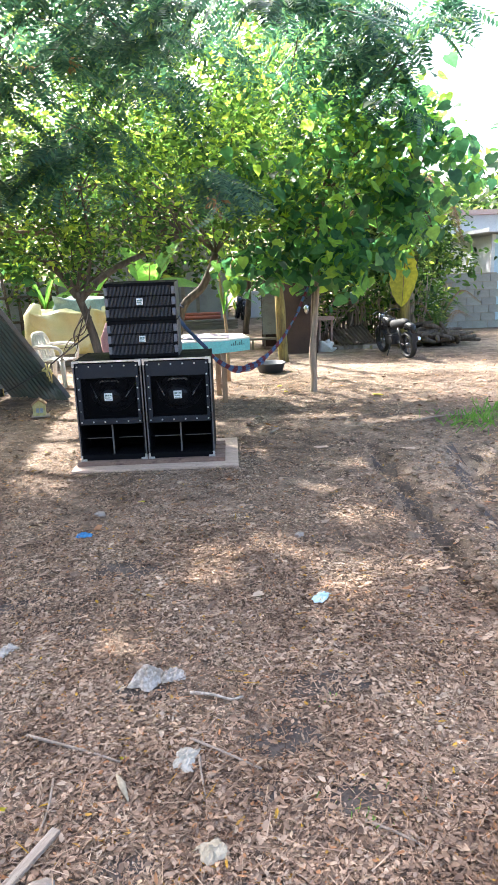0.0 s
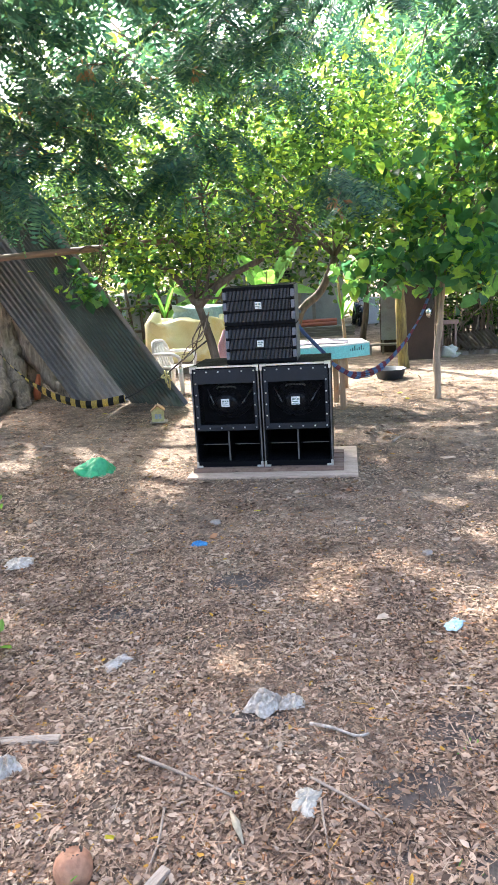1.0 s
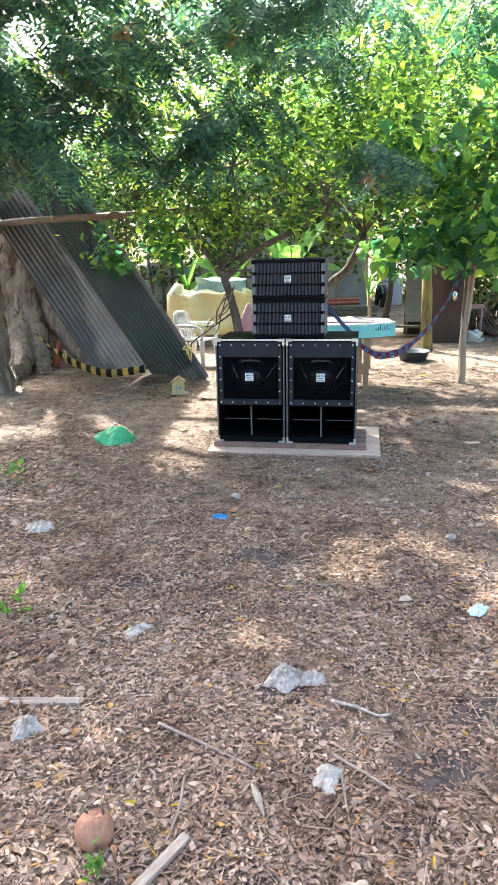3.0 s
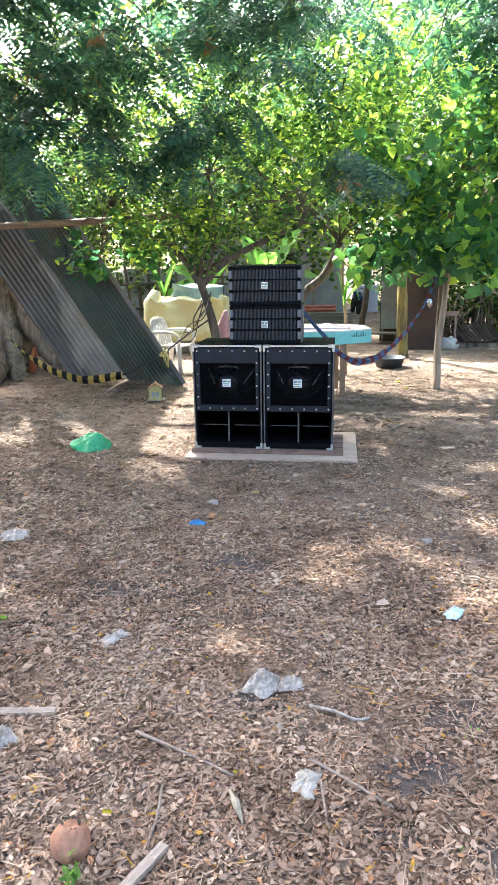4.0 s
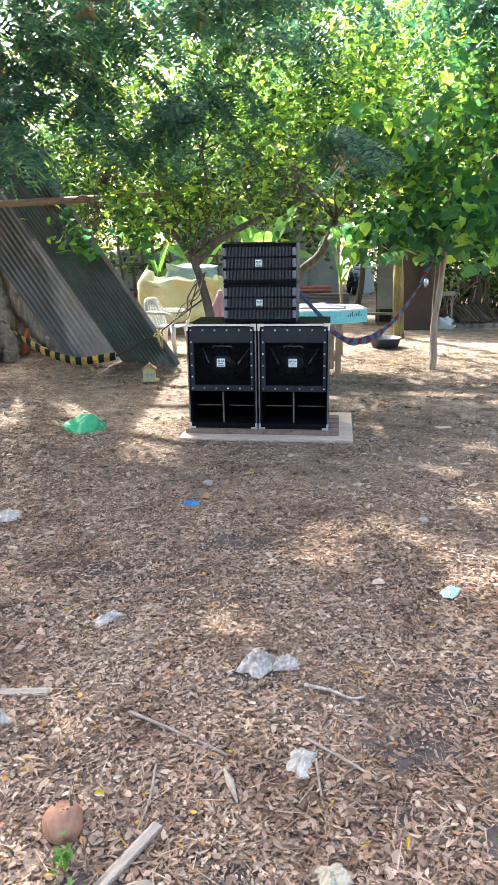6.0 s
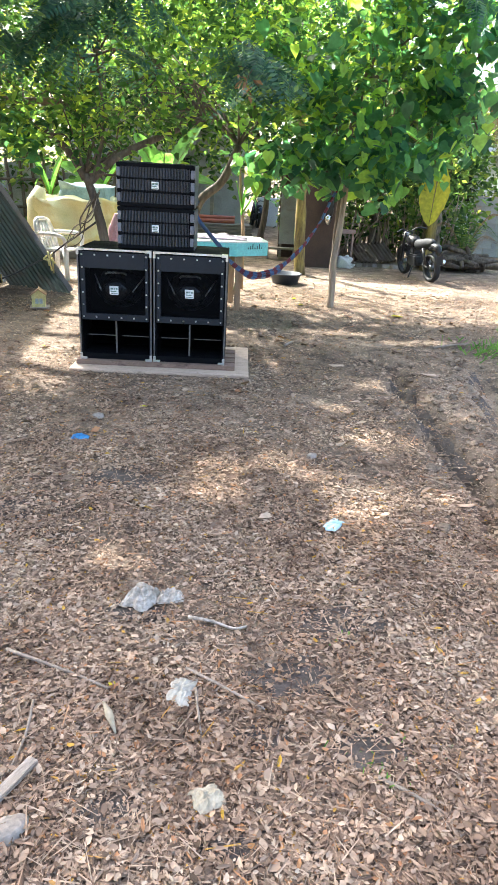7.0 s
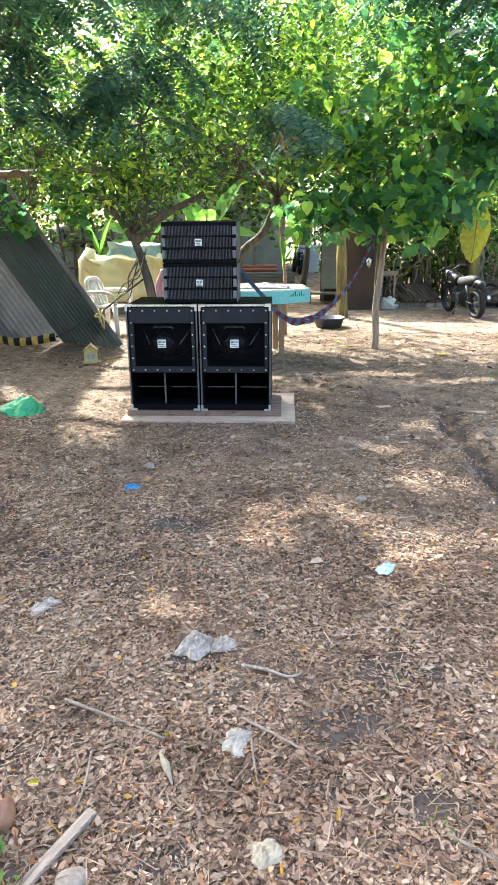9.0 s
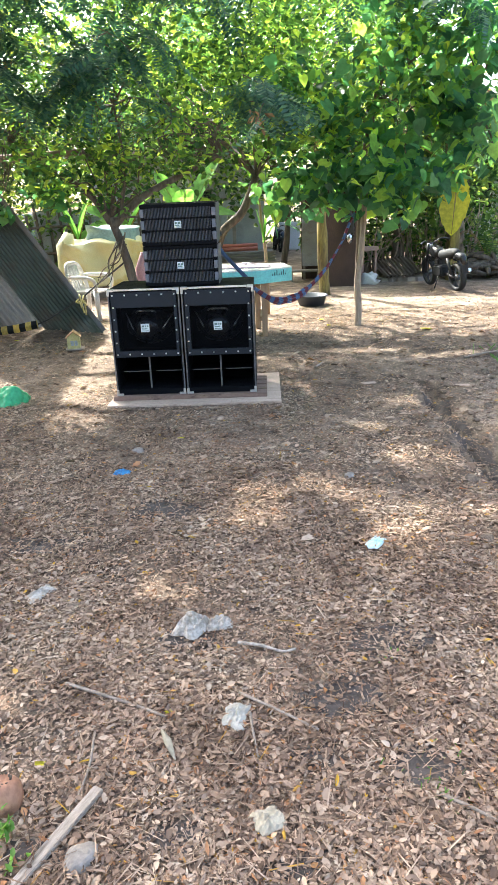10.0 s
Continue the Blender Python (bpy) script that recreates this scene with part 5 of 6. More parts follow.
# tarp-covered load with a green sheet folded on top
def draped(name, size, at, turn, material, label, category, lumps=0.08, legs=None):
    bm = bmesh.new()
    bmesh.ops.create_cube(bm, size=1)
    bmesh.ops.subdivide_edges(bm, edges=bm.edges[:], cuts=14, use_grid_fill=True)
    for v in bm.verts:
        p = Vector((v.co.x * size[0], v.co.y * size[1], (v.co.z + 0.5) * size[2]))
        q = v.co * 2
        rnd = 1 - 0.10 * (max(abs(q.x), abs(q.y)) ** 6)
        fold = lumps * noise.noise(Vector((p.x * 3, p.y * 3, p.z * 1.2))) + lumps * 0.4 * noise.noise(p * 9)
        flare = 1 + 0.10 * (0.5 - v.co.z) * (1 + noise.noise(Vector((p.x * 5, p.y * 5, 0))))
        v.co = Vector((p.x * rnd * flare, p.y * rnd * flare, p.z + (lumps * 0.9 * noise.noise(p * 2.2) if v.co.z > 0.4 else 0))) + Vector((q.x, q.y, 0)) * fold
    for f in bm.faces:
        f.smooth = True
    return single(name, bm, material, label, category, at, turn)


load = boxes(((-0.75, -0.5, 0.0), (0.75, 0.5, 0.30)), bevel=0.03)
single("timber_stack", load, M["timber"], "low dark timber stack under the tarpaulin", "timber", (-2.35, 7.55, 0.0), 4)
draped("yellow_tarpaulin", (1.55, 1.05, 0.80), (-2.35, 7.5, 0.24), 4, M["tarpyellow"], "pale yellow tarpaulin draped over a stacked load", "tarpaulin", 0.15)
draped("green_sheet", (0.9, 0.7, 0.26), (-2.15, 7.6, 1.02), -6, M["tarpgreen"], "grey green plastic sheet folded on the tarpaulin", "tarpaulin", 0.09)
bm = bmesh.new()
tube(bm, [(-3.02, 7.15, 0.02), (-3.03, 7.1, 0.5), (-3.0, 7.15, 0.95), (-2.92, 7.2, 1.2)], [0.10, 0.15, 0.18, 0.08], 12, 0.5)
single("yellow_sack", bm, M["tarpyellow"], "tied yellow sack standing at the tarpaulin", "sack")
bm = bmesh.new()
tube(bm, [(-1.1, 4.5, 0.0), (-1.1, 4.5, 0.35), (-1.12, 4.5, 0.75), (-1.10, 4.5, 0.98)], [0.09, 0.11, 0.10, 0.04], 12, 0.6)
single("pink_sack", bm, M["pink"], "faded pink cloth sack behind the tree", "sack")


# teal table
def teal_table():
    tb = thing("table", "teal-edged board table with a pale top on rough legs", "table")
    plan = [(-0.55, 2.80), (0.05, 2.52), (0.66, 2.62), (1.04, 2.90), (0.95, 3.45), (0.30, 3.65), (-0.40, 3.45)]
    def prism(z0, z1, grow):
        bm = bmesh.new()
        cx, cy = 0.25, 3.05
        lo = [bm.verts.new((cx + (x - cx) * grow, cy + (y - cy) * grow, z0)) for x, y in plan]
        hi = [bm.verts.new((cx + (x - cx) * grow, cy + (y - cy) * grow, z1)) for x, y in plan]
        bm.faces.new(lo[::-1]), bm.faces.new(hi)
        for k in range(len(plan)):
            j = (k + 1) % len(plan)
            bm.faces.new((lo[k], lo[j], hi[j], hi[k]))
        return bm
    part("apron", prism(0.675, 0.826, 1.0), M["teal"], tb, "teal painted edge board")
    part("tabletop", prism(0.827, 0.842, 1.004), M["tabletop"], tb, "pale worn table top")
    for x, y in ((0.69, 2.72), (0.60, 3.34), (-0.35, 2.85), (-0.25, 3.35)):
        part("leg", boxes(((x - 0.035, y - 0.03, 0), (x + 0.035, y + 0.03, 0.675)), bevel=0.006), M["tableleg"], tb)
    part("stretcher", boxes(((0.63, 2.75, 0.20), (0.66, 3.34, 0.26)), bevel=0.004), M["tableleg"], tb)
    for k in range(7):
        x = 0.80 + 0.027 * k
        y = 2.62 + (x - 0.66) * 0.737 - 0.004
        bm = bmesh.new()
        box(bm, (-0.006, -0.002, 0), (0.006, 0.002, 0.02 + 0.02 * ((k * 7) % 3)), 0.0, Matrix.Translation((x, y, 0.755)) @ Matrix.Rotation(radians(36), 4, 'Z'))
        part("mark", bm, M["ink"], tb)


teal_table()
bm = bmesh.new()
bmesh.ops.create_grid(bm, x_segments=26, y_segments=18, size=0.5)
for v in bm.verts:
    x, y = v.co.x, v.co.y
    v.co = Vector((x * 0.62, y * 0.42, 0.012 + 0.045 * max(0, 1 - (x * x + y * y) * 3.4) * (0.6 + noise.noise(Vector((x * 7, y * 7, 0))))))
    v.co.x += 0.03 * noise.noise(Vector((x * 3, y * 6, 4)))
for f in bm.faces:
    f.smooth = True
bmesh.ops.solidify(bm, geom=bm.faces[:], thickness=0.006)
single("cloth", bm, M["mauve"], "crumpled mauve cloth lying on the table", "cloth", (0.46, 3.02, 0.843))

# hammock between the yard tree and the post
bm = bmesh.new()
line = smooth_line([(0.50, 2.10, 0.80), (0.62, 2.2, 0.65), (0.80, 2.40, 0.52), (0.95, 2.55, 0.49), (1.107, 2.70, 0.52), (1.26, 2.9, 0.595), (1.464, 3.05, 0.777), (1.584, 3.15, 0.924), (1.72, 3.26, 1.12)], 6)
n = len(line) - 1
for k in range(13):
    strand = []
    for i, p in enumerate(line):
        full = 0.010 + 0.042 * math.sin(math.pi * min(1, i / n * 1.0)) * (1.0 if i < n * 0.6 else 0.6)
        a = 2.4 * k + 0.25 * i
        strand.append(p + Vector((0.3 * math.cos(a), 0.5 * math.cos(a), math.sin(a) - 0.3)) * full * (0.4 + 0.6 * ((k * 7) % 13) / 13))
    tube(bm, strand, 0.0075, 5, 0.3, uvs=True)
ham = thing("hammock", "blue and red banded net hammock hanging slack", "hammock")
part("net", bm, M["hammock"], ham)
bm = bmesh.new()
tube(bm, smooth_line([(0.09, 4.24, 1.2), (0.0, 3.0, 1.36), (0.211, 2.05, 1.144), (0.35, 2.06, 0.97), (0.50, 2.10, 0.80)], 5), 0.022, 8, 0.2)
part("tie", bm, M["strap"], ham, "dark blue tie rope")
bm = bmesh.new()
tube(bm, smooth_line([(1.72, 3.26, 1.12), (1.776, 3.3, 1.25), (1.85, 3.37, 1.40), (1.90, 3.39, 1.46)], 4), [0.02] * 10 + [0.015] * 3, 8, 0.3, uvs=True)
part("gathered_end", bm, M["hammock"], ham)

# post
bm = bmesh.new()
tube(bm, smooth_line([(1.935, 3.40, -0.12), (1.95, 3.40, 0.15), (1.93, 3.40, 0.6), (1.97, 3.39, 1.0), (1.99, 3.39, 1.35), (2.01, 3.4, 1.7)], 5), [0.060, 0.056, 0.052, 0.050, 0.048] + [0.046 - 0.0006 * i for i in range(21)], 12, 0.3)
single("wooden_post", bm, M["postwood"], "crooked dry wooden post in the yard", "post")

# green shoot behind the table
bm = bmesh.new()
tube(bm, smooth_line([(0.74, 4.5, 0), (0.73, 4.5, 0.8), (0.68, 4.5, 1.3), (0.60, 4.5, 2.2)], 4), [0.032 - 0.0016 * i for i in range(13)], 8, 0.2)
shoot = thing("sapling", "thin straight sapling with a few long leaves", "plant")
part("stem", bm, M["tableleg"], shoot)
for k, w in enumerate(((0.15, -0.1, 1.0), (-0.2, 0, 1.0), (0.5, -0.2, 0.8))):
    bm = bmesh.new()
    banana_blade(bm, (0.70, 4.48, 1.05), w, 0.55, 0.09, 0.05)
    part("leaf", bm, M["bananaleaf"], shoot)


# ---- shed corner, stem, basin, scrap ----
bm = bmesh.new()
tube(bm, smooth_line([(1.78, 6.5, -0.05), (1.72, 6.5, 0.8), (1.70, 6.55, 1.6), (1.62, 6.6, 2.7)], 6), [0.095 - 0.001 * i for i in range(19)], 14, 0.45)
single("old_banana_stem", bm, M["banana"], "tall peeling yellow brown banana stem", "plant stem")


def basin(at):
    b = thing("basin", "wide dark grey blue plastic wash basin", "basin", at=at)
    bm = bmesh.new()
    prof = [(0.0, 0.012), (0.19, 0.012), (0.245, 0.16), (0.265, 0.165), (0.265, 0.150), (0.25, 0.145), (0.20, 0.0), (0.0, 0.0)]
    rings = [[bm.verts.new((r * math.cos(2 * math.pi * k / 28), r * math.sin(2 * math.pi * k / 28), z)) for k in range(28)] for r, z in prof]
    for p, q in zip(rings, rings[1:]):
        for k in range(28):
            bm.faces.new((p[k], p[(k + 1) % 28], q[(k + 1) % 28], q[k])).smooth = True
    bmesh.ops.remove_doubles(bm, verts=bm.verts, dist=0.001)
    part("bowl", bm, M["basin"], b)


basin((1.45, 5.35, 0.0))

shed = thing("shed", "small shed corner of rust-brown and grey metal sheets", "shed")
part("brown_wall", boxes(((1.86, 7.60, 0.0), (2.56, 7.64, 1.75)), bevel=0.004), M["rust"], shed, "rust brown metal sheet wall")
part("side_wall", boxes(((2.53, 7.64, 0.0), (2.57, 9.2, 1.75)), bevel=0.004), M["rust"], shed)
part("grey_wall", boxes(((1.50, 8.86, 0.30), (1.92, 8.90, 1.35)), bevel=0.004), M["greysheet"], shed, "grey metal sheet panel")
for x in (1.54, 1.88):
    part("leg", boxes(((x - 0.025, 8.90, 0.0), (x + 0.025, 8.95, 1.7)), bevel=0.004), M["timber"], shed)
part("back_wall", boxes(((1.50, 9.15, 0.0), (2.53, 9.19, 1.7)), bevel=0.004), M["rust"], shed)
part("roof", boxes(((1.35, 7.45, 1.76), (2.75, 9.35, 1.79)), bevel=0.004), M["rust"], shed)
part("bench", boxes(((1.20, 8.6, 0.20), (1.9, 8.85, 0.24)), ((1.25, 8.65, 0.0), (1.29, 8.8, 0.2)), ((1.8, 8.65, 0.0), (1.84, 8.8, 0.2)), bevel=0.003), M["timber"], shed)

bm = bmesh.new()
for k in range(5):
    tube(bm, smooth_line([(2.30, 7.45, 1.5 - 0.03 * k), (2.30 + 0.02 * k, 7.42, 1.15), (2.28 + 0.015 * k, 7.44, 0.85)], 4), 0.03, 6, 0.5)
single("hanging_dark_cloth", bm, M["motoblack"], "bundle of dark cloth hanging on the shed wall", "cloth", smooth=True)
bm = bmesh.new()
tube(bm, [(2.31, 7.42, 0.80), (2.31, 7.42, 0.86), (2.31, 7.42, 0.96), (2.31, 7.42, 1.0)], [0.02, 0.055, 0.055, 0.02], 10)
single("glass_jar", bm, M["chrome"], "small shiny jar hanging below the cloth", "jar")

# scrap heap
corrugated("scrap_roof_sheet", (3.12, 7.95, 0.10), (1, 0.05, -0.02), (-0.30, 1.0, 0.42), 0.80, 0.75, M["rustroof"], "bent rusty roof sheet on the scrap heap")
bm = bmesh.new()
for k in range(9):
    x, y = 2.95 + 0.12 * k, 8.15 + 0.25 * rng.random()
    box(bm, (-0.10, -0.12, -0.04), (0.10, 0.12, 0.05), 0.01, pose(x, y, 0.03, 0, 0, 30 * k))
single("rubble_heap", bm, M["stone"], "low heap of dark rubble under a rusty sheet", "rubble", kind="stuff")
bm = bmesh.new()
tube(bm, smooth_line([(2.78, 7.9, 0.0), (2.76, 7.88, 0.08), (2.80, 7.9, 0.13), (2.74, 7.95, 0.18)], 4), [0.12, 0.15, 0.13, 0.14, 0.11, 0.13, 0.12, 0.08, 0.11, 0.07, 0.09, 0.05, 0.03], 12, 1.1)
single("white_sack", bm, M["plastic"], "crumpled white sack beside the scrap heap", "sack")
bm = bmesh.new()
box(bm, (2.62, 8.1, 0.62), (2.98, 8.25, 0.70), 0.01, None)
box(bm, (2.65, 8.12, 0.0), (2.69, 8.2, 0.62), 0.005)
box(bm, (2.91, 8.12, 0.0), (2.95, 8.2, 0.62), 0.005)
single("red_white_stand", bm, M["roof"], "faded red and white wooden stand", "stand")
bm = bmesh.new()
for k in range(85):
    a = rng.random(2)
    rise = 0.42 * math.sin(math.pi * (0.12 + 0.82 * a[0])) * math.sin(math.pi * (0.1 + 0.8 * a[1]))
    p = Vector((4.45 + 1.25 * a[0], 7.9 + 0.8 * a[1], 0.05 + rise * (0.35 + 0.65 * rng.random())))
    d = Vector((rng.normal(), rng.normal() * 0.5, rng.normal() * 0.25)) * 0.22
    tube(bm, [p - d, p + d * 0.2 + Vector((0, 0, 0.03)), p + d], [0.035, 0.055, 0.03], 7, 0.5)
single("brushwood_heap", bm, M["bark"], "heap of dark cut brushwood and husks", "brushwood", kind="stuff")


# ---- motorcycles ----
def wheel(parent, x, r, w, tyre_mat):
    bm = bmesh.new()
    prof = [(r - 0.075, w * 0.35), (r - 0.05, w * 0.5), (r - 0.015, w * 0.42), (r, w * 0.15), (r, -w * 0.15), (r - 0.015, -w * 0.42), (r - 0.05, -w * 0.5), (r - 0.075, -w * 0.35)]
    n = 30
    rings = [[bm.verts.new((x + q * math.cos(2 * math.pi * k / n), y, r + q * math.sin(2 * math.pi * k / n))) for q, y in prof] for k in range(n)]
    for k in range(n):
        a, b = rings[k], rings[(k + 1) % n]
        for i in range(len(prof)):
            j = (i + 1) % len(prof)
            bm.faces.new((a[i], a[j], b[j], b[i])).smooth = True
    wh = part("wheel", bm, M[tyre_mat], parent, "black rubber tyre")
    bm = bmesh.new()
    for k in range(10):
        a = 2 * math.pi * k / 10
        tube(bm, [(x, 0.03 * (-1) ** k, r), (x + (r - 0.07) * math.cos(a), 0, r + (r - 0.07) * math.sin(a))], 0.006, 4)
    part("spokes", bm, M["steel"], wh)
    bm = bmesh.new()
    tube(bm, [(x, -0.05, r), (x, 0.05, r)], 0.05, 12)
    part("hub", bm, M["steel"], wh)


def motorcycle(at, turn, paint="motoblack", lean=6, label="black motorcycle parked on its side stand"):
    mc = thing("motorcycle", label, "motorcycle", "motorcycles")
    mc.matrix_basis = pose(*at, 0, 0, turn) @ pose(0, 0, 0, lean, 0, 0) @ Matrix.Scale(0.82, 4)
    wheel(mc, -0.62, 0.30, 0.14, "rubber")
    wheel(mc, 0.64, 0.30, 0.11, "rubber")
    bm = bmesh.new()
    tube(bm, smooth_line([(0.02, 0, 0.70), (0.12, 0, 0.76), (0.30, 0, 0.80), (0.42, 0, 0.74)], 4), [0.05, 0.09, 0.115, 0.125, 0.13, 0.135, 0.135, 0.13, 0.125, 0.12, 0.10, 0.08, 0.05], 12)
    part("tank", bm, M[paint], mc)
    bm = bmesh.new()
    tube(bm, smooth_line([(-0.72, 0, 0.80), (-0.50, 0, 0.79), (-0.2, 0, 0.74), (0.05, 0, 0.74)], 4), [0.05, 0.085, 0.10, 0.11, 0.115, 0.12, 0.12, 0.12, 0.12, 0.12, 0.11, 0.10, 0.07], 10)
    part("seat", bm, M["rubber"], mc, "black padded seat")
    bm = bmesh.new()
    tube(bm, smooth_line([(-0.95, 0, 0.58), (-0.88, 0, 0.72), (-0.7, 0, 0.74), (-0.55, 0, 0.68)], 4), [0.04, 0.06, 0.07, 0.08, 0.085, 0.09, 0.09, 0.09, 0.09, 0.08, 0.08, 0.07, 0.05], 8)
    part("rear_fender", bm, M[paint], mc)
    bm = bmesh.new()
    for s in (-1, 1):
        tube(bm, [(0.66, s * 0.09, 0.30), (0.50, s * 0.09, 0.72), (0.42, s * 0.08, 0.95)], [0.025, 0.025, 0.02], 8)
    part("fork", bm, M["enginemetal"], mc)
    bm = bmesh.new()
    tube(bm, smooth_line([(0.27, -0.36, 1.0), (0.36, -0.2, 1.04), (0.42, -0.05, 0.97), (0.42, 0.05, 0.97), (0.36, 0.2, 1.04), (0.27, 0.36, 1.0)], 4), 0.016, 8)
    part("handlebar", bm, M["enginemetal"], mc)
    bm = bmesh.new()
    tube(bm, [(0.48, 0, 0.88), (0.54, 0, 0.88), (0.60, 0, 0.87)], [0.05, 0.095, 0.08], 14)
    part("headlight", bm, M["chrome"], mc, "round headlight")
    part("engine", boxes(((-0.15, -0.14, 0.28), (0.22, 0.14, 0.52)), ((0.02, -0.09, 0.5), (0.2, 0.09, 0.66)), bevel=0.03), M["enginemetal"], mc)
    bm = bmesh.new()
    tube(bm, smooth_line([(0.68, 0.0, 0.62), (0.80, 0, 0.56), (0.9, 0, 0.44)], 4), [0.06] * 9, 8)
    tube(bm, smooth_line([(0.40, 0, 0.62), (0.54, 0, 0.66), (0.68, 0, 0.62)], 4), [0.06] * 9, 8)
    part("front_fender", bm, M[paint], mc)
    bm = bmesh.new()
    tube(bm, smooth_line([(0.2, -0.16, 0.30), (-0.1, -0.17, 0.24), (-0.4, -0.18, 0.30)], 4), 0.02, 8)
    tube(bm, [(-0.38, -0.18, 0.30), (-0.45, -0.18, 0.32), (-0.80, -0.19, 0.42), (-0.82, -0.19, 0.425)], [0.03, 0.052, 0.055, 0.03], 12)
    part("exhaust", bm, M["chrome"], mc, "shiny exhaust pipe")
    bm = bmesh.new()
    tube(bm, [(-0.05, 0.0, 0.35), (-0.62, 0.08, 0.30)], 0.025, 6)
    tube(bm, [(-0.05, 0.0, 0.35), (-0.62, -0.08, 0.30)], 0.025, 6)
    tube(bm, [(-0.45, 0.12, 0.70), (-0.58, 0.11, 0.36)], 0.03, 8)
    tube(bm, [(-0.45, -0.12, 0.70), (-0.58, -0.11, 0.36)], 0.03, 8)
    part("swingarm", bm, M["enginemetal"], mc)
    bm = bmesh.new()
    tube(bm, [(-0.02, 0.12, 0.3), (-0.05, 0.26, 0.04)], 0.014, 6)
    part("side_stand", bm, M["enginemetal"], mc)
    part("tail_light", boxes(((-0.93, -0.05, 0.66), (-0.90, 0.05, 0.72)), bevel=0.008), M["redpipe"], mc)
    part("mud_flap", boxes(((-0.97, -0.07, 0.40), (-0.955, 0.07, 0.60)), bevel=0.003), M["rubber"], mc)


motorcycle((4.0, 6.90, 0.0), 104, "motoblack", -8)
motorcycle((1.15, 18.0, 0.0), 100, "motoblue", 5, "dark blue motorcycle parked far off by the house")


# ---- the house behind and the walls at the yard's edge ----
def old_house():
    h = thing("old_house", "old grey plank and concrete house behind the yard", "house")
    part("wall", boxes(((-4.5, 16.0, 0.0), (0.72, 16.2, 3.0)), bevel=0.01), M["wall"], h)
    part("side_wall", boxes(((0.52, 16.2, 0.0), (0.72, 21.0, 3.0)), bevel=0.01), M["wall"], h)
    part("porch", boxes(((-3.5, 14.4, 0.0), (0.95, 15.98, 0.22)), bevel=0.01), M["timber"], h)
    for k in range(4):
        part("porch_board", boxes(((-3.5, 14.30 - 0.06 * k, 0.22 - 0.07 * k), (1.02, 14.42 - 0.06 * k, 0.27 - 0.07 * k)), bevel=0.005), M["timber"], h)
    for x in (-2.2, -0.62, -0.18):
        part("post", boxes(((x - 0.05, 14.7, 0.22), (x + 0.05, 14.8, 2.5)), bevel=0.005), M["timber"], h)
    part("rail", boxes(((-0.62, 14.72, 1.70), (-0.18, 14.78, 1.78)), bevel=0.005), M["timber"], h)
    win = part("window", boxes(((-1.9, 15.96, 1.0), (-0.9, 16.01, 2.0)), bevel=0.005), M["darkhole"], h)
    part("frame", boxes(((-1.95, 15.94, 2.0), (-0.85, 16.0, 2.07)), ((-1.95, 15.94, 0.93), (-0.85, 16.0, 1.0)), ((-1.95, 15.94, 1.0), (-1.9, 16.0, 2.0)), ((-0.9, 15.94, 1.0), (-0.85, 16.0, 2.0))), M["timber"], win)
    part("roof", boxes(((-4.9, 14.2, 3.0), (1.0, 21.2, 3.10)), bevel=0.01), M["roof"], h)
    for k in range(9):
        part("plank", boxes(((-4.4 + 0.54 * k, 15.975, 2.1), (-3.88 + 0.54 * k, 15.998, 2.98)), bevel=0.006), M["wall"], h)
    for k in range(3):
        bm = bmesh.new()
        tube(bm, [(-1.5, 14.6 + 0.13 * k, 0.33 + 0.09 * (k == 1)), (0.5, 14.6 + 0.13 * k, 0.34 + 0.09 * (k == 1))], 0.06, 10)
        single("red_pipe", bm, M["redpipe"], "dull red plastic pipe lying on the porch", "pipe", group="red pipes")


old_house()
bm = boxes(((1.25, 18.6, 0.0), (1.95, 19.2, 0.85)), ((1.22, 18.57, 0.85), (1.98, 19.23, 0.92)), bevel=0.01)
single("white_cabinet", bm, M["whitewall"], "white painted box standing by the far path", "cabinet")
white = thing("white_shelter", "low white roofed shelter far beyond the tarpaulin", "house")
part("wall", boxes(((-6.4, 15.0, 0.0), (-3.9, 15.1, 1.4)), bevel=0.01), M["tarpgreen"], white)
part("roof", boxes(((-6.6, 14.6, 1.42), (-3.6, 17.4, 1.55)), bevel=0.02), M["whitewall"], white)
part("back_wall", boxes(((-6.4, 17.0, 0.0), (-3.9, 17.1, 1.4)), bevel=0.01), M["whitewall"], white)

# rough stake fence behind the tarpaulin
fence = thing("stake_fence", "rough stake fence with grey sheet behind the tarpaulin", "fence")
for k in range(14):
    x = -5.0 + 0.24 * k + 0.05 * rng.random()
    bm = bmesh.new()
    tube(bm, smooth_line([(x, 9.6, -0.05), (x + 0.02, 9.6, 0.8), (x + 0.05 * rng.normal(), 9.6, 1.5 + 0.4 * rng.random())], 3), [0.04, 0.04, 0.038, 0.036, 0.034, 0.032, 0.03], 7, 0.3)
    part("stake", bm, M["bark"], fence)
for z in (0.7, 1.25):
    bm = bmesh.new()
    tube(bm, [(-5.1, 9.54, z), (-3.4, 9.54, z + 0.03), (-1.7, 9.54, z)], 0.03, 7, 0.2)
    part("rail", bm, M["bark"], fence)
part("sheet", boxes(((-4.4, 9.68, 0.3), (-3.4, 9.70, 1.6)), bevel=0.003), M["wall"], fence)


# block wall at the yard's edge
def block_wall():
    w = thing("block_wall", "unplastered grey concrete block wall", "wall", kind="structure")
    part("mortar", boxes(((6.42, 11.63, 0.0), (7.78, 11.74, 1.42))), M["stone"], w)
    bm = bmesh.new()
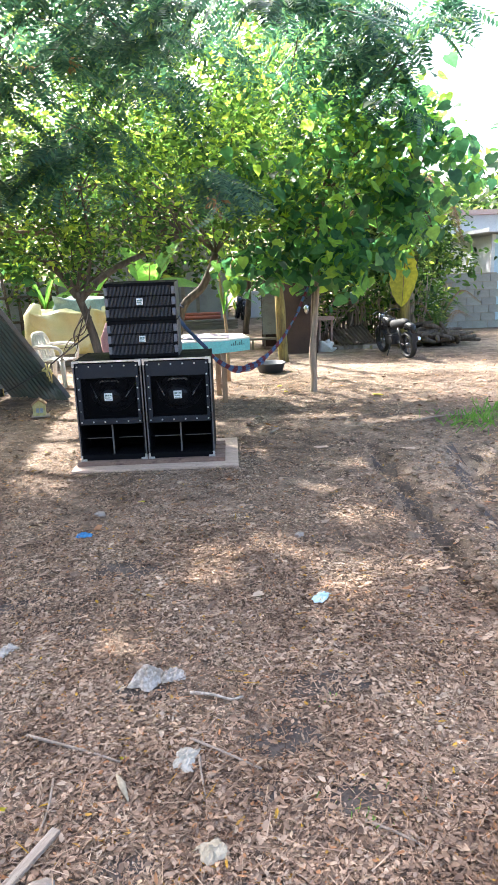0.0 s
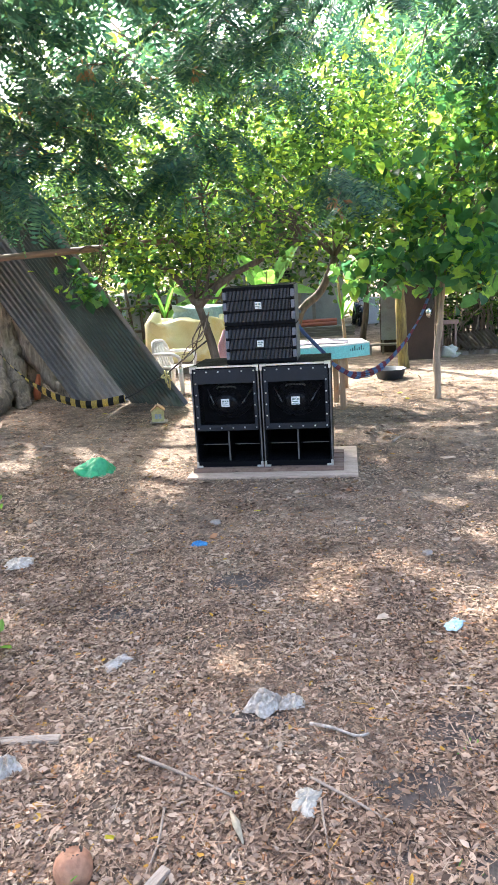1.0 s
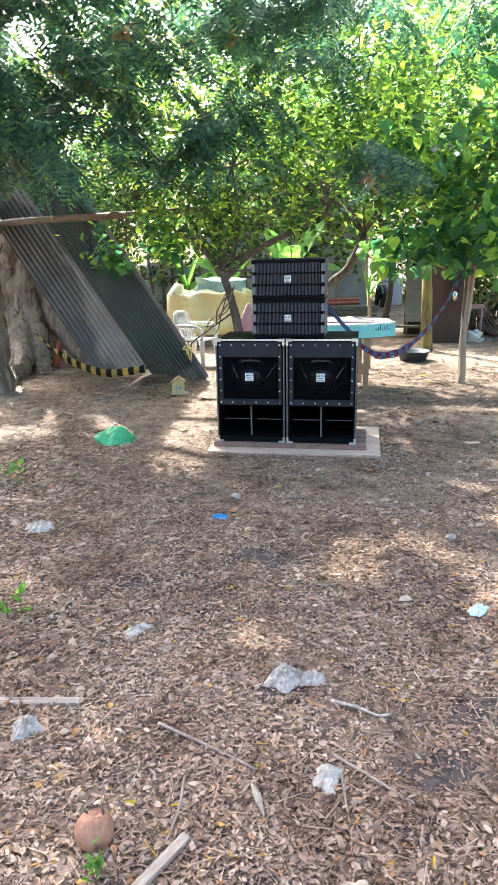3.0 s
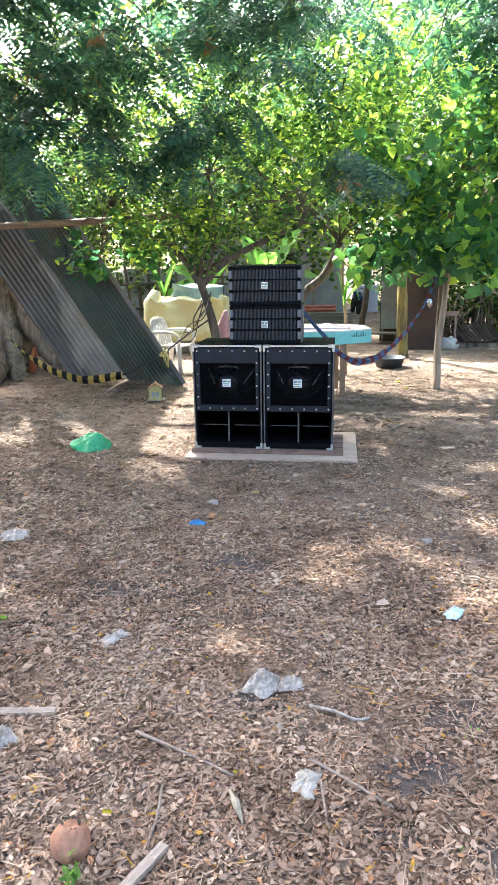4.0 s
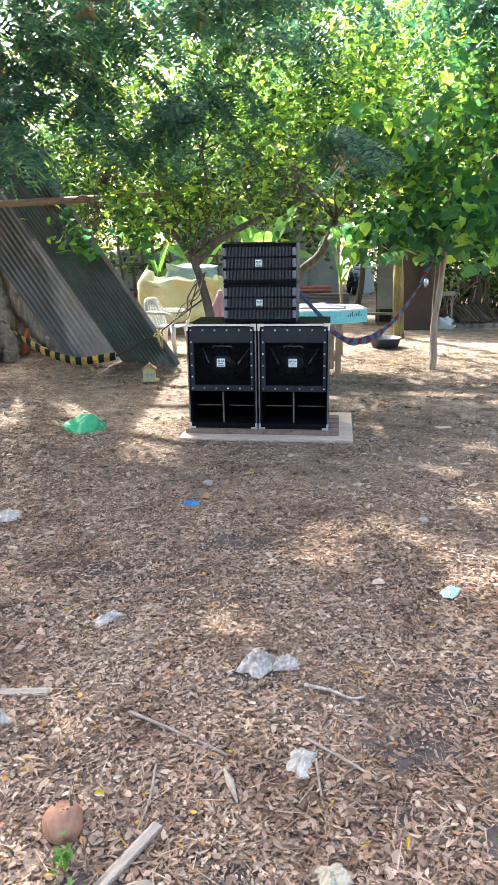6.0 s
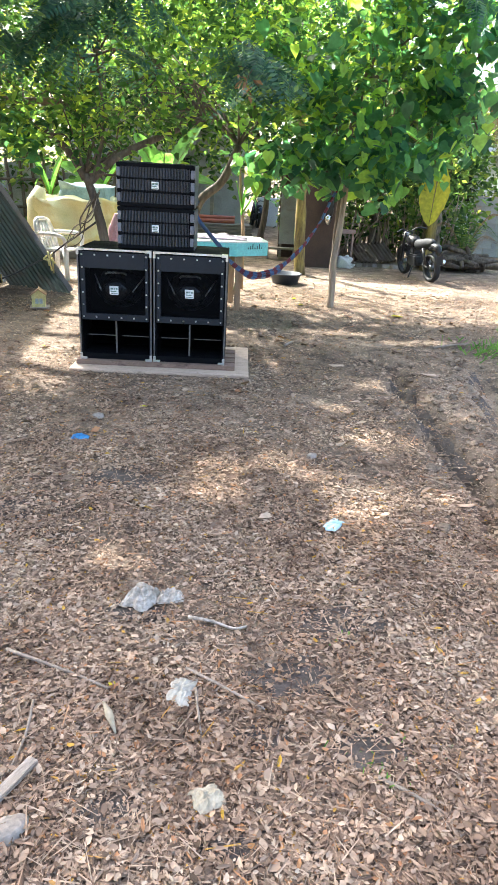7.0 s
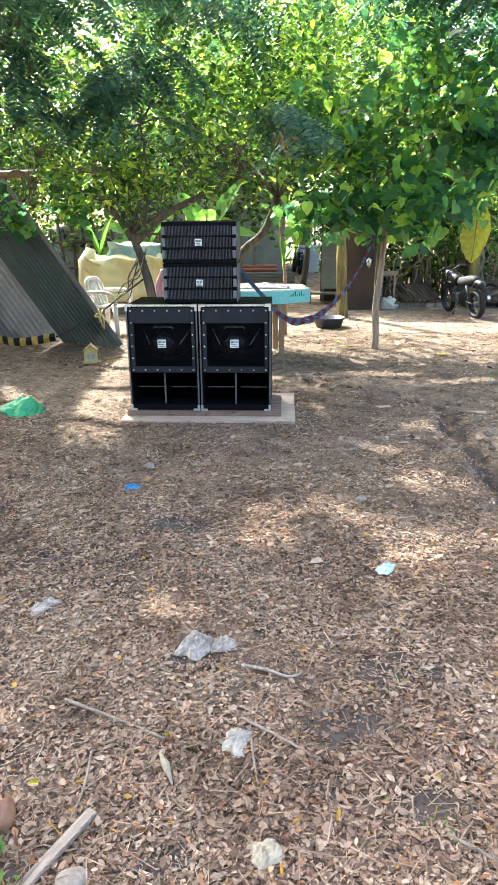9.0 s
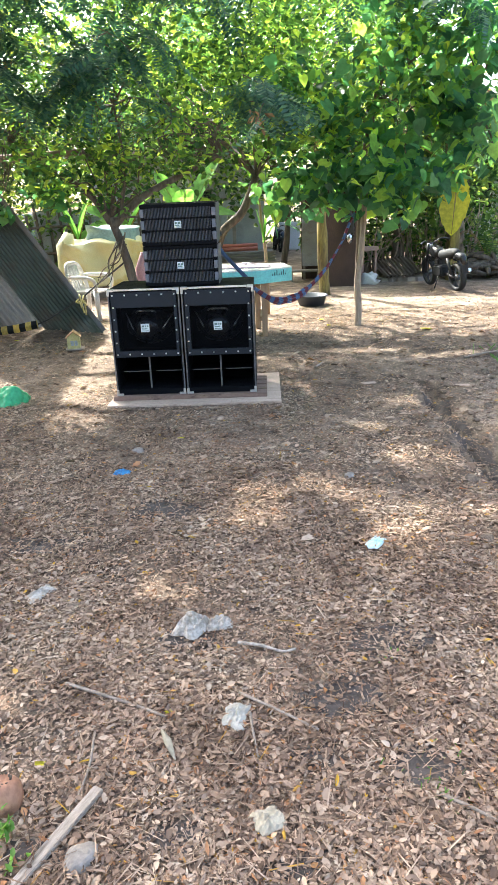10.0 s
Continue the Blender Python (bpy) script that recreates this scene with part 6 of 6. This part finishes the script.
    box(bm, (-0.193, -0.07, 0.0), (0.193, 0.07, 0.19), 0.006)
    me = bpy.data.meshes.new("block")
    bm.to_mesh(me)
    bm.free()
    me.materials.append(M["concrete"])
    for j in range(7):
        for i in range(4 if j % 2 == 0 else 3):
            b = new("block", me)
            b.parent = w
            b.location = (6.41 + 0.2 + 0.4 * i + (0.0 if j % 2 == 0 else 0.2), 11.68 + 0.006 * rng.normal(), 0.2 * j + 0.004)


block_wall()
blue = thing("blue_house", "pale blue rendered house with a thin metal roof", "house")
part("wall", boxes(((8.05, 12.6, 0.0), (12.0, 12.8, 2.4)), bevel=0.01), M["bluewall"], blue)
part("post", boxes(((7.95, 12.5, 0.0), (8.05, 12.6, 2.42)), bevel=0.01), M["whitewall"], blue)
part("roof", boxes(((7.65, 12.0, 2.45), (12.4, 17.0, 2.56)), bevel=0.01), M["whitewall"], blue)
part("side_wall", boxes(((8.05, 12.8, 0.0), (8.2, 16.5, 2.4)), bevel=0.01), M["whitewall"], blue)
far = thing("white_house", "white house with dark windows seen through leaves", "house")
part("wall", boxes(((6.6, 17.0, 0.0), (10.4, 17.2, 3.2)), bevel=0.01), M["whitewall"], far)
part("roof", boxes(((6.2, 16.5, 3.2), (10.8, 22.0, 3.35)), bevel=0.01), M["roof"], far)
for x in (7.2, 8.8):
    win = part("window", boxes(((x, 16.97, 1.2), (x + 0.8, 17.02, 2.3)), bevel=0.005), M["darkhole"], far)
    part("pane_bar", boxes(((x + 0.38, 16.95, 1.2), (x + 0.42, 16.968, 2.3))), M["whitewall"], win)

# shaggy palm trunk with dry fronds
palm = thing("palm", "shaggy palm trunk with hanging dry fronds", "palm", at=(4.75, 8.9, 0))
bm = bmesh.new()
tube(bm, smooth_line([(0, 0, -0.1), (-0.1, 0, 1.4), (-0.22, 0, 2.8), (-0.3, 0, 3.4)], 6), [0.19 - 0.003 * i for i in range(19)], 14, 0.35)
part("trunk", bm, M["barkpale"], palm)
def frond(bm, pts, leaflet, thick):
    """A palm frond: an arching rib with pairs of hanging leaflets."""
    rib = smooth_line(pts, 6)
    n = len(rib)
    tube(bm, rib, [thick * (1 - 0.8 * i / n) for i in range(n)], 5)
    for i in range(3, n):
        d = (rib[i] - rib[i - 1]).normalized()
        s = d.cross(Vector((0, 0, 1))).normalized()
        w = leaflet * (1.1 - 0.6 * i / n)
        for g in (-1, 1):
            for o in (0.0, 0.33, 0.66):
                p = rib[i - 1].lerp(rib[i], o)
                e = p + (s * g * 1.0 + d * 0.56 + Vector((0, 0, -0.44))) * w
                m2 = p.lerp(e, 0.5) + Vector((0, 0, 0.1 * w))
                bm.faces.new([bm.verts.new(q) for q in (p, m2 + d * 0.04 * w, e, m2 - d * 0.04 * w)])
    return bm


for k in range(10):
    a = 2 * math.pi * k / 10
    c, s = math.cos(a), math.sin(a)
    part("frond", frond(bmesh.new(), [(-0.3, 0, 3.2), (-0.3 + 0.5 * c, 0.5 * s, 3.5), (-0.3 + 1.1 * c, 1.1 * s, 3.1), (-0.3 + 1.4 * c, 1.4 * s, 2.2)], 0.5, 0.025),
         M["farleaf" if k % 3 else "dryleaf"], palm)
young = thing("young_palm", "young palm with arching feathery fronds by the heap", "palm", at=(5.25, 8.35, 0))
for k in range(9):
    a = 2 * math.pi * k / 9 + 0.3
    c, s = math.cos(a), math.sin(a)
    h = 0.70 + 0.22 * (k % 3)
    part("frond", frond(bmesh.new(), [(0, 0, -0.02), (0.14 * c, 0.14 * s, h * 0.6), (0.45 * c, 0.45 * s, h), (0.85 * c, 0.85 * s, h * 0.78)], 0.20, 0.012), M["farleaf" if k % 4 else "dryleaf"], young)


# ---- things lying on the ground ----
def gz(x, y):
    return float(ground_z(x, y))


def crumpled(name, at, size, material, label, category, turn=0, seed=0, height=0.4, cuts=10):
    """A crumpled sheet or bag resting on the ground."""
    bm = bmesh.new()
    bmesh.ops.create_grid(bm, x_segments=cuts, y_segments=cuts, size=0.5)
    for v in bm.verts:
        x, y = v.co.x, v.co.y
        edge = max(0.0, 1 - (abs(x) * 2) ** 3) * max(0.0, 1 - (abs(y) * 2) ** 3)
        wob = noise.noise(Vector((x * 3 + seed, y * 3, seed * 1.7)))
        z = height * edge * (0.45 + 0.9 * abs(noise.noise(Vector((x * 4 + seed, y * 4, 2.0))))) + 0.02 * abs(wob) + 0.004
        r = 1 + 0.35 * noise.noise(Vector((math.atan2(y, x) * 1.3, seed, 0.5)))
        v.co = Vector((x * size[0] * r, y * size[1] * r, z * min(size)))
    bmesh.ops.solidify(bm, geom=bm.faces[:], thickness=0.0015)
    return single(name, bm, material, label, category, (at[0], at[1], gz(*at) + 0.014), turn)


bm = bmesh.new()
bmesh.ops.create_icosphere(bm, subdivisions=5, radius=1)
for v in bm.verts:
    p = v.co.copy()
    k = 1 + 0.45 * noise.noise(p * 1.5 + Vector((3, 1, 0))) - 0.16 * abs(noise.noise(p * 3.2)) - 0.06 * abs(noise.noise(p * 8))
    v.co = Vector((p.x * 0.185 * k, p.y * 0.15 * k, max(-0.01, p.z * 0.145 * k - 0.02 + 0.04 * noise.noise(Vector((p.x * 2, p.y * 2, 5))))))
single("green_plastic_bag", bm, M["greenbag"], "crumpled bright green plastic bag on the soil", "bag", (-1.62, 0.08, gz(-1.62, 0.08) + 0.01), 8, True)
crumpled("clear_plastic_bag", (0.38, -3.28), (0.12, 0.15), M["clearbag"], "crumpled dirty clear plastic bag on dry leaves", "bag", -25, 2, 0.6, 18)
crumpled("clear_plastic_bag", (0.49, -3.27), (0.10, 0.07), M["clearbag"], "torn flap of dirty clear plastic", "bag", 10, 5, 0.6, 14)
crumpled("grey_packet", (0.575, -3.80), (0.075, 0.105), M["paper"], "flattened pale grey packet on dry leaves", "packet", -8, 3, 0.28)
crumpled("face_mask", (1.225, -2.65), (0.075, 0.13), M["mask"], "discarded pale blue paper mask", "mask", -38, 4, 0.18)
crumpled("white_wrapper", (-0.33, -3.02), (0.07, 0.13), M["clearbag"], "small white plastic wrapper", "wrapper", -35, 6, 0.4)
crumpled("blue_wrapper", (-0.245, -1.64), (0.10, 0.06), M["bluebit"], "small bright blue wrapper", "wrapper", 10, 7, 0.5)
crumpled("white_plastic_scrap", (-1.33, -2.0), (0.17, 0.15), M["clearbag"], "dirty white plastic scrap", "scrap", 20, 8, 0.3)
crumpled("crumpled_foil", (-0.50, -3.72), (0.10, 0.10), M["clearbag"], "crumpled white plastic cup", "scrap", 40, 9, 0.6)
crumpled("pale_dry_leaf", (0.68, -4.18), (0.085, 0.08), M["paleleaf"], "large pale curled dry leaf", "leaf", 30, 10, 0.35)
crumpled("cardboard_scrap", (1.64, 0.34), (0.13, 0.07), M["board"], "flat piece of torn cardboard", "scrap", 12, 11, 0.05)
crumpled("cardboard_scrap", (2.45, 0.24), (0.14, 0.07), M["board"], "flat torn cardboard near the wheel ruts", "scrap", -8, 12, 0.05)
for (x, y), s, k in (((-0.215, -1.22), 0.045, 0), ((1.19, -1.83), 0.036, 1), ((0.19, -4.29), 0.048, 2), ((1.02, -3.1), 0.02, 3)):
    bm = bmesh.new()
    bmesh.ops.create_icosphere(bm, subdivisions=3, radius=1)
    for v in bm.verts:
        v.co *= 1 + 0.25 * noise.noise(v.co * 1.4 + Vector((k, 0, 0)))
        v.co = Vector((v.co.x * s, v.co.y * s * 0.8, v.co.z * s * 0.5))
    single("stone", bm, M["stone"], "small grey stone half sunk in litter", "stone", (x, y, gz(x, y) + s * 0.2), 30 * k, True, "stones")


def sticks(name, label, pts, r, material="twig"):
    bm = bmesh.new()
    line = smooth_line([(x, y, gz(x, y) + r + 0.008 + 0.006 * (i % 2)) for i, (x, y) in enumerate(pts)], 4)
    n = len(line) - 1
    tube(bm, line, [r * (1 - 0.4 * i / n) for i in range(n + 1)], 7, 0.35)
    return single(name, bm, M[material], label, "stick", group="fallen sticks")


sticks("fallen_stick", "thin dry stick lying on leaves", [(-0.043, -3.617), (0.10, -3.68), (0.25, -3.75), (0.343, -3.80)], 0.0065)
sticks("fallen_stick", "thin dry stick lying on leaves", [(0.584, -3.694), (0.70, -3.77), (0.846, -3.857)], 0.006)
sticks("fallen_stick", "thin dry stick lying on leaves", [(0.624, -3.781), (0.635, -3.87), (0.653, -3.969)], 0.0055)
sticks("fallen_stick", "short dry twig on leaves", [(0.12, -3.85), (0.14, -4.0), (0.13, -4.12)], 0.0045)
sticks("fallen_stick", "dry twig with pale bark", [(1.16, -4.10), (1.24, -4.15), (1.33, -4.21)], 0.006)
sticks("fallen_stick", "long dead twig near the wheel ruts", [(2.75, 1.2), (3.1, 1.35), (3.5, 1.42)], 0.012)
sticks("fallen_stick", "short broken stick on bare soil", [(1.18, 0.9), (1.27, 1.08)], 0.014)
sticks("plastic_strip", "twisted grey plastic strip on leaves", [(0.57, -3.40), (0.66, -3.43), (0.74, -3.47), (0.79, -3.465)], 0.008, "clearbag")


def plank_on_ground(a, b, wide, thick, label):
    a, b = Vector((*a, 0)), Vector((*b, 0))
    d = b - a
    bm = bmesh.new()
    box(bm, (0, -wide / 2, 0), (d.length, wide / 2, thick), 0.003)
    single("plank", bm, M["plank"], label, "plank", (a.x, a.y, gz(a.x, a.y) + 0.008), math.degrees(math.atan2(d.y, d.x)), group="loose planks")


plank_on_ground((0.19, -4.08), (0.0, -4.46), 0.034, 0.016, "narrow weathered grey plank lying on leaves")
plank_on_ground((-0.375, -3.545), (-0.90, -3.62), 0.04, 0.016, "weathered grey board half under leaves")
bm = bmesh.new()
tube(bm, [(0.34, -3.86, 0.02), (0.37, -3.92, 0.03), (0.40, -3.98, 0.018)], [0.004, 0.014, 0.003], 6)
single("dry_husk", bm, M["paleleaf"], "pale split dry husk on leaves", "husk")

# half-rotten coconut
nut = thing("coconut", "half-rotten brown coconut with a broken crown", "coconut", at=(-0.070, -4.13, gz(-0.070, -4.13) + 0.043))
bm = bmesh.new()
bmesh.ops.create_uvsphere(bm, u_segments=28, v_segments=18, radius=0.057)
for v in bm.verts:
    v.co *= 1 + 0.05 * noise.noise(v.co * 22)
    d = (v.co - Vector((0.0, 0.012, 0.053))).length
    if d < 0.026:
        v.co.z -= 0.016 * (1 - d / 0.026)
part("shell", bm, M["husk"], nut, smooth=True)
bm = bmesh.new()
for k in range(14):
    a = 2 * math.pi * k / 14
    p = Vector((0.024 * math.cos(a), 0.012 + 0.024 * math.sin(a), 0.047))
    tube(bm, [p, p + Vector((0.005 * rng.normal(), 0.005 * rng.normal(), 0.007))], [0.004, 0.002], 4)
part("torn_fibre", bm, M["bark"], nut, "dark torn fibres")


def tuft(name, at, n, h, label, material="grass", spread=0.06, template="small", up=1.2):
    x, y = at
    p = np.column_stack([x + rng.normal(size=n) * spread, y + rng.normal(size=n) * spread, np.full(n, gz(x, y))])
    if template != "blade":
        p[:, 2] += rng.random(n) * h
    d = rng.normal(size=(n, 3))
    d[:, 2] = np.abs(d[:, 2]) * 0.5 + up
    blade = (np.array([[0, 0.03, 0], [0.5, 0.025, 0.03], [1, 0, -0.1], [0.5, -0.025, 0.03], [0, -0.03, 0]]), np.array([[0, 1, 3, 4], [1, 2, 2, 3]]))
    t = (blade[0], np.array([[0, 4, 3, 1]])) if template == "blade" else LEAF[template]
    v, q = scatter(t, p, frames_from(d, rng.normal(size=n)), (h if template == "blade" else h * 0.5) * (0.6 + 0.6 * rng.random(n)))
    tagged(quads_object(name, v, q, M[material]), label, "plant", kind="stuff")


tuft("seedling", (-0.03, -4.24), 16, 0.07, "small bright green seedling in the litter", "grass", 0.02, "small", 0.3)
tuft("seedling", (0.0, -4.32), 12, 0.05, "small bright green seedling in the litter", "grass", 0.02, "small", 0.3)
tuft("seedling", (1.12, -3.5), 10, 0.03, "tiny green seedling in the litter", "grass", 0.02, "small", 0.3)
tuft("seedling", (-0.95, -3.0), 12, 0.15, "young green weed with upright leaves", "grass", 0.03, "small", 0.8)
tuft("seedling", (-1.95, -1.2), 14, 0.14, "young green weed with upright leaves", "grass", 0.04, "small", 0.8)
tuft("grass_tuft", (3.45, 1.15), 160, 0.22, "bright green grass tuft beside the ruts", "grass", 0.20, "blade", 0.9)
tuft("grass_tuft", (3.9, 1.4), 160, 0.24, "bright green grass tuft beside the ruts", "grass", 0.25, "blade", 0.9)
tuft("grass_tuft", (1.2, -4.05), 40, 0.07, "thin pale green grass in the litter", "grass", 0.06, "blade", 0.9)
for x, y, s in ((-1.1, 0.6, 0.05), (-0.62, 1.1, 0.05), (0.06, -1.0, 0.05), (1.5, 4.0, 0.12), (1.55, 3.4, 0.10), (2.75, 2.9, 0.13), (-2.6, 3.0, 0.06), (0.35, -3.77, 0.025), (-0.02, -3.98, 0.03)):
    crumpled("yellow_leaf", (x, y), (s, s * 0.5), M["yellowleaf"], "single fallen yellow leaf", "leaf", 60 * x, int(x * 10) + 3, 0.25, 4)["group"] = "yellow leaves"


# ---- leaf litter ----
BARE = [(0.96, -3.70, 0.16, 0.09), (1.15, -3.40, 0.20, 0.12), (0.84, -3.95, 0.09, 0.05), (0.33, -3.36, 0.12, 0.08), (0.45, -4.22, 0.08, 0.06), (1.15, -4.0, 0.18, 0.10), (0.1, -2.2, 0.25, 0.12), (-0.5, -2.6, 0.22, 0.10), (0.05, -4.28, 0.10, 0.05), (0.75, -4.30, 0.10, 0.06)]
# dark turned soil along the wheel ruts, its colour also painting the ruts' shade
BARE += [(2.12, -0.15, 0.085, 0.34), (2.10, -0.85, 0.085, 0.40), (2.09, -1.6, 0.08, 0.42), (2.92, 0.05, 0.13, 0.36), (2.78, -0.75, 0.14, 0.44), (2.64, -1.55, 0.12, 0.42)]


def bare(x, y):
    """Share of litter left where damp soil shows through and along the darkened ruts."""
    k = np.ones_like(x)
    for bx, by, rx, ry in BARE:
        d = ((x - bx) / rx) ** 2 + ((y - by) / ry) ** 2 + 0.5 * np.sin(23 * x) * np.sin(27 * y)
        k = np.minimum(k, np.clip(0.06 + 0.6 * d, 0, 1))
    return k


def damp_and_rut_patches():
    """Irregular patches of dark damp soil where the litter is thin, and painted shade in the ruts."""
    for k, (bx, by, rx, ry) in enumerate(BARE):
        rings, spokes = 7, 40
        vs = [(bx, by, gz(bx, by) + 0.003)]
        for i in range(1, rings + 1):
            for j in range(spokes):
                a = 2 * math.pi * j / spokes
                r = (i / rings) * (1 + 0.55 * noise.noise(Vector((math.cos(a) * 1.6, math.sin(a) * 1.6, k * 3.1))) + 0.35 * noise.noise(Vector((math.cos(a) * 6, math.sin(a) * 6, k))))
                x, y = bx + rx * 1.1 * r * math.cos(a), by + ry * 1.1 * r * math.sin(a)
                vs.append((x, y, gz(x, y) + (0.003 if i < rings else -0.004)))
        fs = [(0, 1 + j, 1 + (j + 1) % spokes) for j in range(spokes)]
        for i in range(rings - 1):
            for j in range(spokes):
                p, n = 1 + i * spokes + j, 1 + i * spokes + (j + 1) % spokes
                fs.append((p, p + spokes, n + spokes, n))
        me = bpy.data.meshes.new("damp_soil_rut_shade")
        me.from_pydata(vs, [], fs)
        me.materials.append(M["dampsoil_rutshade"])
        tagged(new("damp_soil_rut_shade", me), "patch of dark damp bare soil in the litter, painted shade in the ruts", "soil", kind="stuff")


def litter():
    def patch(n, y0, y1, size, grow, keep):
        y = y0 + (y1 - y0) * rng.random(n) + 0.25 * rng.normal(size=n)
        x = 0.65 + (rng.random(n) * 2 - 1) * (0.44 * (y + 6.0) + 0.5) + 0.25 * rng.normal(size=n)
        blot = np.sin(2.3 * x + 1.1 * np.sin(1.9 * y)) * np.sin(2.7 * y + 1.3 * np.sin(2.1 * x)) + 0.5 * np.sin(6.1 * x + 5.3 * y)
        ok = (rng.random(n) < keep(x, y) * np.clip(0.92 + 0.55 * blot, 0.22, 1) * bare(x, y)) & ~((np.abs(x - 0.08) < 0.76) & (np.abs(y - 0.3) < 0.52))
        x, y = x[ok], y[ok]
        k = len(x)
        a = rng.random(k) * 2 * math.pi
        d = np.column_stack([np.cos(a), np.sin(a), rng.normal(size=k) * 0.16])
        at = np.column_stack([x, y, ground_z(x, y) + 0.004 + 0.016 * rng.random(k) ** 2])
        flip = np.where(rng.random(k) < 0.4, math.pi, 0.0)
        turns, sizes = frames_from(d, flip + rng.normal(size=k) * 0.34), size * (0.40 + 0.75 * rng.random(k) + 0.9 * rng.random(k) ** 4)
        m = k * 11 // 20
        v, q = scatter(LEAF["litter"], at[:m], turns[:m], sizes[:m])
        w, r = scatter(LEAF["curled"], at[m:], turns[m:], sizes[m:] * 1.25)
        return np.concatenate([v, w]), np.concatenate([q, r + len(v)])
    def ring(n):
        """Thinner litter over the rest of the yard."""
        x, y = 0.65 + rng.normal(size=n) * 4.5, -3.0 + rng.normal(size=n) * 4.0
        ok = (np.abs(x - 0.65) > 0.44 * (y + 6.0) - 0.1) | (y < -4.7)
        ok &= y < 3.5
        x, y = x[ok], y[ok]
        k = len(x)
        a = rng.random(k) * 2 * math.pi
        at = np.column_stack([x, y, ground_z(x, y) + 0.006])
        return scatter(LEAF["litter"], at, frames_from(np.column_stack([np.cos(a), np.sin(a), rng.normal(size=k) * 0.12]), rng.normal(size=k) * 0.25), 0.05 * (0.55 + 0.8 * rng.random(k)))
    sets = [patch(190000, -5.0, -2.4, 0.0205, 0, lambda x, y: np.clip(1.25 - 0.35 * np.maximum(x - 1.3, 0), 0.2, 1)),
            patch(135000, -2.4, 0.6, 0.0205, 0, lambda x, y: np.clip(0.95 - 0.22 * (y + 2.4), 0.2, 1) * np.clip(1.5 - 0.55 * x, 0.2, 1)),
            patch(9000, -2.8, 4.5, 0.046, 0, lambda x, y: 0.9 + 0 * x),
            ring(70000),
            patch(30000, 0.4, 6.5, 0.030, 0, lambda x, y: 0.45 + 0 * x)]
    vs, qs, n = [], [], 0
    for v, q in sets:
        vs.append(v), qs.append(q + n)
        n += len(v)
    tagged(quads_object("leaf_litter", np.concatenate(vs), np.concatenate(qs), M["litter"]), "thick litter of small dry brown leaves", "litter", kind="stuff")
    # chips, stalks and crumbs among the leaves
    n = 42000
    y = -4.9 + 9.5 * rng.random(n)
    x = 0.65 + (rng.random(n) * 2 - 1) * (0.44 * (y + 6.0) + 0.4)
    ok = ~((np.abs(x - 0.08) < 0.76) & (np.abs(y - 0.3) < 0.52))
    x, y = x[ok], y[ok]
    n = len(x)
    a = rng.random(n) * 2 * math.pi
    t = (np.array([[0, 0.026, 0], [0, -0.026, 0], [1, -0.014, 0.02], [1, 0.014, 0.02]]), np.array([[0, 1, 2, 3]]))
    v, q = scatter(t, np.column_stack([x, y, ground_z(x, y) + 0.010 + 0.012 * rng.random(n)]), frames_from(np.column_stack([np.cos(a), np.sin(a), rng.normal(size=n) * 0.1]), rng.normal(size=n) * 0.3), 0.03 + 0.065 * rng.random(n) ** 2)
    tagged(quads_object("dry_stalks", v, q, M["litter"]), "thin dry stalks and chips in the litter", "litter", kind="stuff")

    # crumbs of leaf and soil
    n = 110000
    y = -5.0 + 9.5 * rng.random(n) ** 1.2
    x = 0.65 + (rng.random(n) * 2 - 1) * (0.44 * (y + 6.0) + 0.4)
    ok = ~((np.abs(x - 0.08) < 0.76) & (np.abs(y - 0.3) < 0.52)) & (rng.random(n) < bare(x, y) + 0.45)
    x, y = x[ok], y[ok]
    n = len(x)
    a = rng.random(n) * 2 * math.pi
    v, q = scatter(LEAF["crumb"], np.column_stack([x, y, ground_z(x, y) + 0.003 + 0.006 * rng.random(n)]), frames_from(np.column_stack([np.cos(a), np.sin(a), rng.normal(size=n) * 0.2]), rng.normal(size=n) * 0.4), 0.006 + 0.011 * rng.random(n))
    tagged(quads_object("litter_crumbs", v, q, M["litter"]), "fine crumbs of broken dry leaves", "litter", kind="stuff")


def clods():
    """Lumps of turned soil along the wheel ruts."""
    t = bmesh.new()
    bmesh.ops.create_icosphere(t, subdivisions=2, radius=1)
    tv = np.array([v.co[:] for v in t.verts])
    tf = np.array([[v.index for v in f.verts] + [f.verts[0].index] for f in t.faces])
    t.free()
    me = bpy.data.meshes.new("soil_clods")
    vs, fs, n = [], [], 0
    for k in range(520):
        y = -4.6 + 5.4 * rng.random()
        x = (2.13 + rng.choice((-0.16, 0.2)) if rng.random() < 0.5 else 2.93 + 0.18 * y + rng.choice((-0.25, 0.2))) + 0.10 * rng.normal()
        s = 0.008 + 0.034 * rng.random() ** 3
        w = tv * (1 + 0.28 * np.sin(tv[:, [1, 2, 0]] * 3 + k)) * s * np.array([1, 0.8 + 0.4 * rng.random(), 0.6])
        vs.append(w + np.array([x, y, gz(x, y) + 0.2 * s]))
        fs += (tf[:, :3] + n).tolist()
        n += len(tv)
    me.from_pydata(np.concatenate(vs).tolist(), [], fs)
    me.materials.append(M["soil"])
    tagged(new("soil_clods", me), "loose lumps of turned soil along the ruts", "soil", kind="stuff")


damp_and_rut_patches()
litter()
clods()
